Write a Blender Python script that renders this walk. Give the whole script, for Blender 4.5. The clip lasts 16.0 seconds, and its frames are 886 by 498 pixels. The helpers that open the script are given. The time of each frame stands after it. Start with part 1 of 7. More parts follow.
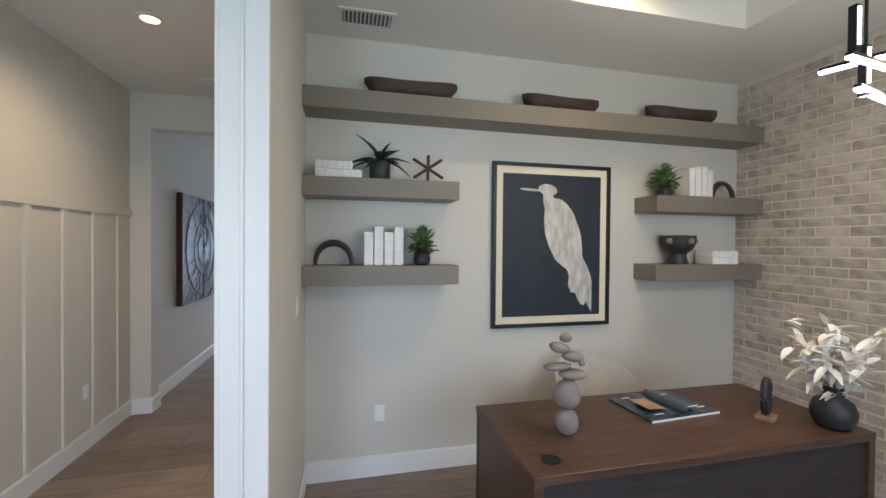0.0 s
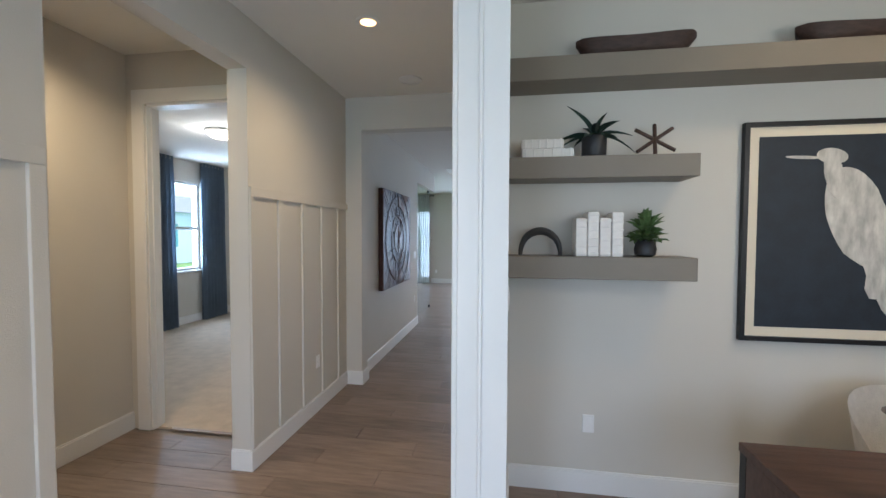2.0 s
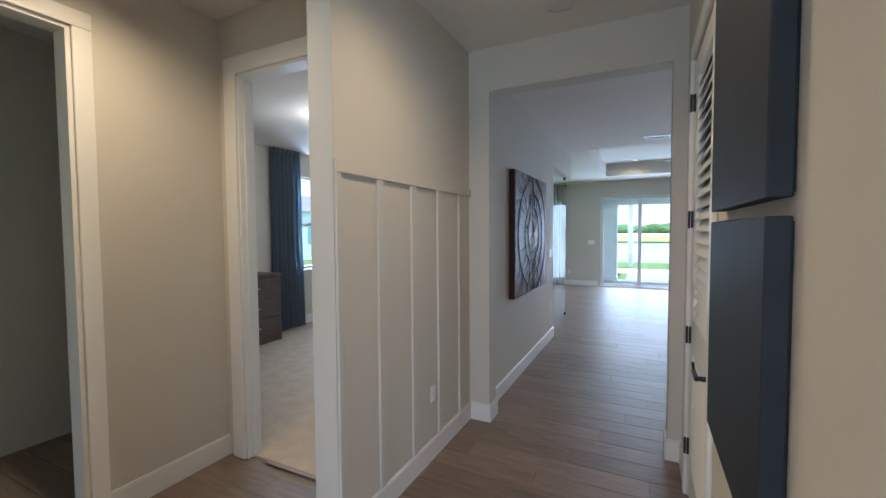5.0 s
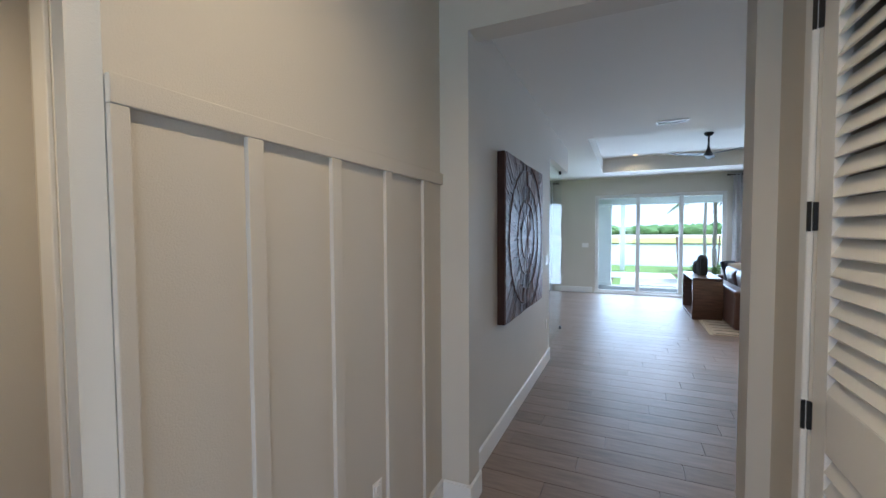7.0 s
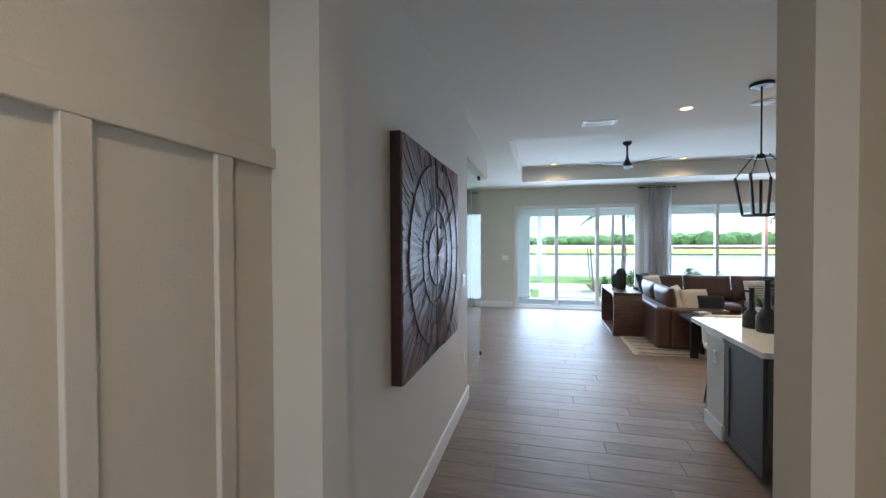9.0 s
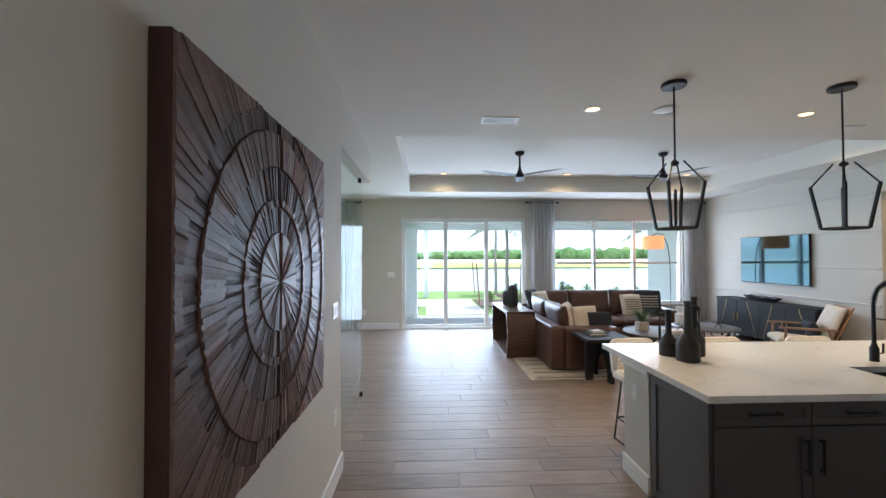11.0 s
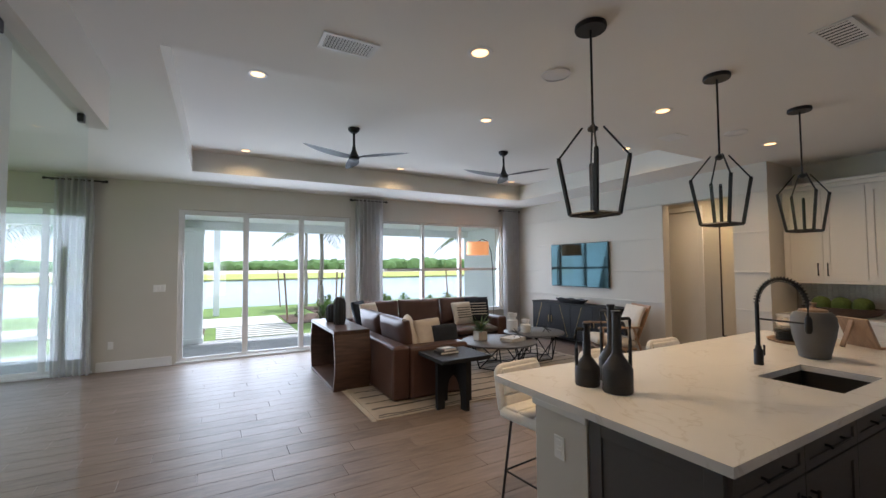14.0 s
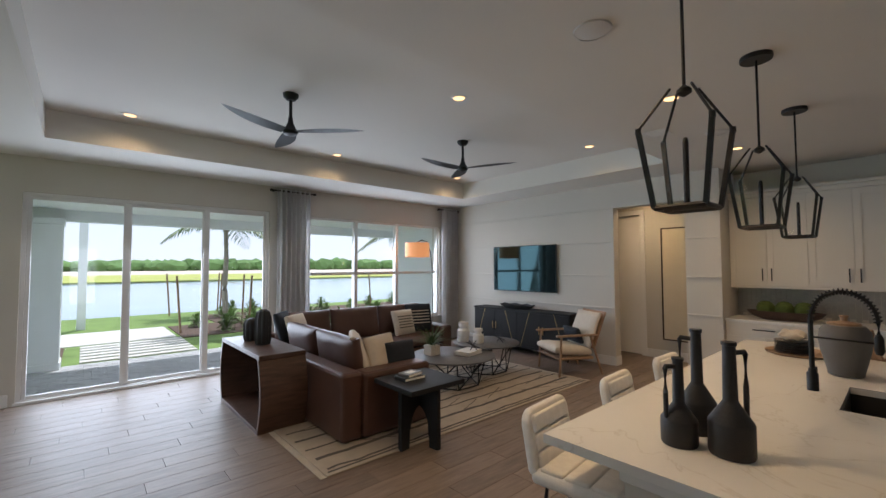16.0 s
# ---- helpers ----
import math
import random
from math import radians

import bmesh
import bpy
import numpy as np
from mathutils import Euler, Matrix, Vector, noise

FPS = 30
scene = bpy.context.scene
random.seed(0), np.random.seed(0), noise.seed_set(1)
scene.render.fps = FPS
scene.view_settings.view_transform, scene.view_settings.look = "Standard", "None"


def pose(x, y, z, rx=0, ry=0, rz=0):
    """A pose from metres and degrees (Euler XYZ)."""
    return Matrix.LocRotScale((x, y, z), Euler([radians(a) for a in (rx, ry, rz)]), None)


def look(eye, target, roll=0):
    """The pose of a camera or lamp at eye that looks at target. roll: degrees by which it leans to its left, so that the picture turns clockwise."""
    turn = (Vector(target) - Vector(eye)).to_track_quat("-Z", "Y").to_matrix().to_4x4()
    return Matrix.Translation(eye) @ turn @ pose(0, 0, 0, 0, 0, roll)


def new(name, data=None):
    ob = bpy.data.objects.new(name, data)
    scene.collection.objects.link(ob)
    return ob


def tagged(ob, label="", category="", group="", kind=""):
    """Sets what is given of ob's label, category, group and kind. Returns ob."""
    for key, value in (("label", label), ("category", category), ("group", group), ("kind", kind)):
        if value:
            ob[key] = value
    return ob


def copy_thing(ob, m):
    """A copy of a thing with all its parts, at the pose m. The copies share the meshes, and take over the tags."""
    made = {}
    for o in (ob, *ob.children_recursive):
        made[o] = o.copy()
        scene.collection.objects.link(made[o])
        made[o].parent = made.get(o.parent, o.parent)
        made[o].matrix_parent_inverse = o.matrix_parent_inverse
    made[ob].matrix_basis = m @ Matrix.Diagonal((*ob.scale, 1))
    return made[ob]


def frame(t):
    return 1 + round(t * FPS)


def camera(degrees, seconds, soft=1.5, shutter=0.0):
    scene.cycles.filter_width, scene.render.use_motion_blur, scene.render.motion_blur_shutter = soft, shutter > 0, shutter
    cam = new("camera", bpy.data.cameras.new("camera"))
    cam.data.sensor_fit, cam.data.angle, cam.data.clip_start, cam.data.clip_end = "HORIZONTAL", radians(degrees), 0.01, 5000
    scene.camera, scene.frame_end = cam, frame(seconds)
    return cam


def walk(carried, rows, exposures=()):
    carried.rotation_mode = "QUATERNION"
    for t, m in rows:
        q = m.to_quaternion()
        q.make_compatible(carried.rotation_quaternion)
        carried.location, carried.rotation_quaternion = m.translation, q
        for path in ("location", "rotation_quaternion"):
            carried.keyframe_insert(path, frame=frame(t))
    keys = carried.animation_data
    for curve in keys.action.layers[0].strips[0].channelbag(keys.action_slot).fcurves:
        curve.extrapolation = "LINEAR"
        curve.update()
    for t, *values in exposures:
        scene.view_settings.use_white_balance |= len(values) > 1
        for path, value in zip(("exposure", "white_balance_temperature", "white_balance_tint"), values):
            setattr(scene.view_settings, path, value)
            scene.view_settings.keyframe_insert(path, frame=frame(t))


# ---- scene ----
cam = camera(94.7, 16.0)
EXPO = [(0.0, 0.5, 5100, 9), (4.0, 0.3, 5000, 9), (7.0, 0.4, 4950, 9), (9.0, 0.42, 5150, 9), (11.5, 0.52, 5450, 12), (12.5, 0.42, 5550, 13), (14.0, 0.04, 5750, 15), (14.5, -0.06, 5800, 15), (16.0, -0.26, 5900, 15)]
PATH = [
    (0, (0.42, 0.388, 1.696), (0.88, 2.335, 1.67), 0.5),
    (0.5, (0.33, 0.426, 1.707), (0.611, 2.406, 1.665), 0.4),
    (1, (0.267, 0.475, 1.705), (0.348, 2.473, 1.651), 0.4),
    (1.5, (0.194, 0.553, 1.681), (0.077, 2.548, 1.622), 0.4),
    (2, (0.142, 0.669, 1.674), (-0.175, 2.642, 1.601), 0.2),
    (2.5, (0.085, 0.816, 1.665), (-0.412, 2.751, 1.585), 0.2),
    (3, (0.024, 0.941, 1.65), (-0.61, 2.836, 1.567), 0.2),
    (3.5, (-0.051, 1.084, 1.649), (-0.802, 2.935, 1.553), 0.2),
    (4, (-0.132, 1.253, 1.637), (-0.97, 3.067, 1.539), 0.1),
    (6.5, (-0.51, 2.48, 1.648), (-1.407, 4.266, 1.564), -0.5),
    (7, (-0.605, 2.735, 1.652), (-1.433, 4.553, 1.57), -0.3),
    (7.5, (-0.675, 2.965, 1.658), (-1.431, 4.815, 1.582), -0.5),
    (8, (-0.725, 3.218, 1.663), (-1.395, 5.1, 1.602), -0.5),
    (8.5, (-0.735, 3.454, 1.675), (-1.312, 5.368, 1.628), -0.5),
    (9, (-0.758, 3.764, 1.688), (-1.228, 5.708, 1.655), -0.2),
    (11.5, (-0.875, 4.999, 1.703), (-0.638, 6.984, 1.751), -0.4),
    (12, (-0.895, 5.248, 1.683), (-0.504, 7.208, 1.74), -0.5),
    (12.5, (-0.875, 5.491, 1.659), (-0.338, 7.416, 1.727), -0.3),
    (13, (-0.868, 5.722, 1.66), (-0.173, 7.596, 1.733), -0.4),
    (13.5, (-0.868, 5.955, 1.621), (-0.029, 7.768, 1.7), -0.4),
    (14, (-0.846, 6.203, 1.62), (0.121, 7.952, 1.702), -0.4),
    (14.5, (-0.832, 6.456, 1.627), (0.245, 8.139, 1.712), -0.3),
    (15, (-0.841, 6.711, 1.629), (0.33, 8.33, 1.717), -0.2),
    (15.5, (-0.86, 6.991, 1.653), (0.396, 8.545, 1.741), -0.3),
    (16, (-0.848, 7.246, 1.669), (0.473, 8.746, 1.753), -0.2),
]
walk(cam, [(t, look(eye, target, roll)) for t, eye, target, roll in PATH], EXPO)

# ---------------- world and lights ----------------
world = bpy.data.worlds.new("sky_world")
scene.world = world
world.use_nodes = True
wn = world.node_tree.nodes
sky = wn.new("ShaderNodeTexSky")
sky.sky_type = "NISHITA"
sky.sun_disc = False
SUN_EL, SUN_AZ = 68.0, 30.0
sky.sun_elevation = radians(SUN_EL)
sky.sun_rotation = radians(SUN_AZ)
sky.dust_density, sky.ozone_density, sky.air_density = 0.4, 2.5, 1.2
haze = wn.new("ShaderNodeMixRGB")
cloud = wn.new("ShaderNodeTexNoise")
cloud.inputs["Scale"].default_value, cloud.inputs["Detail"].default_value = 2.2, 6.0
band = wn.new("ShaderNodeMapRange")
band.inputs[1].default_value, band.inputs[2].default_value, band.inputs[3].default_value, band.inputs[4].default_value = 0.3, 0.7, 0.72, 0.96
world.node_tree.links.new(cloud.outputs[0], band.inputs[0])
world.node_tree.links.new(band.outputs[0], haze.inputs[0])
world.node_tree.links.new(sky.outputs[0], haze.inputs[1])
haze.inputs[2].default_value = (8.2, 8.8, 9.5, 1)
world.node_tree.links.new(haze.outputs[0], wn["Background"].inputs[0])
wn["Background"].inputs[1].default_value = 0.15
sun = new("sun", bpy.data.lights.new("sun", "SUN"))
sun.data.energy, sun.data.angle, sun.data.color = 5.0, radians(0.6), (1.0, 0.95, 0.87)
# the sun stands over the lake side, high, to the side of the porch
sd = Vector((math.sin(radians(SUN_AZ)) * math.cos(radians(SUN_EL)), math.cos(radians(SUN_AZ)) * math.cos(radians(SUN_EL)), math.sin(radians(SUN_EL))))
sun.matrix_world = look(sd * 50, (0, 0, 0))


def area(name, x, y, z, rx, ry, rz, sx, sy, power, color=(1, 1, 1)):
    d = bpy.data.lights.new(name, "AREA")
    d.shape, d.size, d.size_y, d.energy, d.color = "RECTANGLE", sx, sy, power, color
    ob = new(name, d)
    ob.matrix_world = pose(x, y, z, rx, ry, rz)
    return ob


# daylight at the openings
area("daylight_slider", 0.05, 14.67, 1.27, -72, 0, 0, 2.75, 2.4, 122, (0.84, 0.93, 1.0))
area("daylight_window", 3.77, 14.67, 1.57, -74, 0, 0, 3.05, 1.9, 88, (0.84, 0.93, 1.0))

# more daylight: front window and entry, bedroom window
area("daylight_study", 2.0, -2.15, 1.55, 90, 0, 0, 2.1, 1.8, 30, (0.93, 0.97, 1.0))
area("daylight_entry", -0.85, -2.15, 1.3, 90, 0, 0, 0.85, 2.4, 34, (0.93, 0.97, 1.0))
area("daylight_bedroom", -5.98, 7.33, 1.8, 90, 0, -90, 0.75, 1.6, 60, (0.86, 0.94, 1.0))

# ---------------- materials ----------------


def mat(name, col, rough=0.6, metal=0.0, vary=0.08, scale=6.0, bump=0.02, bscale=60.0, stretch=(1, 1, 1), spec=0.5, rand=0.0, coat=0.0, detail=4.0):
    """A surface with variation at two scales, fine relief and, with rand, a change from piece to piece."""
    m = bpy.data.materials.new(name)
    m.use_nodes = True
    nt = m.node_tree
    b = nt.nodes["Principled BSDF"]
    b.inputs["Roughness"].default_value = rough
    b.inputs["Metallic"].default_value = metal
    b.inputs["Specular IOR Level"].default_value = spec
    b.inputs["Coat Weight"].default_value = coat
    tc = nt.nodes.new("ShaderNodeTexCoord")
    mp = nt.nodes.new("ShaderNodeMapping")
    mp.inputs["Scale"].default_value = stretch
    nt.links.new(tc.outputs["Object"], mp.inputs["Vector"])
    n1 = nt.nodes.new("ShaderNodeTexNoise")
    n1.inputs["Scale"].default_value = scale
    n1.inputs["Detail"].default_value = detail
    n2 = nt.nodes.new("ShaderNodeTexNoise")
    n2.inputs["Scale"].default_value = bscale
    n2.inputs["Detail"].default_value = 5.0
    for n in (n1, n2):
        nt.links.new(mp.outputs[0], n.inputs["Vector"])
    mx = nt.nodes.new("ShaderNodeMixRGB")
    mx.inputs[1].default_value = (*[c * (1 - vary) for c in col], 1)
    mx.inputs[2].default_value = (*[min(1, c * (1 + vary)) for c in col], 1)
    add = nt.nodes.new("ShaderNodeMath")
    add.operation = "MULTIPLY_ADD"
    nt.links.new(n2.outputs[0], add.inputs[0])
    add.inputs[1].default_value = 0.4
    sub = nt.nodes.new("ShaderNodeMath")
    sub.operation = "MULTIPLY_ADD"
    nt.links.new(n1.outputs[0], sub.inputs[0])
    sub.inputs[1].default_value = 1.6
    sub.inputs[2].default_value = -0.5
    nt.links.new(sub.outputs[0], add.inputs[2])
    fac = add.outputs[0]
    if rand:
        oi = nt.nodes.new("ShaderNodeObjectInfo")
        ra = nt.nodes.new("ShaderNodeMath")
        ra.operation = "MULTIPLY_ADD"
        nt.links.new(oi.outputs["Random"], ra.inputs[0])
        ra.inputs[1].default_value = rand
        nt.links.new(fac, ra.inputs[2])
        ge = nt.nodes.new("ShaderNodeNewGeometry")
        rb = nt.nodes.new("ShaderNodeMath")
        rb.operation = "MULTIPLY_ADD"
        nt.links.new(ge.outputs["Random Per Island"], rb.inputs[0])
        rb.inputs[1].default_value = rand * 0.5
        nt.links.new(ra.outputs[0], rb.inputs[2])
        fac = rb.outputs[0]
        sb = nt.nodes.new("ShaderNodeMath")
        sb.operation = "SUBTRACT"
        nt.links.new(fac, sb.inputs[0])
        sb.inputs[1].default_value = rand * 0.75
        fac = sb.outputs[0]
    nt.links.new(fac, mx.inputs[0])
    mx.use_clamp = False
    nt.links.new(mx.outputs[0], b.inputs["Base Color"])
    if bump:
        bp = nt.nodes.new("ShaderNodeBump")
        bp.inputs["Strength"].default_value = min(1.0, bump * 10)
        bp.inputs["Distance"].default_value = 0.004
        nt.links.new(n2.outputs[0], bp.inputs["Height"])
        nt.links.new(bp.outputs[0], b.inputs["Normal"])
    return m


def glow(name, col, strength):
    m = bpy.data.materials.new(name)
    m.use_nodes = True
    b = m.node_tree.nodes["Principled BSDF"]
    b.inputs["Base Color"].default_value = (*col, 1)
    b.inputs["Emission Color"].default_value = (*col, 1)
    b.inputs["Emission Strength"].default_value = strength
    return m


def glassy(name, col=(1, 1, 1), rough=0.0, mirror=0.6):
    """Thin clear pane: light goes straight through, a little is mirrored."""
    m = bpy.data.materials.new(name)
    m.use_nodes = True
    nt = m.node_tree
    nt.nodes.remove(nt.nodes["Principled BSDF"])
    tr = nt.nodes.new("ShaderNodeBsdfTransparent")
    tr.inputs[0].default_value = (*col, 1)
    gl = nt.nodes.new("ShaderNodeBsdfGlossy")
    gl.inputs["Roughness"].default_value = rough
    lw = nt.nodes.new("ShaderNodeLayerWeight")
    lw.inputs[0].default_value = 0.5
    pw = nt.nodes.new("ShaderNodeMath")
    pw.operation = "POWER"
    pw.inputs[1].default_value = 5.0
    fr = nt.nodes.new("ShaderNodeMath")
    fr.operation = "MULTIPLY_ADD"
    fr.inputs[1].default_value, fr.inputs[2].default_value = mirror, 0.02
    nt.links.new(lw.outputs["Facing"], pw.inputs[0])
    nt.links.new(pw.outputs[0], fr.inputs[0])
    mx = nt.nodes.new("ShaderNodeMixShader")
    nt.links.new(fr.outputs[0], mx.inputs[0])
    nt.links.new(tr.outputs[0], mx.inputs[1])
    nt.links.new(gl.outputs[0], mx.inputs[2])
    nt.links.new(mx.outputs[0], nt.nodes["Material Output"].inputs[0])
    return m


WALL = mat("greige_paint", (0.60, 0.568, 0.508), 0.75, vary=0.025, scale=1.5, bump=0.03, bscale=220)
CEIL = mat("ceiling_paint", (0.73, 0.705, 0.655), 0.85, vary=0.02, scale=1.2, bump=0.05, bscale=160)
TRIM = mat("white_trim_paint", (0.76, 0.755, 0.74), 0.4, vary=0.02, scale=3, bump=0.01)
PLANK = mat("wood_look_tile", (0.205, 0.155, 0.125), 0.45, vary=0.34, scale=3.0, bump=0.03, bscale=26, stretch=(1.2, 9, 1), rand=0.55)
MORTAR = mat("pale_mortar", (0.64, 0.59, 0.52), 0.92, vary=0.08, scale=12, bump=0.06, bscale=90)
GROUT = mat("grout", (0.26, 0.23, 0.20), 0.8, vary=0.05)
CARPET = mat("cream_carpet", (0.52, 0.44, 0.35), 0.95, vary=0.16, scale=7, bump=0.1, bscale=90)
BLACK = mat("black_metal", (0.015, 0.015, 0.016), 0.42, metal=0.3, vary=0.15, bump=0.01)
GLASS = glassy("window_glass")

# ---------------- more materials ----------------
CAB = mat("charcoal_cabinet_paint", (0.085, 0.083, 0.084), 0.42, vary=0.08, scale=3, bump=0.01)
CABW = mat("white_cabinet_paint", (0.72, 0.68, 0.62), 0.4, vary=0.02, scale=3, bump=0.008)
QUARTZ = mat("white_quartz", (0.80, 0.785, 0.76), 0.16, vary=0.035, scale=2.2, bump=0.0, detail=9)
SHELF = mat("taupe_shelf_paint", (0.20, 0.172, 0.135), 0.5, vary=0.06, scale=4, bump=0.015)
DESK = mat("walnut_wood", (0.085, 0.044, 0.028), 0.40, vary=0.55, scale=3.5, bump=0.02, bscale=30, stretch=(1.2, 14, 8))
DESKDARK = mat("dark_reclaimed_wood", (0.034, 0.026, 0.024), 0.55, vary=0.45, scale=5, bump=0.05, bscale=26, stretch=(1.2, 10, 10))
BRICK = mat("limewashed_brick", (0.45, 0.39, 0.33), 0.9, vary=0.3, scale=14, bump=0.09, bscale=60, rand=0.7)
DRESS = mat("weathered_brown_wood", (0.10, 0.075, 0.062), 0.6, vary=0.35, scale=5, bump=0.03, bscale=30, stretch=(1, 1.2, 10))
STONE = mat("grey_river_stone", (0.25, 0.215, 0.195), 0.75, vary=0.22, scale=18, bump=0.04, bscale=120)
CERAM = mat("matte_black_ceramic", (0.022, 0.022, 0.024), 0.5, vary=0.2, scale=12, bump=0.03, bscale=70)
BOOKW = mat("white_linen_book", (0.78, 0.76, 0.73), 0.7, vary=0.06, scale=20, bump=0.03, bscale=150)
PAPER = mat("paper", (0.80, 0.78, 0.73), 0.8, vary=0.04, bump=0.0)
LEAF = mat("green_leaf", (0.11, 0.175, 0.055), 0.5, vary=0.45, scale=15, bump=0.02, rand=0.6)
LEAFD = mat("dark_green_leaf", (0.02, 0.04, 0.03), 0.45, vary=0.4, scale=15, bump=0.02)
LEAFW = mat("white_dried_leaf", (0.80, 0.76, 0.69), 0.8, vary=0.1, scale=15, bump=0.02)
SHRUBM = mat("shrub_leaf", (0.17, 0.27, 0.075), 0.55, vary=0.4, scale=12, bump=0.02, rand=0.7)
BOWLW = mat("dark_carved_wood", (0.05, 0.026, 0.018), 0.55, vary=0.5, scale=9, bump=0.06, bscale=40, stretch=(2, 9, 9))
NAVY = mat("navy_canvas", (0.012, 0.018, 0.028), 0.6, vary=0.35, scale=9, bump=0.02)
MATTE = mat("cream_mat_board", (0.72, 0.64, 0.50), 0.85, vary=0.03, bump=0.01)
PALE = mat("pale_brushwork", (0.50, 0.48, 0.44), 0.8, vary=0.45, scale=22, bump=0.03, stretch=(1, 1, 0.35))
BOUCLE = mat("cream_boucle", (0.78, 0.745, 0.69), 0.95, vary=0.08, scale=25, bump=0.1, bscale=140)
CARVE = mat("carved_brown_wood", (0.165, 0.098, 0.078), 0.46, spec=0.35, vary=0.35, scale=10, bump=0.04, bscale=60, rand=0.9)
CARVED = mat("carved_darker_wood", (0.075, 0.044, 0.037), 0.46, spec=0.35, vary=0.35, scale=10, bump=0.04, bscale=60, rand=0.9)
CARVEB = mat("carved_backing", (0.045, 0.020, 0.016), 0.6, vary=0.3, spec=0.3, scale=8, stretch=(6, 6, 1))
LEATHER = mat("brown_leather", (0.085, 0.04, 0.028), 0.4, vary=0.22, scale=5, bump=0.04, bscale=90)
GREYL = mat("grey_leather", (0.12, 0.115, 0.115), 0.45, vary=0.15, scale=6, bump=0.04, bscale=90)
CREAMF = mat("cream_fabric", (0.62, 0.55, 0.46), 0.9, vary=0.07, scale=16, bump=0.06, bscale=150)
NAVYF = mat("dark_navy_fabric", (0.016, 0.020, 0.028), 0.85, vary=0.2, scale=16, bump=0.06, bscale=120)
TEALF = mat("slate_blue_curtain_fabric", (0.19, 0.235, 0.29), 0.85, vary=0.1, scale=6, bump=0.05, bscale=160)
LINEN = mat("light_linen_curtain_fabric", (0.80, 0.79, 0.78), 0.9, vary=0.06, scale=6, bump=0.05, bscale=160)
RUGM = mat("ivory_wool_rug", (0.42, 0.36, 0.29), 0.98, vary=0.14, scale=6, bump=0.12, bscale=110)
RUGD = mat("charcoal_wool_line", (0.10, 0.088, 0.08), 0.98, vary=0.25, scale=12, bump=0.1, bscale=110)
BLACKW = mat("black_wood", (0.013, 0.013, 0.014), 0.6, spec=0.28, vary=0.3, scale=6, bump=0.03, bscale=40, stretch=(1, 8, 1))
BRASS = mat("brass", (0.55, 0.38, 0.17), 0.35, metal=1.0, vary=0.1)
CHROME = mat("satin_nickel", (0.6, 0.58, 0.55), 0.3, metal=1.0, vary=0.05)
ASH = mat("ash_wood", (0.30, 0.19, 0.115), 0.5, vary=0.25, scale=5, bump=0.02, bscale=40, stretch=(6, 6, 1))
TAN = mat("tan_leather", (0.33, 0.18, 0.09), 0.5, vary=0.15, scale=6, bump=0.03)
MOSS = mat("green_moss", (0.07, 0.10, 0.02), 0.95, vary=0.4, scale=40, bump=0.15, bscale=120)
GREYC = mat("grey_stoneware", (0.115, 0.11, 0.105), 0.6, vary=0.12, scale=8, bump=0.03)
PLATE = mat("white_switch_plastic", (0.80, 0.79, 0.77), 0.35, vary=0.01, bump=0.0)
SINK = mat("dark_composite_sink", (0.03, 0.027, 0.026), 0.5, vary=0.15, bump=0.01)
VENTM = mat("white_painted_metal", (0.70, 0.69, 0.67), 0.45, vary=0.02, bump=0.0)
VENTD = mat("vent_shadow", (0.06, 0.06, 0.06), 0.8, vary=0.1)
BSPL = mat("grey_backsplash_tile", (0.42, 0.40, 0.37), 0.25, vary=0.12, scale=8, bump=0.0, rand=0.5)
PORCH = mat("white_porch_stucco", (0.80, 0.84, 0.83), 0.8, vary=0.03, scale=3, bump=0.05, bscale=120)
PAVER = mat("grey_paver", (0.42, 0.43, 0.44), 0.85, vary=0.12, scale=9, bump=0.05, bscale=90, rand=0.5)
CONC = mat("pale_concrete", (0.58, 0.57, 0.54), 0.85, vary=0.08, scale=4, bump=0.04)
GRASS = mat("lawn_grass", (0.15, 0.24, 0.055), 0.95, vary=0.3, scale=3, bump=0.15, bscale=60)
GRASSY = mat("far_bank_grass", (0.36, 0.40, 0.09), 0.95, vary=0.2, scale=0.3, bump=0.1, bscale=8)
SAND = mat("sand_bank", (0.55, 0.49, 0.40), 0.95, vary=0.1, scale=0.4, bump=0.05, bscale=8)
MULCH = mat("brown_mulch", (0.10, 0.065, 0.045), 0.95, vary=0.4, scale=18, bump=0.15, bscale=60)
TREES = mat("far_tree_green", (0.14, 0.25, 0.08), 0.95, vary=0.4, scale=0.5, bump=0.1, bscale=3, rand=0.5)
BARK = mat("palm_bark", (0.40, 0.36, 0.31), 0.9, vary=0.25, scale=8, bump=0.12, bscale=30, stretch=(1, 1, 5))
WATER = mat("lake_water", (0.26, 0.38, 0.46), 0.10, vary=0.1, scale=0.15, bump=0.05, bscale=3, stretch=(0.3, 1, 1))
NEIGH = mat("neighbour_stucco", (0.70, 0.80, 0.84), 0.85, vary=0.04, scale=2, bump=0.04)
ROOFM = mat("grey_roof_tile", (0.22, 0.22, 0.23), 0.8, vary=0.15, scale=4, bump=0.1, bscale=14)
SCREEN = mat("black_screen_glass", (0.006, 0.008, 0.009), 0.05, vary=0.05, bump=0.0, spec=0.55)
SCREEN.node_tree.nodes["Principled BSDF"].inputs["Specular Tint"].default_value = (0.45, 0.92, 1.0, 1)
MIRROR = mat("mirror_silver", (0.9, 0.9, 0.9), 0.01, metal=1.0, vary=0.0, bump=0.0)
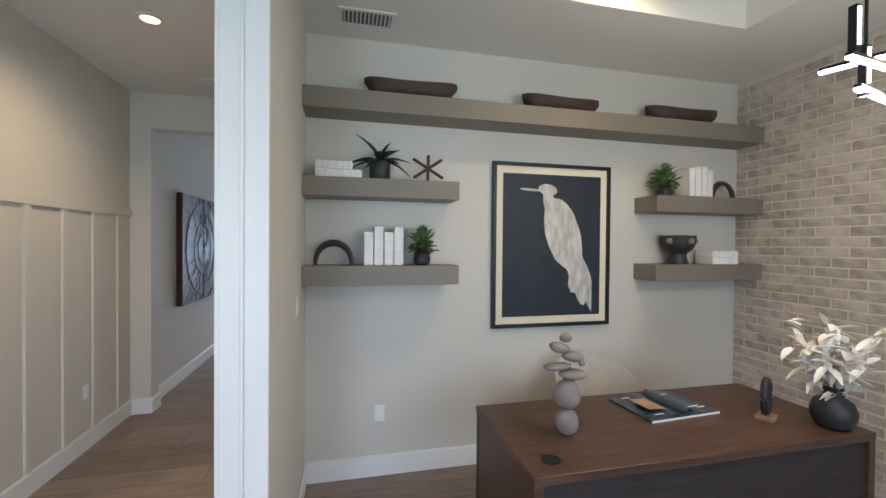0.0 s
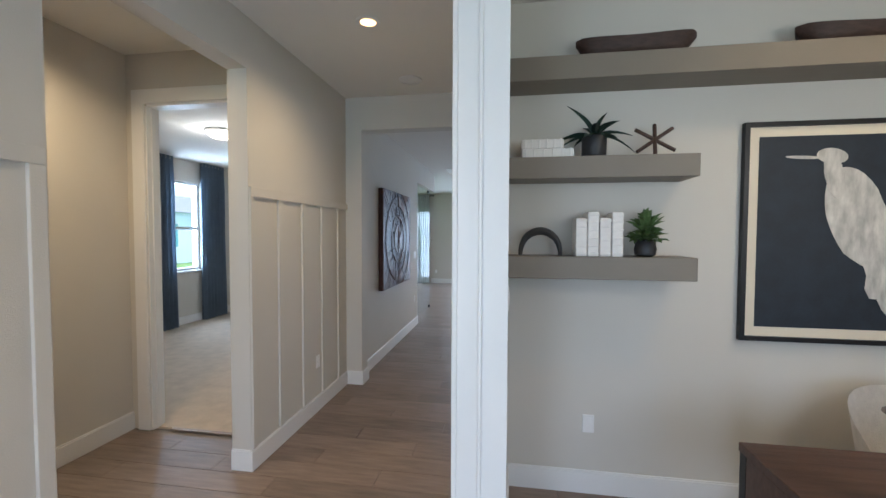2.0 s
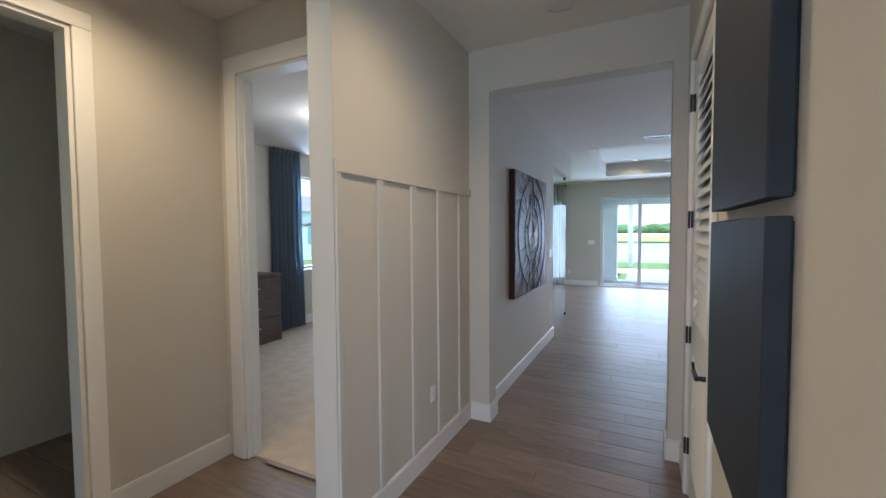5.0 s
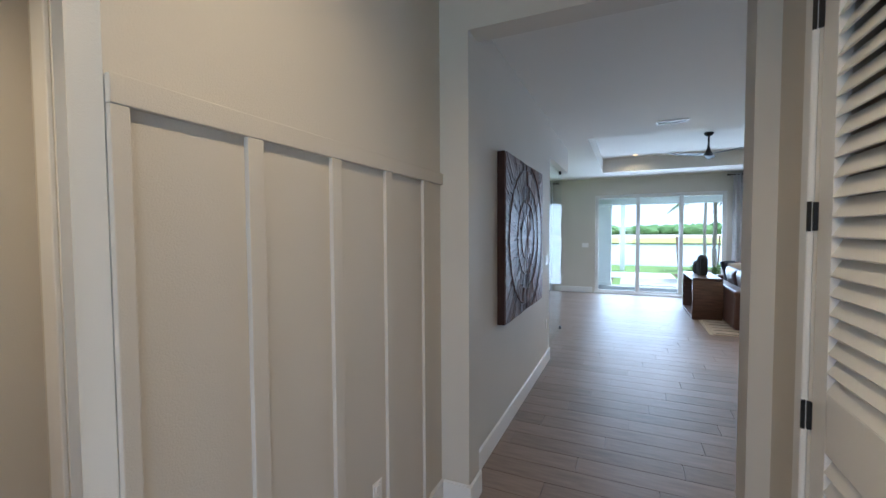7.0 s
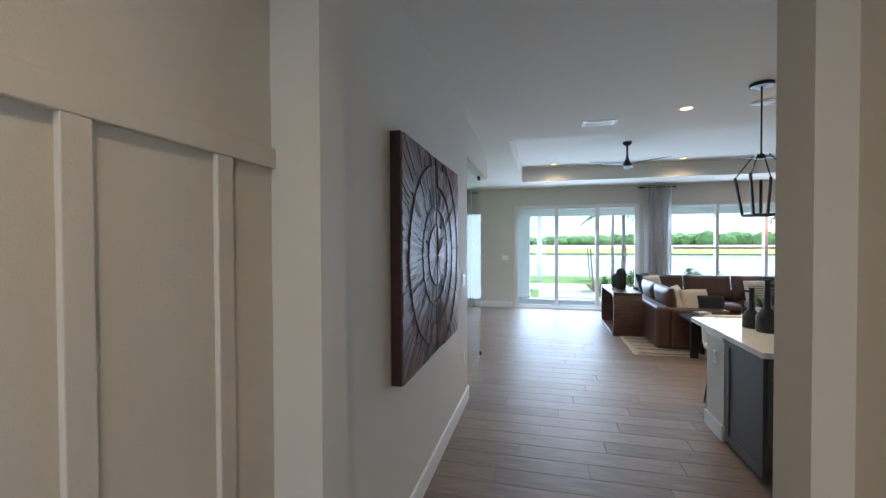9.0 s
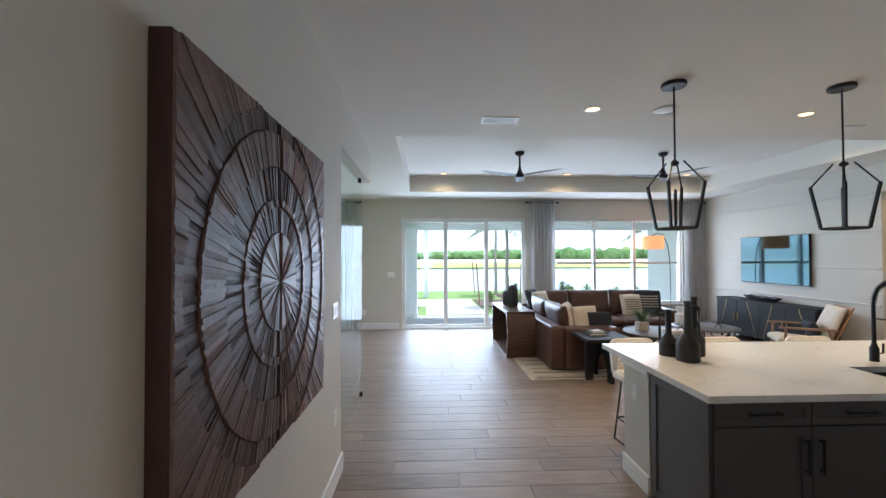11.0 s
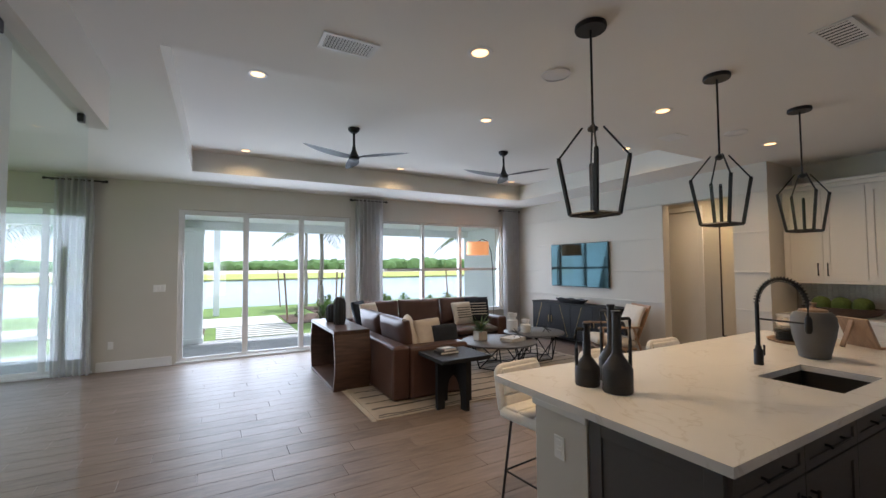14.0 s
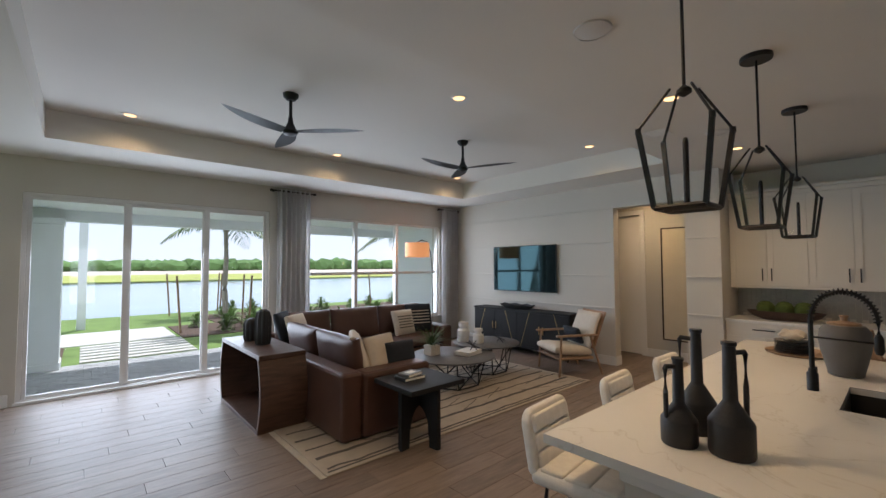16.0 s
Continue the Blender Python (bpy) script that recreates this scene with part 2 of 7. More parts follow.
CANGLOW = glow("downlight_lens", (1.0, 0.56, 0.22), 3.0)
LEDGLOW = glow("led_strip", (1.0, 0.80, 0.62), 9.0)
BEDGLOW = glow("bedroom_diffuser", (1.0, 0.84, 0.62), 5.0)
SHADEO = glow("orange_lamp_shade", (1.0, 0.42, 0.16), 0.55)
NEIGHW = mat("neighbour_window", (0.20, 0.44, 0.50), 0.1, vary=0.1, bump=0.0)
GLASSC = glassy("clear_glass", mirror=0.16)
GLASSP = glassy("partition_glass", (0.96, 0.99, 0.985), mirror=0.10)

# quartz veins
nt = QUARTZ.node_tree
wv = nt.nodes.new("ShaderNodeTexNoise")
wv.inputs["Scale"].default_value, wv.inputs["Detail"].default_value, wv.inputs["Distortion"].default_value = 1.3, 6.0, 1.6
rm = nt.nodes.new("ShaderNodeValToRGB")
rm.color_ramp.elements[0].position, rm.color_ramp.elements[0].color = 0.492, (1, 1, 1, 1)
rm.color_ramp.elements[1].position, rm.color_ramp.elements[1].color = 0.508, (1, 1, 1, 1)
e = rm.color_ramp.elements.new(0.5)
e.color = (0.88, 0.86, 0.84, 1)
mul = nt.nodes.new("ShaderNodeMixRGB")
mul.blend_type = "MULTIPLY"
mul.inputs[0].default_value = 1.0
bs = nt.nodes["Principled BSDF"]
old = bs.inputs["Base Color"].links[0].from_socket
nt.links.new(nt.nodes["Texture Coordinate"].outputs["Object"], wv.inputs["Vector"])
nt.links.new(wv.outputs[0], rm.inputs[0])
nt.links.new(old, mul.inputs[1])
nt.links.new(rm.outputs[0], mul.inputs[2])
nt.links.new(mul.outputs[0], bs.inputs["Base Color"])


# limewash smears over the bricks
nt = BRICK.node_tree
lime = nt.nodes.new("ShaderNodeTexNoise")
lime.inputs["Scale"].default_value, lime.inputs["Detail"].default_value = 5.5, 8.0
geo = nt.nodes.new("ShaderNodeNewGeometry")
edge = nt.nodes.new("ShaderNodeMapRange")
edge.inputs[1].default_value, edge.inputs[2].default_value, edge.inputs[3].default_value, edge.inputs[4].default_value = 0.50, 0.66, 0.0, 0.75
over = nt.nodes.new("ShaderNodeMixRGB")
over.inputs[2].default_value = (0.60, 0.55, 0.48, 1)
bs = nt.nodes["Principled BSDF"]
old = bs.inputs["Base Color"].links[0].from_socket
nt.links.new(geo.outputs["Position"], lime.inputs["Vector"])
nt.links.new(lime.outputs[0], edge.inputs[0])
nt.links.new(edge.outputs[0], over.inputs[0])
nt.links.new(old, over.inputs[1])
nt.links.new(over.outputs[0], bs.inputs["Base Color"])

# ---------------- mesh helpers ----------------


def bbox(x0, y0, z0, x1, y1, z1, bevel=0.0, seg=2):
    bm = bmesh.new()
    bmesh.ops.create_cube(bm, size=1.0)
    bmesh.ops.scale(bm, vec=(x1 - x0, y1 - y0, z1 - z0), verts=bm.verts)
    bmesh.ops.translate(bm, vec=((x0 + x1) / 2, (y0 + y1) / 2, (z0 + z1) / 2), verts=bm.verts)
    if bevel:
        bmesh.ops.bevel(bm, geom=bm.edges[:], offset=bevel, segments=seg, affect="EDGES", profile=0.5)
    return bm


def merge(*bms):
    out = bmesh.new()
    for bm in bms:
        me = bpy.data.meshes.new("tmp")
        bm.to_mesh(me)
        out.from_mesh(me)
        bpy.data.meshes.remove(me)
        bm.free()
    return out


def moved(bm, m):
    bmesh.ops.transform(bm, matrix=m, verts=bm.verts)
    return bm


def lathe(profile, seg=28, cap=True):
    """A turned body: profile rows of (radius, height)."""
    bm = bmesh.new()
    rings = []
    for r, z in profile:
        rings.append([bm.verts.new((r * math.cos(2 * math.pi * i / seg), r * math.sin(2 * math.pi * i / seg), z)) for i in range(seg)])
    for a, b in zip(rings, rings[1:]):
        for i in range(seg):
            bm.faces.new((a[i], a[(i + 1) % seg], b[(i + 1) % seg], b[i]))
    if cap:
        bm.faces.new(rings[0][::-1])
        bm.faces.new(rings[-1])
    return bm


def tube(points, radius, seg=8, closed=False):
    """A round bar along points."""
    bm = bmesh.new()
    pts = [Vector(p) for p in points]
    n = len(pts)
    rings = []
    for i, p in enumerate(pts):
        if closed:
            d = (pts[(i + 1) % n] - pts[i - 1])
        else:
            d = pts[min(i + 1, n - 1)] - pts[max(i - 1, 0)]
        q = d.to_track_quat("Z", "X").to_matrix()
        r = radius[i] if isinstance(radius, (list, tuple)) else radius
        rings.append([bm.verts.new(p + q @ Vector((r * math.cos(2 * math.pi * k / seg), r * math.sin(2 * math.pi * k / seg), 0))) for k in range(seg)])
    for i in range(n if closed else n - 1):
        a, b = rings[i], rings[(i + 1) % n]
        for k in range(seg):
            bm.faces.new((a[k], a[(k + 1) % seg], b[(k + 1) % seg], b[k]))
    if not closed:
        bm.faces.new(rings[0][::-1])
        bm.faces.new(rings[-1])
    return bm


def prism(outline, z0, z1, bevel=0.0):
    """An upright slab over a flat outline of (x, y)."""
    bm = bmesh.new()
    f = bm.faces.new([bm.verts.new((x, y, z0)) for x, y in outline])
    r = bmesh.ops.extrude_face_region(bm, geom=[f])
    bmesh.ops.translate(bm, vec=(0, 0, z1 - z0), verts=[v for v in r["geom"] if isinstance(v, bmesh.types.BMVert)])
    bmesh.ops.recalc_face_normals(bm, faces=bm.faces[:])
    if bevel:
        bmesh.ops.bevel(bm, geom=bm.edges[:], offset=bevel, segments=2, affect="EDGES", profile=0.5)
    return bm


def obj(name, bm, material, smooth=False):
    bmesh.ops.recalc_face_normals(bm, faces=bm.faces[:])
    me = bpy.data.meshes.new(name)
    bm.to_mesh(me)
    bm.free()
    if material:
        me.materials.append(material)
    if smooth:
        for p in me.polygons:
            p.use_smooth = True
        me.set_sharp_from_angle(angle=radians(40))
    return new(name, me)


def part(name, bm, material, parent, label="", smooth=False):
    ob = obj(name, bm, material, smooth)
    ob.parent = parent
    return tagged(ob, label)


def thing(name, label, category, m=None, group="", kind=""):
    """A top-level thing: an empty at its base."""
    ob = new(name)
    ob.empty_display_size = 0.1
    if m is not None:
        ob.matrix_basis = m
    return tagged(ob, label, category, group, kind)


def structure(name, bm, material, label, category="wall", smooth=False):
    return tagged(obj(name, bm, material, smooth), label, category, "", "structure")


def child_box(name, parent, material, *a, bevel=0.0, label=""):
    return part(name, bbox(*a, bevel=bevel), material, parent, label)


# ---------------- the shell ----------------
H1, H2, TRAY = 3.15, 3.05, 3.36      # foyer ceiling, great room ceiling, tray
AX = -1.535                           # wall with the carved panels, its face
HX = -1.63                            # hall's wainscot face
BACK = 14.40                          # lake-side wall, inner face
TVX = 5.85                            # television wall, inner face

structure("subfloor", bbox(-6, -2.2, -0.2, 9.2, 14.65, -0.012), GROUT, "grey grout bed under the wood-look floor tiles", "floor")

# lake-side wall with its openings: side slider, main slider, window
SL = dict(x0=-1.43, x1=1.52, z1=2.61)
WI = dict(x0=2.20, x1=5.34, z0=0.56, z1=2.58)
SS = dict(x0=-4.9, x1=-2.535, z1=2.61)
w = merge(bbox(-6, BACK, 0, SS["x0"], BACK + 0.25, H2 + 0.45), bbox(SS["x0"], BACK, SS["z1"], SS["x1"], BACK + 0.25, H2 + 0.45),
          bbox(SS["x1"], BACK, 0, SL["x0"], BACK + 0.25, H2 + 0.45), bbox(SL["x0"], BACK, SL["z1"], SL["x1"], BACK + 0.25, H2 + 0.45),
          bbox(SL["x1"], BACK, 0, WI["x0"], BACK + 0.25, H2 + 0.45), bbox(WI["x0"], BACK, WI["z1"], WI["x1"], BACK + 0.25, H2 + 0.45),
          bbox(WI["x0"], BACK, 0, WI["x1"], BACK + 0.25, WI["z0"]), bbox(WI["x1"], BACK, 0, 9.2, BACK + 0.25, H2 + 0.45))
structure("wall_north", w, WALL, "greige painted lake-side wall with sliding doors and a window")

# television wall, then the opening to the side hall
w = merge(bbox(TVX, 10.5, 0, TVX + 0.18, BACK, H2), bbox(TVX, 9.41, 2.64, TVX + 0.18, 10.5, H2))
structure("wall_television", w, WALL, "greige painted wall that carries the television")
structure("wall_east", bbox(9.0, -2.2, 0, 9.2, BACK, H2), WALL, "greige painted outer wall")
structure("wall_side_hall_south", bbox(6.77, 9.29, 0, 8.4, 9.41, H2), WALL, "beige end wall of the side hall")
# block between the side hall and the kitchen
structure("wall_block", bbox(TVX, 8.96, 0, 6.62, 9.41, H2), WALL, "greige painted wall block with applied mouldings")
structure("wall_side_hall", merge(bbox(7.0, 9.41, 0, 7.12, 10.55, H2), bbox(7.0, 10.55, 2.62, 7.12, 11.4, H2), bbox(7.0, 11.4, 0, 7.12, BACK, H2), bbox(8.4, 9.41, 0, 8.5, BACK, H2)), WALL, "beige painted wall of the side hall")
structure("wall_kitchen", bbox(6.62, 4.95, 0, 6.77, 9.41, H2), WALL, "greige painted kitchen wall behind the cabinets")
structure("wall_kitchen_south", bbox(0.95, 4.95, 0, 6.62, 5.10, H2), WALL, "greige painted kitchen wall")

# hall: right side wall between hall and study, closet door further on
DY0, DY1, DZ = 3.66, 4.56, 2.64
w = merge(bbox(-0.02, 2.02, 0, 0.14, DY0, H1), bbox(-0.02, DY0, DZ, 0.14, DY1, H1), bbox(-0.02, DY1, 0, 0.14, 4.95, H1), bbox(-0.02, -2.2, 0, 0.14, -0.6, H1), bbox(-0.02, -0.6, 2.7, 0.14, 2.02, H1))
structure("wall_hall_east", w, WALL, "greige painted wall between the hall and the study")
structure("wall_closet", merge(bbox(0.14, 4.95, 0, 0.95, 5.12, H1), bbox(0.8, 3.53, 0, 0.95, 4.95, H1)), WALL, "closet walls")
# wall with the cased opening to the great room
w = merge(bbox(-1.80, 4.95, 0, -1.45, 5.12, H1), bbox(-1.45, 4.95, 2.80, -0.11, 5.12, H1), bbox(-0.11, 4.95, 0, 0.14, 5.12, H1))
structure("wall_hall_north", w, WALL, "greige wall with a wide square opening into the great room")
structure("wall_art", bbox(-1.70, 5.12, 0, AX, 8.08, H2), WALL, "greige painted wall with the carved wall panels")
# wainscot wall of the hall
structure("wall_hall_west", merge(bbox(-1.78, 3.24, 0, HX, 4.95, H1), bbox(-1.78, 2.0, 2.80, HX, 3.24, H1), bbox(-1.78, -2.2, 0, HX, 2.0, H1)), WALL, "greige painted board-and-batten hall wall")
# nook
NX, NY = -3.02, 3.65
structure("wall_nook_west", merge(bbox(NX - 0.12, 2.80, 0, NX, NY, H1), bbox(NX - 0.12, 1.98, 2.74, NX, 2.80, H1), bbox(NX - 0.12, -0.5, 0, NX, 1.98, H1)), WALL, "warm beige nook wall with a door")
structure("wall_nook_north", merge(bbox(NX - 0.12, NY, 0, -2.84, NY + 0.12, H1), bbox(-2.84, NY, 2.74, -1.86, NY + 0.12, H1), bbox(-1.86, NY, 0, -1.78, NY + 0.12, H1)), WALL, "beige nook wall with the bedroom door")
structure("wall_nook_south", bbox(NX, 1.60, 0, -1.78, 1.72, H1), WALL, "beige nook wall")
# study
BX, SY = 3.84, 3.38
structure("wall_study_north", bbox(0.14, SY, 0, BX + 0.2, SY + 0.15, H1 + 0.35), WALL, "greige study wall with floating shelves")
structure("wall_study_east", bbox(BX + 0.010, -2.2, 0, BX + 0.2, SY, H1 + 0.35), MORTAR, "mortar bed of the brick wall")
w = merge(bbox(-6, -2.4, 0, -1.3, -2.2, H1 + 0.4), bbox(-1.3, -2.4, 2.6, -0.4, -2.2, H1 + 0.4), bbox(-0.4, -2.4, 0, 0.9, -2.2, H1 + 0.4), bbox(0.9, -2.4, 2.5, 3.1, -2.2, H1 + 0.4), bbox(0.9, -2.4, 0, 3.1, -2.2, 0.6), bbox(3.1, -2.4, 0, 9.2, -2.2, H1 + 0.4))
structure("wall_south", w, WALL, "greige front wall with the entry and the study window")
# bedroom
# bedroom window wall: x = -5.72, with the window to the neighbour's side
BWX = -5.72
BW = dict(y0=6.93, y1=7.72, z0=0.98, z1=2.62)
w = merge(bbox(BWX - 0.2, 3.77, 0, BWX, BW["y0"], H2), bbox(BWX - 0.2, BW["y0"], BW["z1"], BWX, BW["y1"], H2), bbox(BWX - 0.2, BW["y0"], 0, BWX, BW["y1"], BW["z0"]), bbox(BWX - 0.2, BW["y1"], 0, BWX, 8.6, H2))
structure("wall_bedroom_west", w, WALL, "greige bedroom wall with the window")
structure("wall_bedroom_south", bbox(-5.92, 3.65, 0, -3.14, 3.77, H2), WALL, "greige bedroom wall")
structure("wall_bedroom_north", bbox(-5.92, 8.6, 0, -1.68, 8.75, H2), WALL, "greige bedroom wall")
structure("wall_bath", bbox(-4.6, 1.5, 0, -4.5, 3.65, H1), WALL, "warm beige wall of the room behind the nook")
# ceilings
structure("ceiling_foyer", bbox(-6, -2.2, H1, 0.14, 5.12, H1 + 0.1), CEIL, "white foyer ceiling", "ceiling")
TX0, TX1, TY0, TY1 = 0.95, 3.01, -1.5, 2.60
c = merge(bbox(0.14, TY1, H1, BX, SY, H1 + 0.3), bbox(0.14, -2.2, H1, TX0, TY1, H1 + 0.3), bbox(TX1, -2.2, H1, BX, TY1, H1 + 0.3), bbox(TX0, -2.2, H1, TX1, TY0, H1 + 0.3), bbox(0.14, -2.2, H1 + 0.3, BX, SY, H1 + 0.4))
structure("ceiling_study", c, CEIL, "white tray ceiling of the study", "ceiling")
GX0, GX1, GY0, GY1 = -1.19, 5.0, 9.32, 13.25
c = merge(bbox(-6, 5.12, H2, GX0, BACK, H2 + 0.06), bbox(GX1, 5.12, H2, 9.0, BACK, H2 + 0.06), bbox(GX0, 5.12, H2, GX1, GY0, H2 + 0.06), bbox(GX0, GY1, H2, GX1, BACK, H2 + 0.06),
          bbox(GX0 - 0.1, GY0 - 0.1, TRAY, GX1 + 0.1, GY1 + 0.1, TRAY + 0.08), bbox(GX0 - 0.06, GY0, H2 + 0.06, GX0, GY1, TRAY), bbox(GX1, GY0, H2 + 0.06, GX1 + 0.06, GY1, TRAY), bbox(GX0, GY0 - 0.06, H2 + 0.06, GX1, GY0, TRAY), bbox(GX0, GY1, H2 + 0.06, GX1, GY1 + 0.06, TRAY))
structure("ceiling_great_room", c, CEIL, "white ceiling with a recessed tray", "ceiling")
structure("ceiling_bedroom", bbox(-5.92, 3.77, H2 - 0.04, -1.78, 8.6, H2 - 0.004), CEIL, "white bedroom ceiling", "ceiling")

# ---------------- trim, casings, baseboards ----------------


def baseboard(name, x0, y0, x1, y1):
    structure(name, merge(bbox(x0, y0, 0, x1, y1, 0.140, 0.002, 1), bbox(x0 + 0.003, y0 + 0.003, 0.140, x1 - 0.003, y1 - 0.003, 0.153, 0.004, 1)), TRIM, "white painted baseboard", "baseboard")


B = 0.016
baseboard("baseboard", HX, 3.24 - B, HX + B, 4.95)
baseboard("baseboard", -1.78, 3.24 - B, HX, 3.24)
baseboard("baseboard", HX, -2.2, HX + B, 2.0 + B)
baseboard("baseboard", -1.78, 2.0, HX, 2.0 + B)
baseboard("baseboard", HX + B, 4.95 - B, -1.45 + B, 4.95)
baseboard("baseboard", -1.45, 4.95, -1.45 + B, 5.12 + B)
baseboard("baseboard", AX, 5.12 + B, AX + B, 8.08 + B)
baseboard("baseboard", -0.11 - B, 4.95 - B, -0.02, 4.95)
baseboard("baseboard", -0.11 - B, 4.95, -0.11, 5.12)
baseboard("baseboard", -0.02 - B, 2.11, -0.02, 3.58)
baseboard("baseboard", -0.02 - B, 4.64, -0.02, 4.95 - B)
baseboard("baseboard", NX, 2.89, NX + B, NY)
baseboard("baseboard", 0.14, 2.03, 0.14 + B, SY)
baseboard("baseboard", 0.14 + B, SY - B, BX - 0.01, SY)
baseboard("baseboard", SS["x1"] + 0.06, BACK - B, SL["x0"] - 0.06, BACK)
baseboard("baseboard", SL["x1"] + 0.06, BACK - B, TVX - B, BACK)
baseboard("baseboard", TVX - B, 10.5, TVX, BACK)
baseboard("baseboard", TVX, 10.5 - B, TVX + 0.18, 10.5)
baseboard("baseboard", TVX - B, 8.96, TVX, 9.41)
baseboard("baseboard", 7.0 - B, 9.41, 7.0, 10.46)
baseboard("baseboard", BWX, 3.77, BWX + B, 8.6)


def casing_y(name, x, y0, y1, z1, w=0.09, t=0.02, side=1):
    """Door casing on a wall that runs along y; x is the wall's face."""
    a, b = (x, x + t * side) if side > 0 else (x + t * side, x)
    bm = merge(bbox(a, y0 - w, 0, b, y0, z1, 0.004, 1), bbox(a, y1, 0, b, y1 + w, z1, 0.004, 1), bbox(a, y0 - w, z1, b, y1 + w, z1 + w, 0.004, 1))
    return structure(name, bm, TRIM, "white painted door casing", "trim")


def casing_x(name, y, x0, x1, z1, w=0.09, t=0.02):
    bm = merge(bbox(x0 - w, y - t, 0, x0, y, z1, 0.004, 1), bbox(x1, y - t, 0, x1 + w, y, z1, 0.004, 1), bbox(x0 - w, y - t, z1, x1 + w, y, z1 + w, 0.004, 1))
    return structure(name, bm, TRIM, "white painted door casing", "trim")


casing_x("door_casing", NY, -2.84, -1.87, 2.74, w=0.115)
structure("door_jamb", merge(bbox(-2.84, NY, 0, -2.826, NY + 0.12, 2.72), bbox(-2.826, NY, 2.72, -1.86, NY + 0.12, 2.74), bbox(-2.826, NY + 0.04, 0, -2.817, NY + 0.075, 2.72)), TRIM, "white painted bedroom door jamb", "trim")
casing_y("door_casing", NX, 1.98, 2.80, 2.74)
structure("door_jamb", merge(bbox(NX - 0.12, 2.778, 0, NX, 2.80, 2.72), bbox(NX - 0.12, 1.98, 2.72, NX, 2.80, 2.74)), TRIM, "white painted door jamb", "trim")
casing_y("door_casing", -0.02, DY0, DY1, DZ, w=0.07, side=-1)
casing_y("door_casing", 7.0, 10.55, 11.4, 2.62, side=-1)
# study opening: jamb and casing at the end of the wall
t = thing("study_opening_casing", "white painted cased opening of the study", "trim", kind="structure")
child_box("jamb_lining", t, TRIM, -0.024, 1.995, 0, 0.142, 2.02, 2.70, bevel=0.002)
child_box("stop_bead", t, TRIM, 0.045, 1.984, 0, 0.058, 1.995, 2.70, bevel=0.003)
child_box("casing_board", t, TRIM, -0.043, 2.0, 0, -0.024, 2.09, 2.79, bevel=0.004)
child_box("head_lining", t, TRIM, -0.024, -0.6, 2.68, 0.142, 1.995, 2.70)


# ---------------- board and batten ----------------
def wainscot(name, y0, y1, battens):
    t = thing(name, "greige painted board-and-batten panelling on the hall wall", "panelling", kind="structure")
    child_box("top_rail", t, WALL, HX, y0, 1.932, HX + 0.020, y1, 1.998, bevel=0.003)
    for a, b in battens:
        child_box("batten", t, WALL, HX, a, 0.155, HX + 0.018, b, 1.932, bevel=0.003)


wainscot("wainscot_1", 3.242, 4.949, [(3.242, 3.282), (3.588, 3.646), (3.957, 4.015), (4.326, 4.384), (4.70, 4.758)])
wainscot("wainscot_2", -2.19, 1.985, [(1.925, 1.985), (1.45, 1.51), (0.95, 1.01), (0.45, 0.51), (-0.05, 0.01)])


# ---------------- louvred closet door ----------------
def louvre_door():
    t = thing("door_1", "white louvred closet door with black hinges and lever", "door", kind="structure")
    x0, x1 = -0.012, 0.026
    child_box("stile", t, TRIM, x0, DY0 + 0.004, 0.012, x1, DY0 + 0.115, DZ - 0.004, bevel=0.003)
    child_box("stile", t, TRIM, x0, DY1 - 0.115, 0.012, x1, DY1 - 0.004, DZ - 0.004, bevel=0.003)
    for a, b in ((0.012, 0.24), (0.92, 1.12), (DZ - 0.124, DZ - 0.004)):
        child_box("rail", t, TRIM, x0, DY0 + 0.115, a, x1, DY1 - 0.115, b, bevel=0.003)
    me = None
    for za, zb in ((0.24, 0.92), (1.12, DZ - 0.124)):
        n = int((zb - za) / 0.062)
        for i in range(n):
            z = za + (i + 0.5) * (zb - za) / n
            bm = moved(bbox(-0.004, DY0 + 0.112, -0.036, 0.004, DY1 - 0.112, 0.036, 0.002, 1), pose(0.007, 0, z, 0, 28, 0))
            if me is None:
                ob = part("slat", bm, TRIM, t)
                me, z00 = ob.data, z
            else:
                bm.free()
                ob = new("slat", me)
                ob.parent = t
                ob.location = (0, 0, z - z00)
    for z in (0.31, 1.0, 1.70, 2.39):
        part("hinge", merge(bbox(-0.026, DY1 - 0.012, z - 0.05, -0.012, DY1 + 0.018, z + 0.05, 0.002, 1), moved(lathe([(0.007, -0.052), (0.007, 0.052)], 10), pose(-0.034, DY1 + 0.003, z))), BLACK, t, "black metal hinge")
    hy = DY0 + 0.06
    rose = moved(lathe([(0.030, 0), (0.030, 0.008), (0.012, 0.012), (0.010, 0.05)], 20), pose(x0, hy, 1.0, 0, -90, 0))
    lever = merge(bbox(-0.076, hy - 0.012, 0.989, -0.060, hy + 0.11, 1.011, 0.005), moved(bbox(-0.074, 0, 0.0, -0.062, 0.05, 0.016, 0.003), pose(0, hy + 0.10, 0.995, 30, 0, 0)))
    part("lever_handle", merge(rose, lever), BLACK, t, "black lever handle")
    return t


louvre_door()


# ---------------- windows and sliding doors ----------------
def frame_rect(x0, x1, z0, z1, y0, y1, w):
    return merge(bbox(x0, y0, z0, x0 + w, y1, z1), bbox(x1 - w, y0, z0, x1, y1, z1), bbox(x0 + w, y0, z0, x1 - w, y1, z0 + w), bbox(x0 + w, y0, z1 - w, x1 - w, y1, z1))


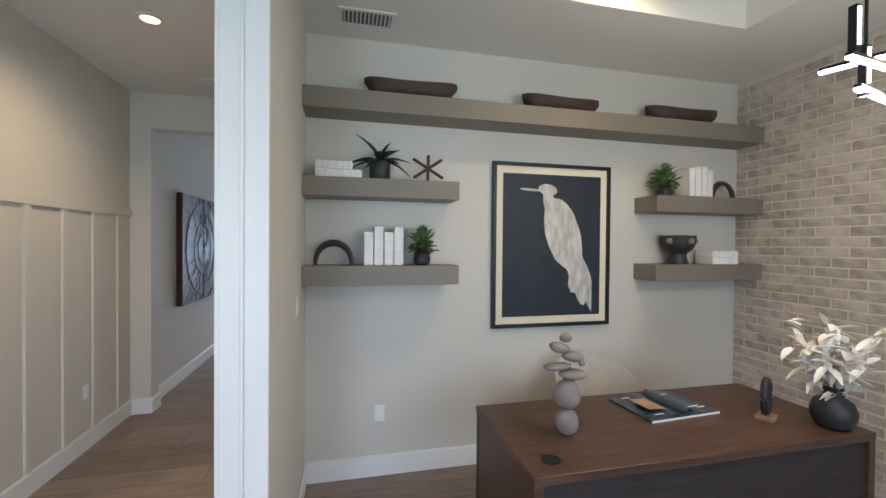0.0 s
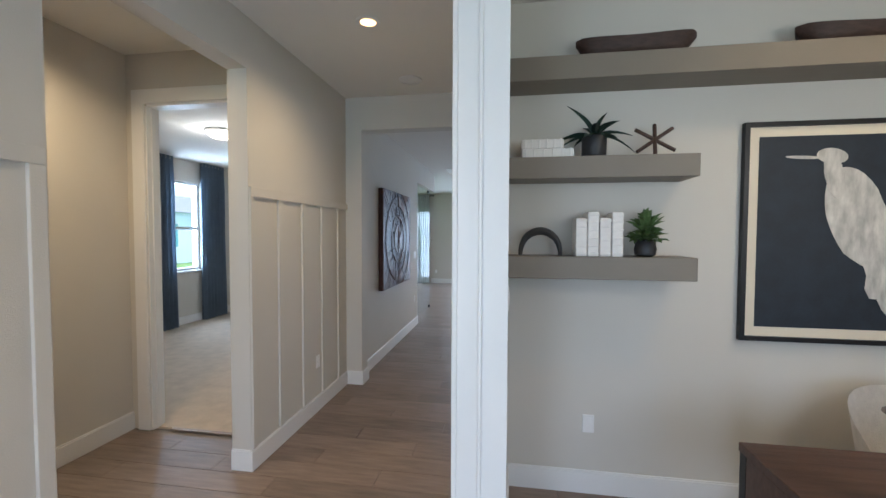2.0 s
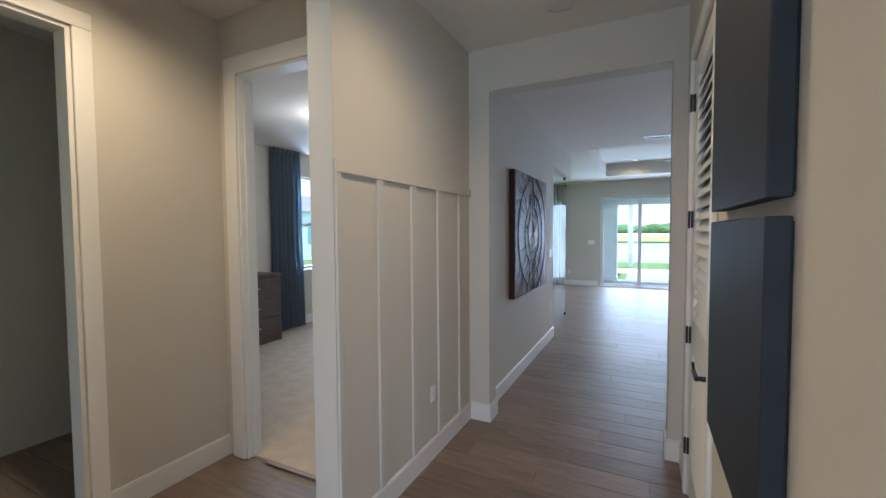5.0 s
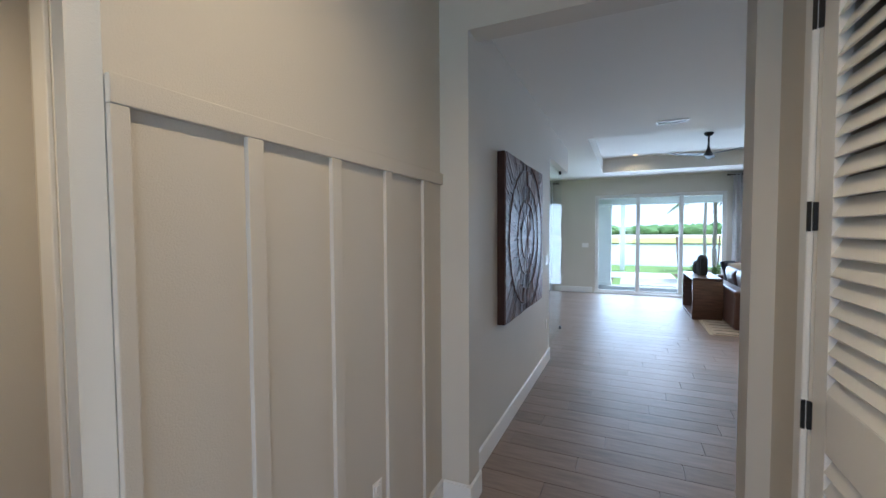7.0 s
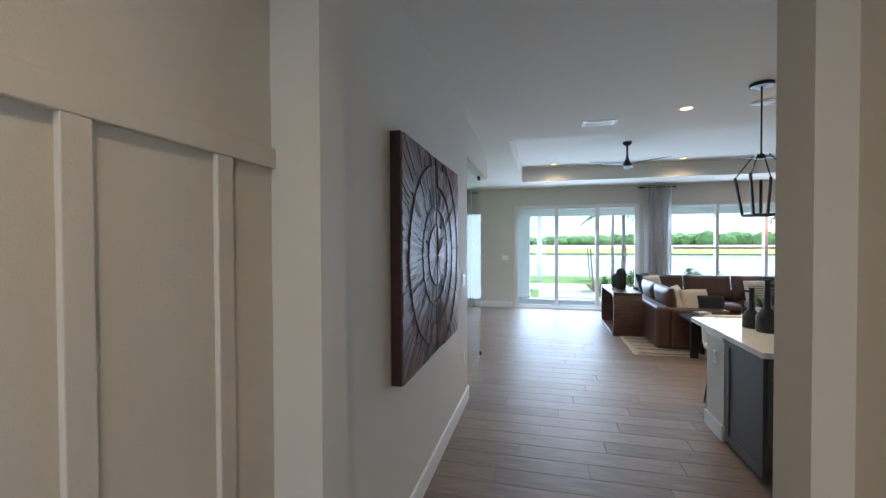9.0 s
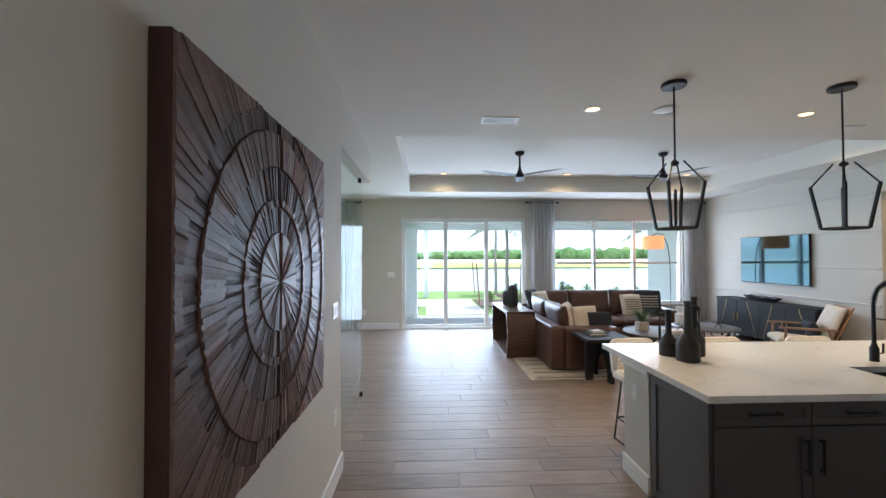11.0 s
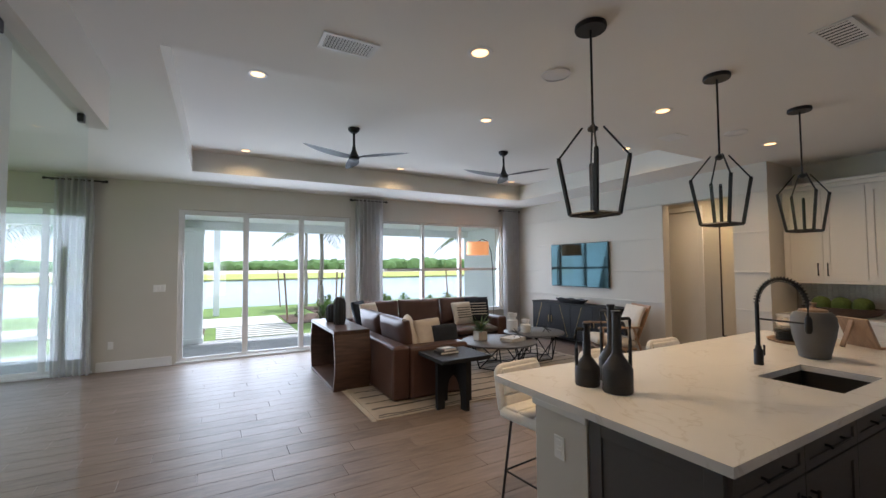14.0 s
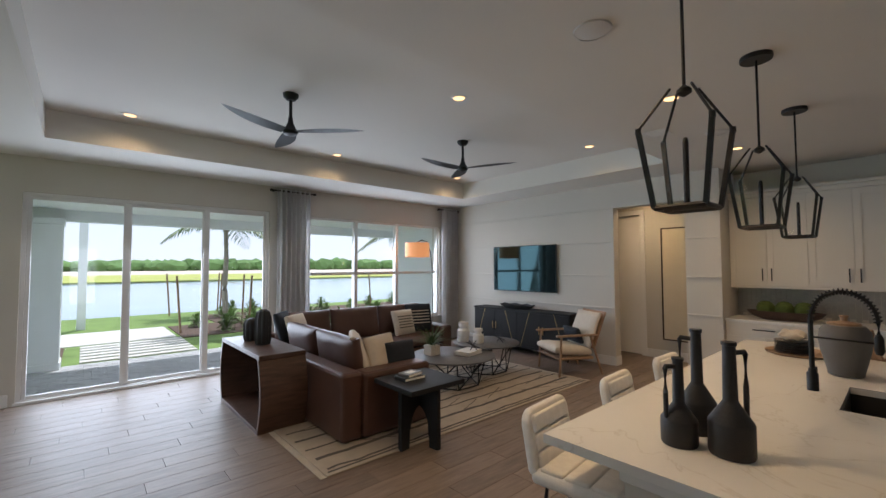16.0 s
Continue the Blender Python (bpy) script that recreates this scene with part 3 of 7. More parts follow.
def slider(name, x0, x1, z1, splits, label):
    t = thing(name, label, "sliding door", kind="structure")
    part("outer_frame", frame_rect(x0, x1, 0.0, z1, BACK + 0.03, BACK + 0.15, 0.045), TRIM, t)
    child_box("sill_track", t, TRIM, x0 - 0.02, BACK - 0.02, 0.0, x1 + 0.02, BACK + 0.03, 0.035, bevel=0.004)
    xs = [x0 + 0.045] + splits + [x1 - 0.045]
    for i, (a, b) in enumerate(zip(xs, xs[1:])):
        y = BACK + 0.05 + 0.03 * (i % 2)
        l, r = (a - 0.03 if i else a), (b + 0.03 if i < len(xs) - 2 else b)
        wl, wr = (0.078 if i else 0.042), (0.078 if i < len(xs) - 2 else 0.042)
        stiles = merge(bbox(l, y, 0.046, l + wl, y + 0.03, z1 - 0.046, 0.003, 1), bbox(r - wr, y, 0.046, r, y + 0.03, z1 - 0.046, 0.003, 1),
                       bbox(l + wl, y + 0.001, 0.046, r - wr, y + 0.029, 0.088), bbox(l + wl, y + 0.001, z1 - 0.086, r - wr, y + 0.029, z1 - 0.046))
        p = part("door_panel", stiles, TRIM, t, "white framed glass panel")
        g = part("pane", bbox(l + wl - 0.005, y + 0.012, 0.083, r - wr + 0.005, y + 0.018, z1 - 0.081), GLASS, p)
        g.visible_shadow = False


slider("window_1", SL["x0"], SL["x1"], SL["z1"], [-0.392, 0.578], "white framed three-panel sliding glass door to the porch")
slider("window_2", SS["x0"], SS["x1"], SS["z1"], [-4.0, -3.12], "white framed sliding glass door beside the glass partition")
t = thing("window_3", "white framed six-light window over the lake", "window", kind="structure")
part("window_frame", frame_rect(WI["x0"], WI["x1"], WI["z0"], WI["z1"], BACK + 0.05, BACK + 0.15, 0.04), TRIM, t)
child_box("window_sill", t, TRIM, WI["x0"] - 0.03, BACK - 0.045, WI["z0"] - 0.03, WI["x1"] + 0.03, BACK + 0.06, WI["z0"], bevel=0.006)
xs = [WI["x0"] + 0.04, 3.20, 4.18, WI["x1"] - 0.04]
for a, b in zip(xs, xs[1:]):
    if a > WI["x0"] + 0.1:
        child_box("mullion", t, TRIM, a - 0.035, BACK + 0.05, WI["z0"] + 0.04, a + 0.035, BACK + 0.15, WI["z1"] - 0.04)
    child_box("meeting_rail", t, TRIM, a + 0.036, BACK + 0.06, 1.505, b - 0.036, BACK + 0.12, 1.56)
    for z0, z1 in ((WI["z0"] + 0.04, 1.505), (1.56, WI["z1"] - 0.04)):
        g = part("pane", bbox(a + 0.034, BACK + 0.088, z0, b - 0.034, BACK + 0.093, z1), GLASS, t)
        g.visible_shadow = False
t = thing("window_4", "white framed single-hung bedroom window", "window", kind="structure")
fr = merge(bbox(BWX - 0.12, BW["y0"], BW["z0"], BWX - 0.05, BW["y0"] + 0.05, BW["z1"]), bbox(BWX - 0.12, BW["y1"] - 0.05, BW["z0"], BWX - 0.05, BW["y1"], BW["z1"]), bbox(BWX - 0.12, BW["y0"] + 0.05, BW["z0"], BWX - 0.05, BW["y1"] - 0.05, BW["z0"] + 0.05), bbox(BWX - 0.12, BW["y0"] + 0.05, BW["z1"] - 0.05, BWX - 0.05, BW["y1"] - 0.05, BW["z1"]), bbox(BWX - 0.11, BW["y0"] + 0.05, 1.74, BWX - 0.06, BW["y1"] - 0.05, 1.79))
part("window_frame", fr, TRIM, t)
child_box("window_sill", t, TRIM, BWX - 0.05, BW["y0"] - 0.03, BW["z0"] - 0.03, BWX + 0.04, BW["y1"] + 0.03, BW["z0"], bevel=0.005)
g = part("pane", bbox(BWX - 0.088, BW["y0"] + 0.05, BW["z0"] + 0.05, BWX - 0.083, BW["y1"] - 0.05, BW["z1"] - 0.05), GLASS, t)
g.visible_shadow = False

# frameless glass partition under its dropped header
structure("partition_header", bbox(-1.70, 8.08, 2.65, -1.57, 10.04, H2), WALL, "greige dropped header over the glass partition", "header")
t = thing("glass_partition", "frameless clear glass partition with black clamps", "glass partition")
g = part("pane", bbox(-1.656, 8.085, 0.006, -1.644, 9.85, 2.645), GLASSP, t)
g.visible_shadow = False
for y, z in ((8.5, 2.62), (9.7, 2.62), (9.82, 0.03), (8.5, 0.03)):
    part("clamp", bbox(-1.668, y - 0.025, z - 0.03, -1.632, y + 0.025, z + 0.025, 0.004), BLACK, t, "black metal clamp")


# ---------------- study ----------------
def shelf(x0, x1, z1, th, label):
    t = thing("floating_shelf", label, "shelf", group="floating shelves of the study")
    child_box("shelf_board", t, SHELF, x0, SY - 0.26, z1 - th, x1, SY, z1, bevel=0.003)
    return t


S1, S2, S3 = 2.70, 2.125, 1.545
shelf(0.141, BX - 0.001, S1, 0.135, "long taupe painted floating shelf above the picture")
shelf(0.141, 1.18, S2, 0.125, "short taupe painted floating shelf beside the picture")
shelf(0.141, 1.18, S3, 0.13, "short taupe painted floating shelf beside the picture")
shelf(2.785, BX - 0.001, S2 - 0.03, 0.13, "short taupe painted floating shelf against the brick wall")
shelf(2.785, BX - 0.001, S3, 0.13, "short taupe painted floating shelf against the brick wall")


def dough_bowl(x, y, z, length, depth, height, turn):
    """A long carved bowl with raised tips."""
    t = thing("dough_bowl", "long dark carved wooden dough bowl on the shelf", "bowl", pose(x, y, z, 0, 0, turn), "carved bowls on the top shelf")
    bm = bmesh.new()
    n, k = 22, 14
    outer, inner = [], []
    for i in range(n + 1):
        u = -1 + 2 * i / n
        hw = depth / 2 * (1 - abs(u) ** 2.6) ** 0.5 + 0.004
        top = height * (0.78 + 0.22 * u * u)
        bot = height * 0.75 * max(0.0, abs(u) - 0.72) / 0.28 * abs(u)
        ro, ri = [], []
        for j in range(k + 1):
            a = math.pi * j / k
            c, s_ = math.cos(a), math.sin(a)
            xx = u * length / 2 + 0.01 * noise.noise((u * 3, j, 1))
            ro.append(bm.verts.new((xx, hw * c, top - (top - bot) * s_ ** 0.6)))
            ri.append(bm.verts.new((xx * 0.96, hw * 0.86 * c, top - (top - bot) * 0.82 * s_ ** 0.6)))
        outer.append(ro)
        inner.append(ri)
    for i in range(n):
        for j in range(k):
            bm.faces.new((outer[i][j], outer[i + 1][j], outer[i + 1][j + 1], outer[i][j + 1]))
            bm.faces.new((inner[i][j + 1], inner[i + 1][j + 1], inner[i + 1][j], inner[i][j]))
        for j in (0, k):
            bm.faces.new((outer[i][j], inner[i][j], inner[i + 1][j], outer[i + 1][j]))
    for e in (0, n):
        for j in range(k):
            bm.faces.new((outer[e][j], outer[e][j + 1], inner[e][j + 1], inner[e][j]))
    part("bowl", bm, BOWLW, t, smooth=True)


dough_bowl(0.86, SY - 0.13, S1, 0.66, 0.20, 0.13, -2)
dough_bowl(2.02, SY - 0.13, S1, 0.66, 0.20, 0.12, 2)
dough_bowl(3.12, SY - 0.13, S1, 0.68, 0.20, 0.13, -1)


def picture():
    t = thing("framed_picture", "black framed dark navy picture with a pale brushed shape", "picture")
    x0, x1, z0, z1 = 1.51, 2.53, 1.045, 2.335
    y = SY
    f = 0.028
    for n, a in (("frame_side", (x0, y - 0.04, z0, x0 + f, y - 0.002, z1)), ("frame_side", (x1 - f, y - 0.04, z0, x1, y - 0.002, z1)), ("frame_side", (x0 + f, y - 0.04, z0, x1 - f, y - 0.002, z0 + f)), ("frame_side", (x0 + f, y - 0.04, z1 - f, x1 - f, y - 0.002, z1))):
        child_box(n, t, BLACK, *a, bevel=0.002)
    child_box("mat_board", t, MATTE, x0 + f, y - 0.022, z0 + f, x1 - f, y - 0.004, z1 - f)
    child_box("canvas", t, NAVY, x0 + 0.085, y - 0.026, z0 + 0.085, x1 - 0.085, y - 0.022, z1 - 0.085)

    def blob(cx, cz, rx, rz, turn, n=30, rough=0.05, lift=0.0):
        o = []
        for i in range(n):
            a = 2 * math.pi * i / n
            k = 1 + rough * noise.noise((cx * 9 + math.cos(a) * 3, cz * 9 + math.sin(a) * 3, 0))
            o.append((rx * k * math.cos(a), rz * k * math.sin(a)))
        return moved(prism(o, 0, 0.0012), pose(cx, y - 0.0262 - lift, cz, 90, 0, 0) @ pose(0, 0, 0, 0, 0, turn))
    part("brushed_shape", merge(blob(2.11, 1.78, 0.15, 0.30, 18), blob(2.24, 1.47, 0.10, 0.27, 20, rough=0.5, lift=0.0014), blob(1.985, 2.02, 0.05, 0.14, 12, lift=0.0028), blob(1.97, 2.13, 0.08, 0.045, -8, lift=0.0042), blob(1.82, 2.125, 0.09, 0.010, -3, lift=0.0056)), PALE, t, "pale brushed shape")


picture()


def spined_book(name, x, y, z, w, d, hgt, label, flat=False):
    """A book with raised bands on its spine; flat ones lie down."""
    t = thing(name, label, "book", group="white books on the study shelves")
    m = pose(x, y, z)
    if flat:
        m = m @ pose(0, 0, 0) @ Matrix.Rotation(radians(90), 4, "Y")
    part("cover", moved(bbox(-w / 2, -d / 2, 0, w / 2, d / 2, hgt, 0.006), m), BOOKW, t)
    for k in (0.08, 0.24, 0.42, 0.60, 0.78, 0.93):
        part("spine_band", moved(bbox(-w / 2 - 0.001, -d / 2 - 0.004, hgt * k - 0.005, w / 2 + 0.001, -d / 2 + 0.01, hgt * k + 0.005, 0.002, 1), m), BOOKW, t)
    part("page_block", moved(bbox(-w / 2 + 0.006, -d / 2 + 0.01, hgt * 0.5, w / 2 - 0.006, d / 2 + 0.0015, hgt + 0.0015), m), PAPER, t)
    return t


for x, hgt in ((0.565, 0.225), (0.632, 0.262), (0.70, 0.225), (0.768, 0.258)):
    spined_book("book", x, SY - 0.13, S3, 0.062, 0.16, hgt, "white ribbed-spine book standing on the shelf")
for z, w in ((S2, 0.30), (S2 + 0.056, 0.24)):
    spined_book("book", 0.215, SY - 0.13, z + 0.0275, 0.055, 0.18, w, "white ribbed-spine book lying in a small stack", flat=True)
for i, (x, hgt) in enumerate(((3.165, 0.235), (3.225, 0.25), (3.285, 0.255), (3.342, 0.225))):
    spined_book("book", x, SY - 0.13, S2 - 0.03, 0.055, 0.16, hgt, "white ribbed-spine book standing against the brick side")
for z in (S3, S3 + 0.056):
    spined_book("book", 3.36, SY - 0.14, z + 0.0275, 0.054, 0.18, 0.26, "white book lying in a stack by the footed bowl", flat=True)


def leaf(length, width, bend, curl=0.0, n=5):
    """A tapered leaf along +x, bending down."""
    bm = bmesh.new()
    rows = []
    for i in range(n + 1):
        u = i / n
        w = width * math.sin(math.pi * min(1, 0.12 + 0.88 * u)) ** 0.8 * (1 if u < 1 else 0.05) / 2
        x, z = length * u, -bend * length * u * u
        rows.append([bm.verts.new((x, -w, z + curl * w)), bm.verts.new((x, 0, z - curl * w * 0.5)), bm.verts.new((x, w, z + curl * w))])
    for a, b in zip(rows, rows[1:]):
        bm.faces.new((a[0], b[0], b[1], a[1]))
        bm.faces.new((a[1], b[1], b[2], a[2]))
    return bm


def pot_profile(r, hgt):
    return [(r * 0.62, 0), (r * 0.9, hgt * 0.12), (r, hgt * 0.45), (r * 0.86, hgt * 0.8), (r * 0.7, hgt * 0.92), (r * 0.74, hgt), (r * 0.66, hgt), (r * 0.6, hgt * 0.85)]


def leafy_plant(x, y, z, r, hgt, crown, count, seed, label, material=None):
    rnd = random.Random(seed)
    t = thing("potted_plant", label, "plant", pose(x, y, z))
    part("pot", lathe(pot_profile(r, hgt), 24), CERAM, t, "round matte black pot", smooth=True)
    bms = []
    for i in range(count):
        a, el = rnd.uniform(0, 360), rnd.uniform(5, 85)
        bms.append(moved(leaf(crown * rnd.uniform(0.22, 0.36), crown * 0.19, 0.3, 0.4, 4), pose(0, 0, hgt * 0.9) @ pose(0, 0, 0, 0, 0, a) @ pose(crown * rnd.uniform(0.05, 0.4) * math.cos(radians(el)), 0, crown * rnd.uniform(0.1, 0.75) * math.sin(radians(el)), 0, -el + rnd.uniform(-25, 25), 0)))
    tagged(part("foliage", merge(*bms), material or LEAF, t), "dense green leaves", kind="stuff")
    part("stem", merge(*[tube([(0, 0, hgt * 0.8), (0.02 * math.cos(k), 0.02 * math.sin(k), hgt + crown * 0.3)], 0.004, 5) for k in range(4)]), LEAFD, t)


leafy_plant(0.94, SY - 0.14, S3, 0.062, 0.10, 0.20, 170, 3, "bushy green succulent in a round black pot")
leafy_plant(2.95, SY - 0.15, S2 - 0.03, 0.062, 0.085, 0.21, 160, 5, "bushy green plant in a black pot on the shelf")


def agave(x, y, z):
    rnd = random.Random(11)
    t = thing("potted_agave", "dark spiky agave in a square-shouldered black pot", "plant", pose(x, y, z))
    part("pot", lathe([(0.055, 0), (0.07, 0.02), (0.072, 0.12), (0.066, 0.135), (0.058, 0.135), (0.055, 0.11)], 24), CERAM, t, smooth=True)
    for i in range(18):
        el = rnd.uniform(10, 80)
        part("leaf", moved(leaf(rnd.uniform(0.12, 0.20), 0.042, rnd.uniform(0.35, 0.9), 0.6, 6), pose(0, 0, 0.125, 0, 0, i * 137.5) @ pose(0.01, 0, 0, 0, -el, 0)), LEAFD, t)


agave(0.64, SY - 0.14, S2)


def jack(x, y, z):
    t = thing("wooden_jack_sculpture", "dark wooden six-armed jack sculpture on the shelf", "sculpture", pose(x, y, z))
    for d in ((0.105, 0.03, 0.072), (-0.105, 0.02, 0.068), (0.012, 0.05, 0.100)):
        v = Vector(d)
        c = Vector((0, 0, 0.105))
        part("rod", tube([c - v, c + v], 0.011, 8), BOWLW, t)


jack(0.98, SY - 0.14, S2 - 0.002)


def arch_sculpture(x, y, z):
    t = thing("arch_sculpture", "dark blue-black rough arch sculpture on the shelf", "sculpture", pose(x, y, z))
    pts = [(0.12 * math.cos(a), 0, 0.15 * math.sin(a) ** 0.85) for a in [math.pi * i / 16 for i in range(17)]]
    part("arch", tube(pts, [0.012 + 0.012 * math.sin(math.pi * i / 16) for i in range(17)], 8), CERAM, t, smooth=True)


arch_sculpture(0.335, SY - 0.13, S3)
t = thing("knot_sculpture", "dark interlocking wooden arch sculpture on the shelf", "sculpture", pose(3.53, SY - 0.15, S2 - 0.03))
for k in (-1, 1):
    pts = [(k * 0.03 + 0.11 * math.cos(a), k * 0.02, 0.135 * math.sin(a)) for a in [math.pi * i / 14 for i in range(15)]]
    part("arch", tube(pts, 0.017, 8), BOWLW, t, smooth=True)

t = thing("footed_bowl", "black footed bowl with pale ring handles", "bowl", pose(3.1, SY - 0.14, S3))
part("bowl", lathe([(0.078, 0), (0.080, 0.012), (0.066, 0.05), (0.066, 0.085), (0.105, 0.115), (0.126, 0.16), (0.134, 0.225), (0.134, 0.235), (0.124, 0.235), (0.115, 0.17), (0.05, 0.12)], 28), CERAM, t, smooth=True)
for a in (-160, -90, -20):
    part("handle", moved(lathe([(0.014, -0.022), (0.022, -0.012), (0.022, 0.012), (0.014, 0.022)], 12), pose(0.134 * math.cos(radians(a)), 0.134 * math.sin(radians(a)), 0.19)), ASH, t, "pale wooden ring handle", smooth=True)


def wall_plate(name, m, label, holes=2, w=0.072, hgt=0.118):
    t = thing(name, label, "outlet" if "outlet" in name else "switch", m)
    part("plate", bbox(-w / 2, -0.006, -hgt / 2, w / 2, 0, hgt / 2, 0.003, 1), PLATE, t)
    n = max(1, round(w / 0.06))
    for i in range(n):
        cx = -w / 2 + (i + 0.5) * w / n
        if "outlet" in name:
            for k in (-1, 1):
                part("socket", bbox(cx - 0.017, -0.009, k * 0.026 - 0.016, cx + 0.017, -0.005, k * 0.026 + 0.016, 0.003, 1), PLATE, t)
        else:
            part("rocker", bbox(cx - 0.017, -0.010, -0.033, cx + 0.017, -0.005, 0.033, 0.002, 1), PLATE, t)


wall_plate("wall_outlet", pose(0.66, SY, 0.455), "white duplex outlet on the study wall")
wall_plate("light_switch", pose(0.14, 2.87, 1.33, 0, 0, 90), "white rocker switch inside the study")
wall_plate("wall_outlet", pose(HX, 4.25, 0.47, 0, 0, 90), "white duplex outlet on the hall panelling")
wall_plate("light_switch", pose(AX, 7.86, 1.30, 0, 0, 90), "white three-gang switch beside the carved panels", w=0.16)
wall_plate("wall_outlet", pose(AX, 7.86, 0.50, 0, 0, 90), "white duplex outlet low beside the carved panels")
wall_plate("light_switch", pose(-1.68, BACK, 1.28), "white three-gang rocker switch beside the sliding door", w=0.17)
wall_plate("wall_outlet", pose(-2.30, BACK, 0.40), "white duplex outlet on the lake-side wall")


def desk():
    t = thing("desk", "dark walnut desk with a recessed black modesty panel", "desk")
    x0, x1, y0, y1, z = 1.15, 3.02, 1.87, 2.62, 0.765
    part("desktop", bbox(x0, y0, z - 0.04, x1, y1, z, 0.003, 1), DESK, t, "walnut desktop")
    child_box("side_panel", t, DESK, x0 + 0.002, y0 + 0.002, 0.10, x0 + 0.045, y1 - 0.06, z - 0.04, bevel=0.002)
    child_box("side_panel", t, DESK, x1 - 0.045, y0 + 0.002, 0.0, x1 - 0.002, y1 - 0.002, z - 0.04, bevel=0.002)
    child_box("modesty_panel", t, DESKDARK, x0 + 0.045, y0 + 0.02, z - 0.33, x1 - 0.045, y0 + 0.05, z - 0.04)
    child_box("lower_shelf", t, DESK, x0 + 0.045, y0 + 0.06, 0.16, x1 - 0.045, y1 - 0.10, 0.20)
    child_box("leg", t, BLACK, x0 + 0.004, y1 - 0.055, 0.0, x0 + 0.055, y1 - 0.004, z - 0.04, bevel=0.003)
    child_box("leg", t, BLACK, x0 + 0.004, y0 + 0.05, 0.0, x0 + 0.05, y0 + 0.10, 0.10, bevel=0.003)
    part("grommet", moved(lathe([(0.042, 0), (0.042, 0.004), (0.034, 0.005), (0.032, 0.002)], 24), pose(1.285, 1.985, z)), BLACK, t, "black cable grommet", smooth=True)


desk()


def stone_stack(x, y, z):
    t = thing("stacked_stones", "grey river stones balanced in a cairn on the desk", "sculpture", pose(x, y, z))
    zz = 0.0
    rows = [(0, 0.060, 0.048, 0.066, 0), (0.0, 0.068, 0.056, 0.075, 0), (0.03, 0.075, 0.045, 0.026, 3), (-0.055, 0.072, 0.04, 0.02, -2), (0.03, 0.058, 0.04, 0.025, 6), (-0.045, 0.055, 0.036, 0.026, 14), (-0.012, 0.032, 0.028, 0.024, 0)]
    for i, (dx, rx, ry, rz, turn) in enumerate(rows):
        bm = bmesh.new()
        bmesh.ops.create_icosphere(bm, subdivisions=3, radius=1.0)
        for v in bm.verts:
            k = 1 + 0.08 * noise.noise(v.co * 1.3 + Vector((i * 7, 0, 0)))
            v.co = Vector((v.co.x * rx * k, v.co.y * ry * k, v.co.z * rz * k))
        part("stone", moved(bm, pose(dx, 0, zz + rz * 0.97, 0, turn, 0)), STONE, t, smooth=True)
        zz += rz * 1.9
    bm = bmesh.new()
    bmesh.ops.create_icosphere(bm, subdivisions=2, radius=0.016)
    part("stone", moved(bm, pose(0.078, 0, 0.345)), STONE, t, smooth=True)


stone_stack(1.48, 2.19, 0.765)


def magazine():
    t = thing("open_magazine", "open glossy magazine with dark photo pages", "magazine", pose(2.2, 2.38, 0.765, 0, 0, 4))
    dark = mat("printed_page_dark", (0.05, 0.065, 0.09), 0.3, vary=0.7, scale=12, bump=0.0)
    warm = mat("printed_photo_warm", (0.42, 0.26, 0.16), 0.3, vary=0.5, scale=20, bump=0.0)
    for k in (-1, 1):
        bm = bmesh.new()
        rows = []
        n = 10
        for i in range(n + 1):
            u = i / n
            z = 0.012 + 0.022 * math.sin(math.pi * min(1, u * 1.3)) * (1 - u)
            rows.append([bm.verts.new((k * u * 0.235, yy, zz)) for yy in (-0.165, 0.165) for zz in (0.0, z)])
        for a, b in zip(rows, rows[1:]):
            bm.faces.new((a[1], a[3], b[3], b[1]))
            bm.faces.new((a[0], b[0], b[2], a[2]))
            bm.faces.new((a[0], a[1], b[1], b[0]))
            bm.faces.new((a[2], b[2], b[3], a[3]))
        bm.faces.new((rows[-1][0], rows[-1][1], rows[-1][3], rows[-1][2]))
        part("page_block", bm, dark, t, "dark printed pages", smooth=True)
        part("page_edges", bbox(min(0.002 * k, 0.233 * k), -0.167, 0.001, max(0.002 * k, 0.233 * k), -0.164, 0.012), PAPER, t)
    curl = [(0.026 * math.cos(q), 0.026 * math.sin(q)) for q in [math.pi * k / 10 for k in range(11)]] + [(0.023 * math.cos(q), 0.023 * math.sin(q)) for q in [math.pi * (10 - k) / 10 for k in range(11)]]
    part("curled_page", moved(prism(curl, -0.155, 0.155), pose(0.028, 0, 0.020, 90, 0, 0)), dark, t, "page curling over the spine")
    for k, (px, py, w) in enumerate(((0.10, 0.10, 0.06), (0.12, -0.09, 0.08), (0.16, -0.11, 0.05), (-0.15, -0.13, 0.06), (-0.16, 0.11, 0.05))):
        part("text_bar", bbox(px - w / 2, py - 0.004, 0.026 if px < 0 else 0.024, px + w / 2, py + 0.004, 0.0275 if px < 0 else 0.0255), PAPER, t)
    part("photo", moved(bbox(-0.18, -0.09, 0, -0.07, 0.06, 0.0015), pose(0, 0, 0.0285, 0, 3.0, 0)), warm, t)


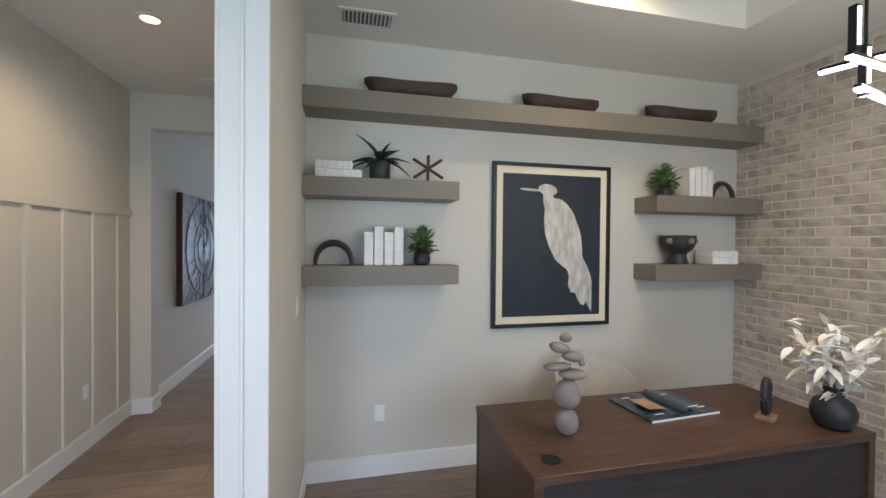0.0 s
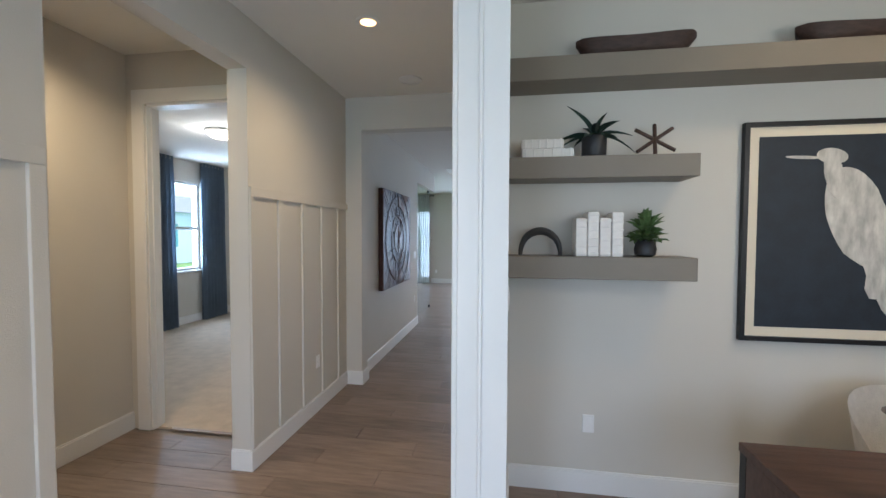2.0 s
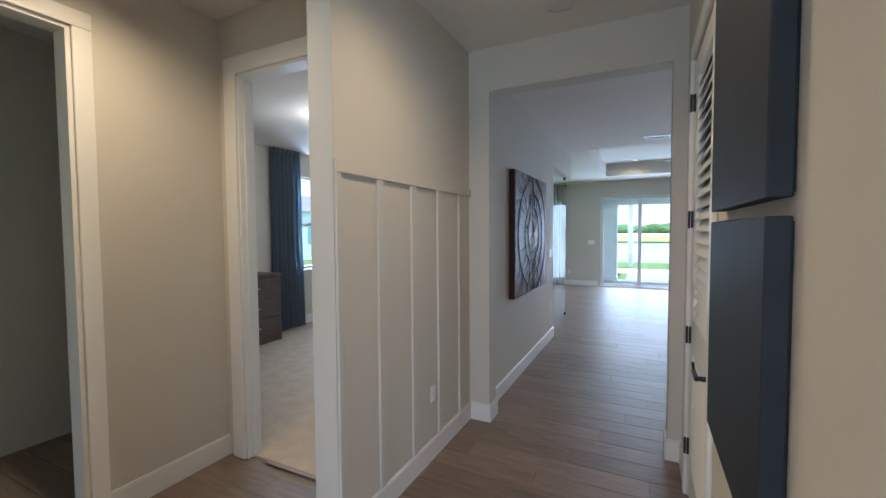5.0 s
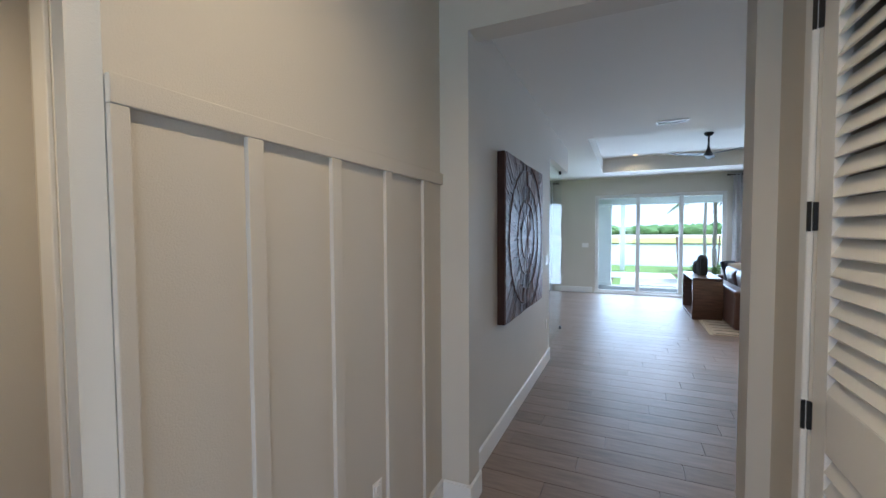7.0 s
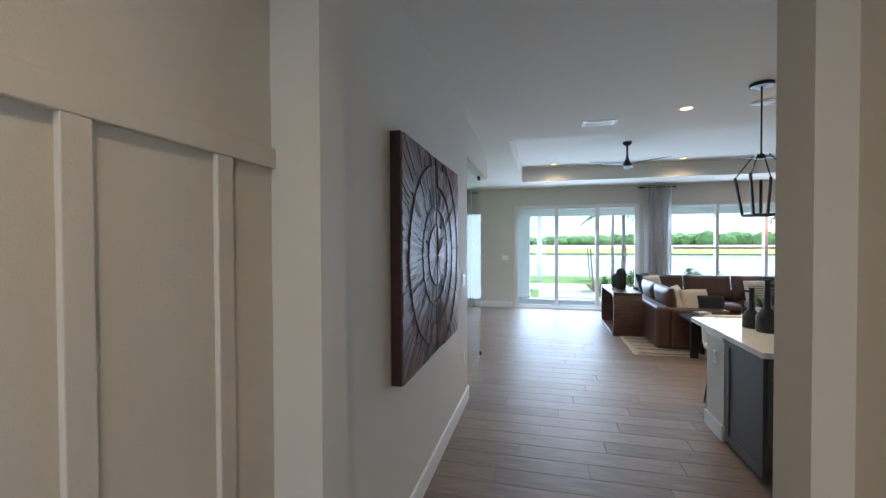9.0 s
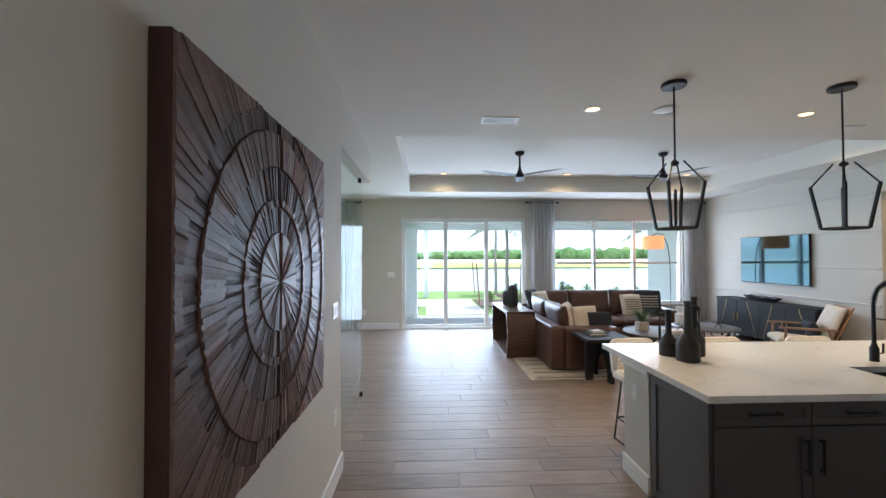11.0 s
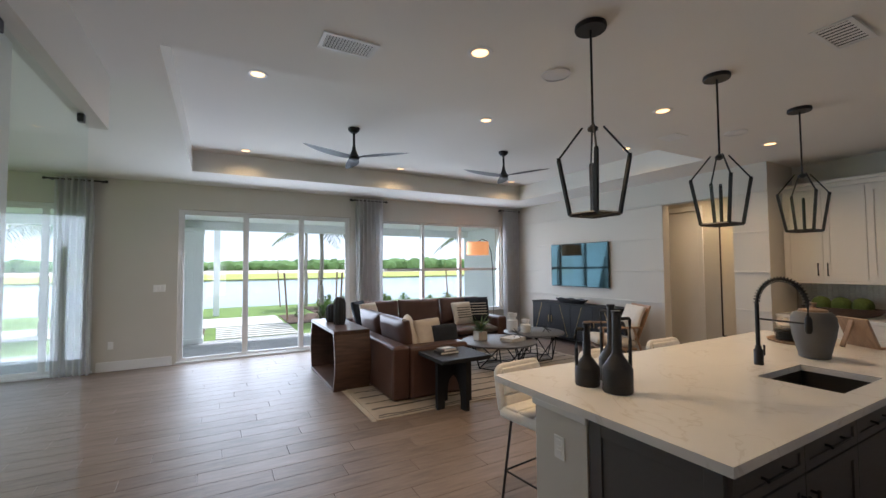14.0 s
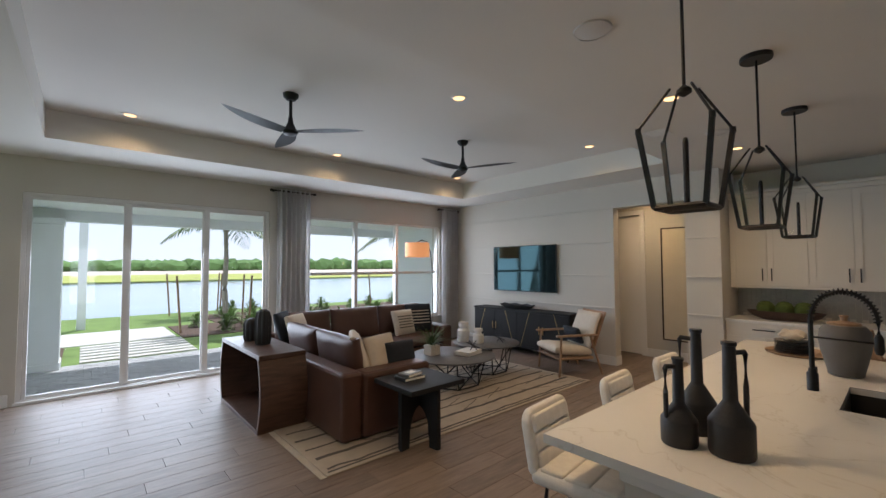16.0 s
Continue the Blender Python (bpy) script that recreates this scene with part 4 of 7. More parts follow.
magazine()
t = thing("ring_sculpture", "black ring sculpture on a wooden block", "sculpture", pose(2.63, 2.12, 0.765, 0, 0, 25))
part("base_block", bbox(-0.05, -0.04, 0, 0.05, 0.04, 0.025, 0.004), ASH, t, "pale wooden base")
part("ring", tube([(0.03 * math.sin(a) * 1.3, 0, 0.125 + 0.085 * math.cos(a)) for a in [2 * math.pi * i / 24 for i in range(24)]], 0.02, 8, True), CERAM, t, smooth=True)


def dried_vase(x, y, z):
    rnd = random.Random(4)
    t = thing("vase_with_dried_leaves", "squat black vase with white dried leaf stems", "vase", pose(x, y, z))
    part("vase", lathe([(0.05, 0), (0.075, 0.012), (0.094, 0.055), (0.096, 0.09), (0.08, 0.135), (0.05, 0.157), (0.043, 0.165), (0.043, 0.205), (0.047, 0.212), (0.040, 0.212), (0.036, 0.18)], 28), CERAM, t, smooth=True)
    stems, leaves = [], []
    for i in range(18):
        a, lean, ln = rnd.uniform(0, 2 * math.pi), rnd.uniform(0.05, 0.65), rnd.uniform(0.22, 0.44)
        d = Vector((math.cos(a) * lean, math.sin(a) * lean, 1)).normalized()
        pts = [Vector((0, 0, 0.12)) + d * ln * u + Vector((0, 0, -0.08 * lean * u * u)) for u in (0, 0.35, 0.7, 1)]
        stems.append(tube(pts, 0.0025, 5))
        for k in range(9):
            u = 0.3 + 0.7 * k / 8
            p = Vector((0, 0, 0.12)) + d * ln * u
            leaves.append(moved(leaf(rnd.uniform(0.07, 0.125), 0.042, rnd.uniform(-0.2, 0.6), 0.4, 4), Matrix.Translation(p) @ pose(0, 0, 0, 0, rnd.uniform(-70, 30), rnd.uniform(0, 360))))
    part("stems", merge(*stems), LEAFW, t)
    part("dried_leaves", merge(*leaves), LEAFW, t, "white dried leaves")


dried_vase(2.88, 1.97, 0.765)


def shell_chair(x, y, turn):
    t = thing("desk_chair", "cream upholstered rounded desk chair behind the desk", "chair", pose(x, y, 0, 0, 0, turn))
    bm = bmesh.new()
    n, k = 20, 9
    g = []
    for j in range(k + 1):
        row = []
        for i in range(n + 1):
            a = math.pi * (-0.12 + 1.24 * i / n)
            hh = 0.40 * math.sin(math.pi * i / n) ** 0.45
            z = 0.46 + hh * j / k
            r = 0.27 + 0.05 * j / k
            row.append(bm.verts.new((r * math.cos(a), r * 0.95 * math.sin(a), z)))
        g.append(row)
    for j in range(k):
        for i in range(n):
            bm.faces.new((g[j][i], g[j][i + 1], g[j + 1][i + 1], g[j + 1][i]))
    bmesh.ops.solidify(bm, geom=bm.faces[:], thickness=0.05)
    part("backrest", bm, BOUCLE, t, smooth=True)
    part("seat", lathe([(0.24, 0.40), (0.275, 0.42), (0.275, 0.48), (0.25, 0.50)], 28), BOUCLE, t, smooth=True)
    part("post", lathe([(0.03, 0.08), (0.03, 0.40)], 12), BLACK, t)
    for i in range(4):
        part("leg", moved(tube([(0, 0, 0.10), (0.26, 0, 0.02)], 0.018, 8), pose(0, 0, 0, 0, 0, 45 + 90 * i)), BLACK, t)


shell_chair(2.17, 2.92, 0)


def chandelier():
    t = thing("chandelier", "black and white bar chandelier with glowing strips", "ceiling lamp", pose(2.30, 1.40, 0))
    part("canopy", moved(lathe([(0.08, 0), (0.08, 0.03)], 24), pose(0, 0, H1 + 0.27)), BLACK, t)
    part("rod", lathe([(0.008, 2.62), (0.008, H1 + 0.27)], 10), BLACK, t)
    for dx, dy, z, turn, tall in ((-0.28, -0.02, 2.37, 0, 1), (-0.17, -0.01, 2.31, 8, 0), (-0.11, 0.02, 2.35, -70, 0), (-0.20, 0.0, 2.26, 0, 1), (-0.11, 0.02, 2.22, 14, 0)):
        if tall:
            b = part("upright_bar", bbox(dx - 0.012, dy - 0.012, z - 0.06, dx + 0.012, dy + 0.012, z + 0.11, 0.002), BLACK, t)
            part("light_strip", bbox(dx - 0.005, dy - 0.015, z - 0.02, dx + 0.005, dy - 0.012, z + 0.10), LEDGLOW, b, "glowing strip")
        else:
            b = part("cross_bar", moved(bbox(-0.15, -0.011, 0, 0.15, 0.011, 0.012, 0.002), pose(dx, dy, z, 0, 0, turn)), BLACK, t)
            part("light_strip", moved(bbox(-0.15, -0.010, -0.009, 0.15, 0.010, 0), pose(dx, dy, z, 0, 0, turn)), LEDGLOW, b, "glowing strip")
    part("hub_bar", bbox(-0.20, -0.008, 2.60, 0.01, 0.008, 2.62, 0.002), BLACK, t)
    part("drop_wire", bbox(-0.199, -0.004, 2.37, -0.193, 0.004, 2.60), BLACK, t)

    d = bpy.data.lights.new("chandelier_glow", "POINT")
    d.energy, d.color, d.shadow_soft_size = 26, (1.0, 0.80, 0.56), 0.2
    new("chandelier_glow", d).location = (2.30, 1.40, 2.14)


chandelier()


def ceiling_vent(x, y, z, sx, sy, label, n=12):
    t = thing("ceiling_vent", label, "vent", pose(x, y, z))
    f = 0.025
    part("frame", merge(bbox(-sx / 2, -sy / 2, -0.008, sx / 2, -sy / 2 + f, 0), bbox(-sx / 2, sy / 2 - f, -0.008, sx / 2, sy / 2, 0), bbox(-sx / 2, -sy / 2 + f, -0.008, -sx / 2 + f, sy / 2 - f, 0), bbox(sx / 2 - f, -sy / 2 + f, -0.008, sx / 2, sy / 2 - f, 0)), VENTM, t)
    child_box("backing", t, VENTD, -sx / 2 + f, -sy / 2 + f, -0.003, sx / 2 - f, sy / 2 - f, 0)
    for i in range(n):
        cx = -sx / 2 + f + (i + 0.5) * (sx - 2 * f) / n
        part("slat", moved(bbox(-0.007, -sy / 2 + f, -0.001, 0.007, sy / 2 - f, 0.001), pose(cx, 0, -0.006, 0, 35, 0)), VENTM, t)


ceiling_vent(0.54, 3.09, H1, 0.36, 0.20, "white slatted air vent in the study ceiling")

# stacked dark panels on the hall wall
for z0, z1 in ((0.96, 1.665), (1.70, 2.43)):
    t = thing("wall_panel_art", "deep navy square canvas hung on the hall wall", "wall art", group="stacked navy canvases")
    child_box("canvas", t, NAVY, -0.068, 2.67, z0, -0.024, 3.38, z1, bevel=0.004)
    child_box("backing_board", t, BLACK, -0.024, 2.68, z0 + 0.01, -0.02, 3.37, z1 - 0.01)


# ---------------- carved wall panels ----------------
def carved_panel(y0, y1, side, seedx):
    """Half of the carved sunburst: radial slats in raised and sunk rings about the inner edge's middle."""
    zc, z0, z1, x, th = 1.60, 0.925, 2.275, AX, 0.060
    yc = y1 + 0.006 if side < 0 else y0 - 0.006
    t = thing("carved_wall_panel", "dark carved wooden wall panel with half a sunburst", "wall art", group="carved sunburst panels")
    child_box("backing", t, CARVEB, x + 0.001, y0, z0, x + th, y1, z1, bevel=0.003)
    rnd = random.Random(seedx)
    # outer radius, slats in the half turn, height of the ring, and its brown: 0 lighter, 1 darker
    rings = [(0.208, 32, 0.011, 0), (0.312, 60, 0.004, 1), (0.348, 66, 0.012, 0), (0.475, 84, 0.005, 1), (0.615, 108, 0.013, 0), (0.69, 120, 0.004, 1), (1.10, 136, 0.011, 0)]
    pieces = ([], []), ([], [])

    def reach(q):
        """How far a ray from the centre goes before the panel's rim."""
        c, w = math.cos(q), math.sin(q)
        room = (y1 - yc if c > 0 else yc - y0) - 0.004
        up = (z1 - zc if w > 0 else zc - z0) - 0.004
        return min(max(room, 0.0) / max(abs(c), 1e-6), up / max(abs(w), 1e-6))
    inner = 0.016
    for outer, n, hgt, tone in rings:
        verts, faces = pieces[tone]
        start = -math.pi / 2 if side > 0 else math.pi / 2
        edges = [0.0]
        for k in range(n):
            edges.append(edges[-1] + rnd.uniform(0.55, 1.5))
        for k in range(n):
            a0 = start + math.pi * edges[k] / edges[-1]
            a1 = start + math.pi * edges[k + 1] / edges[-1]
            ra, rb = inner + 0.0015, outer - 0.0015 - rnd.uniform(0, 0.004)
            if min(reach(a0), reach(a1)) < ra + 0.006:
                continue
            h0, h1 = hgt + rnd.uniform(-0.0035, 0.0035), hgt + rnd.uniform(-0.0035, 0.0035)
            b = len(verts)
            for h in (None, 1):
                for r, q, e in ((ra, a0, h0), (rb, a0, h0 * 0.9), (rb, a1, h1 * 0.9), (ra, a1, h1)):
                    r = min(r, reach(q))
                    edge = 0.012 if side > 0 else -0.012
                    yy = yc + r * math.cos(q)
                    yy = max(yy, yc + edge) if side > 0 else min(yy, yc + edge)
                    verts.append((x + th - 0.001 + (e if h else 0.0), yy, zc + r * math.sin(q)))
            faces += [(b + 4, b + 5, b + 6, b + 7), (b, b + 1, b + 5, b + 4), (b + 1, b + 2, b + 6, b + 5), (b + 2, b + 3, b + 7, b + 6), (b + 3, b, b + 4, b + 7)]
        inner = outer
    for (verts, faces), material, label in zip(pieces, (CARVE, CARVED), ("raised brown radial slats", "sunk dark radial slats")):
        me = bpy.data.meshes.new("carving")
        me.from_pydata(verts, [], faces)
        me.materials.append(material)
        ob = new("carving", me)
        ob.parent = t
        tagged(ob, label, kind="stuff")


carved_panel(5.79, 6.513, -1, 1)
carved_panel(6.527, 7.25, 1, 2)


# ---------------- downlights and speakers ----------------
def downlight(x, y, z, power=28, lit=True):
    t = thing("downlight", "white recessed ceiling downlight glowing warm", "ceiling light", pose(x, y, z), "recessed downlights")
    part("trim_ring", lathe([(0.055, -0.001), (0.058, -0.006), (0.082, -0.004), (0.085, 0)], 28, cap=False), VENTM, t, smooth=True)
    part("lens", lathe([(0.001, -0.003), (0.055, -0.003)], 24, cap=False), CANGLOW, t, "glowing lens")
    d = bpy.data.lights.new("downlight_beam", "SPOT")
    d.energy, d.spot_size, d.spot_blend, d.shadow_soft_size, d.color = power, radians(150), 1.0, 0.05, (1.0, 0.665, 0.32)
    lamp = new("downlight_beam", d)
    lamp.location = (x, y, z - 0.02)


for x, y in ((-0.84, 3.45), (-0.84, 0.6)):
    downlight(x, y, H1, 68)
downlight(-2.4, 2.75, H1, 84)
downlight(2.0, 2.25, H1 + 0.3, 58)
downlight(-3.2, 11.2, H2, 55)
for x, y in ((0.68, 8.43), (2.77, 8.49), (4.92, 8.53)):
    downlight(x, y, H2, 80)
for x, y in ((-0.5, 12.9), (2.0, 12.9), (4.5, 12.9), (1.95, 10.17), (4.5, 10.17), (-0.55, 10.17)):
    downlight(x, y, TRAY, 27)


def speaker(x, y, z, square=False):
    t = thing("ceiling_speaker", "round white ceiling speaker grille", "speaker", pose(x, y, z), "ceiling speakers")
    part("grille", lathe([(0.002, -0.010), (0.09, -0.009), (0.10, -0.005), (0.102, 0)], 32, cap=False), VENTM, t, smooth=True)
    part("rim", lathe([(0.098, -0.011), (0.108, -0.011), (0.110, 0)], 32, cap=False), VENTM, t)


speaker(-0.80, 4.53, H1)
speaker(1.36, 8.42, H2)
speaker(4.08, 8.50, H2)
ceiling_vent(-0.12, 8.76, H2, 0.36, 0.20, "white slatted air vent in the great room ceiling", 16)
ceiling_vent(2.56, 7.17, H2, 0.42, 0.20, "white slatted return vent over the kitchen", 8)
ceiling_vent(3.62, 8.92, H2, 0.22, 0.22, "small square white ceiling vent", 6)


# ---------------- great room ----------------
def curtain(name, m, width, hgt, material, label, group, folds=7, depth=0.05, flare=1.0):
    """Pleated curtain hanging along +x from the top."""
    t = thing(name, label, "curtain", m, group)
    bm = bmesh.new()
    n, rows = folds * 10, 10
    g = []
    for j in range(rows + 1):
        v = j / rows
        row = []
        for i in range(n + 1):
            u = i / n
            a = 2 * math.pi * folds * u
            w = width * (1 + (flare - 1) * v)
            amp = depth * (0.75 + 0.25 * v + 0.25 * noise.noise((u * 9, v * 2, 3)))
            row.append(bm.verts.new((w * u + 0.012 * noise.noise((u * 7, v * 3, 0)), amp * math.sin(a), -hgt * v)))
        g.append(row)
    for j in range(rows):
        for i in range(n):
            bm.faces.new((g[j][i], g[j + 1][i], g[j + 1][i + 1], g[j][i + 1]))
    bmesh.ops.solidify(bm, geom=bm.faces[:], thickness=0.004)
    part("fabric", bm, material, t, smooth=True)
    for k in range(folds * 2):
        u = (k + 0.5) / (folds * 2)
        part("grommet", moved(lathe([(0.018, -0.003), (0.026, -0.003), (0.026, 0.003), (0.018, 0.003)], 12, cap=False), pose(width * u, 0, -0.035, 0, 90, 0)), CHROME, t)
    return t


def rod(m, length, label="black metal curtain rod with end caps"):
    t = thing("curtain_rod", label, "curtain rod", m)
    part("pole", moved(lathe([(0.012, 0), (0.012, length)], 12), pose(0, 0, 0, 0, 90, 0)), BLACK, t)
    for x in (0, length):
        part("finial", moved(lathe([(0.02, -0.02), (0.022, 0), (0.02, 0.02)], 12), pose(x, 0, 0, 0, 90, 0)), BLACK, t, smooth=True)
        part("bracket", bbox(min(max(x - 0.01, 0.05), length - 0.07), 0.0, -0.01, min(max(x + 0.01, 0.07), length - 0.05), 0.125, 0.01), BLACK, t)


RZ = 2.965
curtain("curtain", pose(1.60, BACK - 0.125, RZ + 0.035), 0.58, RZ + 0.025, LINEN, "light grey linen curtain on a black rod", "linen curtains", 7)
curtain("curtain", pose(5.32, BACK - 0.125, RZ + 0.035), 0.46, RZ + 0.025, LINEN, "light grey linen curtain beside the television wall", "linen curtains", 6)
curtain("curtain", pose(-2.98, BACK - 0.125, RZ + 0.035), 0.45, RZ + 0.025, LINEN, "light grey linen curtain at the side slider", "linen curtains", 6)
rod(pose(1.50, BACK - 0.125, RZ), 0.76)
rod(pose(5.22, BACK - 0.125, RZ), 0.60)
rod(pose(-3.1, BACK - 0.125, RZ), 0.72)

# television wall mouldings
for z in (0.95, 1.50, 2.07, 2.64):
    structure("wall_moulding", bbox(TVX - 0.022, 10.52, z - 0.012, TVX, BACK - 0.02, z + 0.012, 0.003, 1), WALL, "horizontal greige ledge moulding on the television wall", "moulding")
    structure("wall_moulding", bbox(TVX - 0.022, 8.965, z - 0.012, TVX, 9.40, z + 0.012, 0.003, 1), WALL, "horizontal greige ledge moulding on the wall block", "moulding")

t = thing("television", "wall-mounted flat black television reflecting the windows", "television")
child_box("bezel", t, BLACK, TVX - 0.055, 11.585, 1.155, TVX - 0.02, 13.135, 2.075, bevel=0.004)
child_box("screen", t, SCREEN, TVX - 0.058, 11.597, 1.17, TVX - 0.055, 13.123, 2.063)
child_box("wall_mount", t, BLACK, TVX - 0.02, 12.1, 1.4, TVX, 12.6, 1.8)


def credenza():
    t = thing("credenza", "black wooden credenza with brass inlay lines", "sideboard")
    x0, x1, y0, y1, z0, z1 = 5.40, 5.80, 11.08, 13.35, 0.12, 0.83
    child_box("body", t, BLACKW, x0 + 0.02, y0, z0, x1, y1, z1 - 0.03, bevel=0.004)
    child_box("top", t, BLACKW, x0, y0 - 0.01, z1 - 0.03, x1, y1 + 0.01, z1, bevel=0.005)
    for i in range(4):
        a, b = y0 + 0.02 + i * (y1 - y0 - 0.04) / 4, y0 + 0.02 + (i + 1) * (y1 - y0 - 0.04) / 4
        d = child_box("door", t, BLACKW, x0, a + 0.003, z0 + 0.02, x0 + 0.02, b - 0.003, z1 - 0.04, bevel=0.002)
        part("inlay", moved(bbox(-0.002, -0.004, -0.34, 0.0, 0.004, 0.34), pose(x0, (a + b) / 2 + (0.09 if i % 2 else -0.09), (z0 + z1) / 2, 18 if i % 2 else -18, 0, 0)), BRASS, d, "thin brass inlay line")
        part("handle", bbox(x0 - 0.025, (b - 0.05 if i % 2 == 0 else a + 0.035), 0.42, x0 - 0.012, (b - 0.035 if i % 2 == 0 else a + 0.05), 0.56, 0.003), BRASS, d, "slim brass pull")
    for y in (y0 + 0.08, y1 - 0.08):
        for x in (x0 + 0.06, x1 - 0.06):
            part("leg", moved(lathe([(0.016, 0), (0.026, z0)], 12), pose(x, y, 0)), BLACKW, t)


credenza()
t = thing("tray_bowl", "long dark wavy-edged bowl on the credenza", "bowl", pose(5.58, 12.35, 0.83, 0, 0, 90))
n = 36
bm = bmesh.new()
ri = [[], [], []]
for i in range(n):
    a = 2 * math.pi * i / n
    for k, (r, z) in enumerate(((0.7, 0.0), (1.0, 0.085 + 0.012 * math.sin(9 * a)), (0.82, 0.03))):
        ri[k].append(bm.verts.new((0.42 * r * math.cos(a), 0.15 * r * math.sin(a), z)))
for a_, b_ in ((0, 1), (1, 2)):
    for i in range(n):
        bm.faces.new((ri[a_][i], ri[a_][(i + 1) % n], ri[b_][(i + 1) % n], ri[b_][i]))
bm.faces.new(ri[0][::-1])
bm.faces.new(ri[2])
part("bowl", bm, CERAM, t, smooth=True)


# rug
def rug():
    t = thing("area_rug", "ivory wool rug with charcoal stripes and fringe", "rug")
    x0, x1, y0, y1 = 0.64, 4.66, 10.33, 13.25
    part("rug_body", bbox(x0, y0, 0.001, x1, y1, 0.014, 0.004, 1), RUGM, t)
    rnd = random.Random(8)
    bms = []
    for i in range(13):
        y = y0 + 0.10 + i * (y1 - y0 - 0.2) / 12
        pts = [(x0 + 0.05 + (x1 - x0 - 0.1) * k / 40, y + 0.03 * noise.noise((k * 0.5, i * 3.1, 0)), 0.0145) for k in range(41)]
        bm = bmesh.new()
        w = rnd.uniform(0.012, 0.025)
        vs = [(bm.verts.new((p[0], p[1] - w, p[2])), bm.verts.new((p[0], p[1] + w, p[2]))) for p in pts]
        for a, b in zip(vs, vs[1:]):
            bm.faces.new((a[0], b[0], b[1], a[1]))
        bms.append(bm)
    for i in range(46):
        ax, ay = rnd.uniform(x0 + 0.15, x1 - 0.5), rnd.uniform(y0 + 0.15, y1 - 0.25)
        ln, up = rnd.uniform(0.3, 0.8), rnd.choice((-1, 1)) * rnd.uniform(0.06, 0.2)
        bm = bmesh.new()
        vs = []
        for k in range(9):
            u = k / 8
            px, py = ax + ln * u, min(max(ay + up * u + 0.012 * noise.noise((k * 0.9, i * 2.3, 5)), y0 + 0.03), y1 - 0.03)
            vs.append((bm.verts.new((min(px, x1 - 0.03), py - 0.007, 0.0148)), bm.verts.new((min(px, x1 - 0.03), py + 0.007, 0.0148))))
        for a, b in zip(vs, vs[1:]):
            bm.faces.new((a[0], b[0], b[1], a[1]))
        bms.append(bm)
    for y in (y0 + 0.05, y1 - 0.05):
        bms.append(bbox(x0 + 0.03, y - 0.012, 0.0135, x1 - 0.03, y + 0.012, 0.0146))
    for b in bms:
        part("woven_line", b, RUGD, t)
    bms = []
    for x, s_ in ((x0, -1), (x1, 1)):
        for k in range(150):
            y = y0 + (k + 0.5) * (y1 - y0) / 150
            bms.append(bbox(min(x, x + s_ * 0.055), y - 0.005, 0.002, max(x, x + s_ * 0.055), y + 0.005, 0.007))
    tagged(part("fringe", merge(*bms), CREAMF, t, "cream fringe"), kind="stuff")


rug()


def cushion_mesh(w, d, hgt, puff=0.35, n=12):
    """A soft box: w along x, d along y, thickness hgt along z."""
    bm = bmesh.new()
    bmesh.ops.create_cube(bm, size=1.0)
    bmesh.ops.subdivide_edges(bm, edges=bm.edges[:], cuts=n, use_grid_fill=True)
    for v in bm.verts:
        x, y, z = v.co * 2
        e = (1 - abs(x) ** 4) * (1 - abs(y) ** 4)
        zz = z * (0.45 + 0.55 * max(0, e) ** 0.5)
        k = 1 - puff * 0.12 * (z * z)
        v.co = Vector((x * k * w / 2, y * k * d / 2, zz * hgt / 2))
        v.co += Vector(noise.noise_vector(v.co * 5)) * 0.006
    return bm


def sofa():
    t = thing("sectional_sofa", "dark brown leather sectional sofa with loose back cushions", "sofa")
    zf = 0.02
    # leg along y beside the console, then the run under the window
    child_box("base", t, LEATHER, 1.0, 10.96, zf + 0.04, 2.0, 13.80, 0.28, bevel=0.02)
    child_box("base", t, LEATHER, 2.0, 12.80, zf + 0.04, 4.05, 13.80, 0.28, bevel=0.02)
    child_box("back_frame", t, LEATHER, 0.98, 10.74, zf, 1.20, 13.82, 0.66, bevel=0.035)
    child_box("back_frame", t, LEATHER, 1.20, 13.60, zf, 4.25, 13.82, 0.66, bevel=0.035)
    child_box("armrest", t, LEATHER, 1.20, 10.72, zf, 2.02, 10.96, 0.64, bevel=0.04)
    child_box("armrest", t, LEATHER, 4.03, 12.80, zf, 4.26, 13.60, 0.60, bevel=0.04)
    for y0, y1 in ((10.97, 11.9), (11.9, 12.8)):
        part("seat_cushion", moved(cushion_mesh(0.86, y1 - y0 - 0.01, 0.20), pose(1.60, (y0 + y1) / 2, 0.375)), LEATHER, t, smooth=True)
        part("back_cushion", moved(cushion_mesh(y1 - y0 - 0.02, 0.50, 0.20), pose(1.31, (y0 + y1) / 2, 0.68, 90, 0, 90) @ pose(0, 0, 0, -10, 0, 0)), LEATHER, t, smooth=True)
    for x0, x1 in ((1.3, 2.2), (2.2, 3.1), (3.1, 4.02)):
        part("seat_cushion", moved(cushion_mesh(x1 - x0 - 0.01, 0.84, 0.20), pose((x0 + x1) / 2, 13.18, 0.375)), LEATHER, t, smooth=True)
        part("back_cushion", moved(cushion_mesh(x1 - x0 - 0.02, 0.52, 0.22), pose((x0 + x1) / 2, 13.48, 0.71, 78, 0, 0)), LEATHER, t, smooth=True)


sofa()


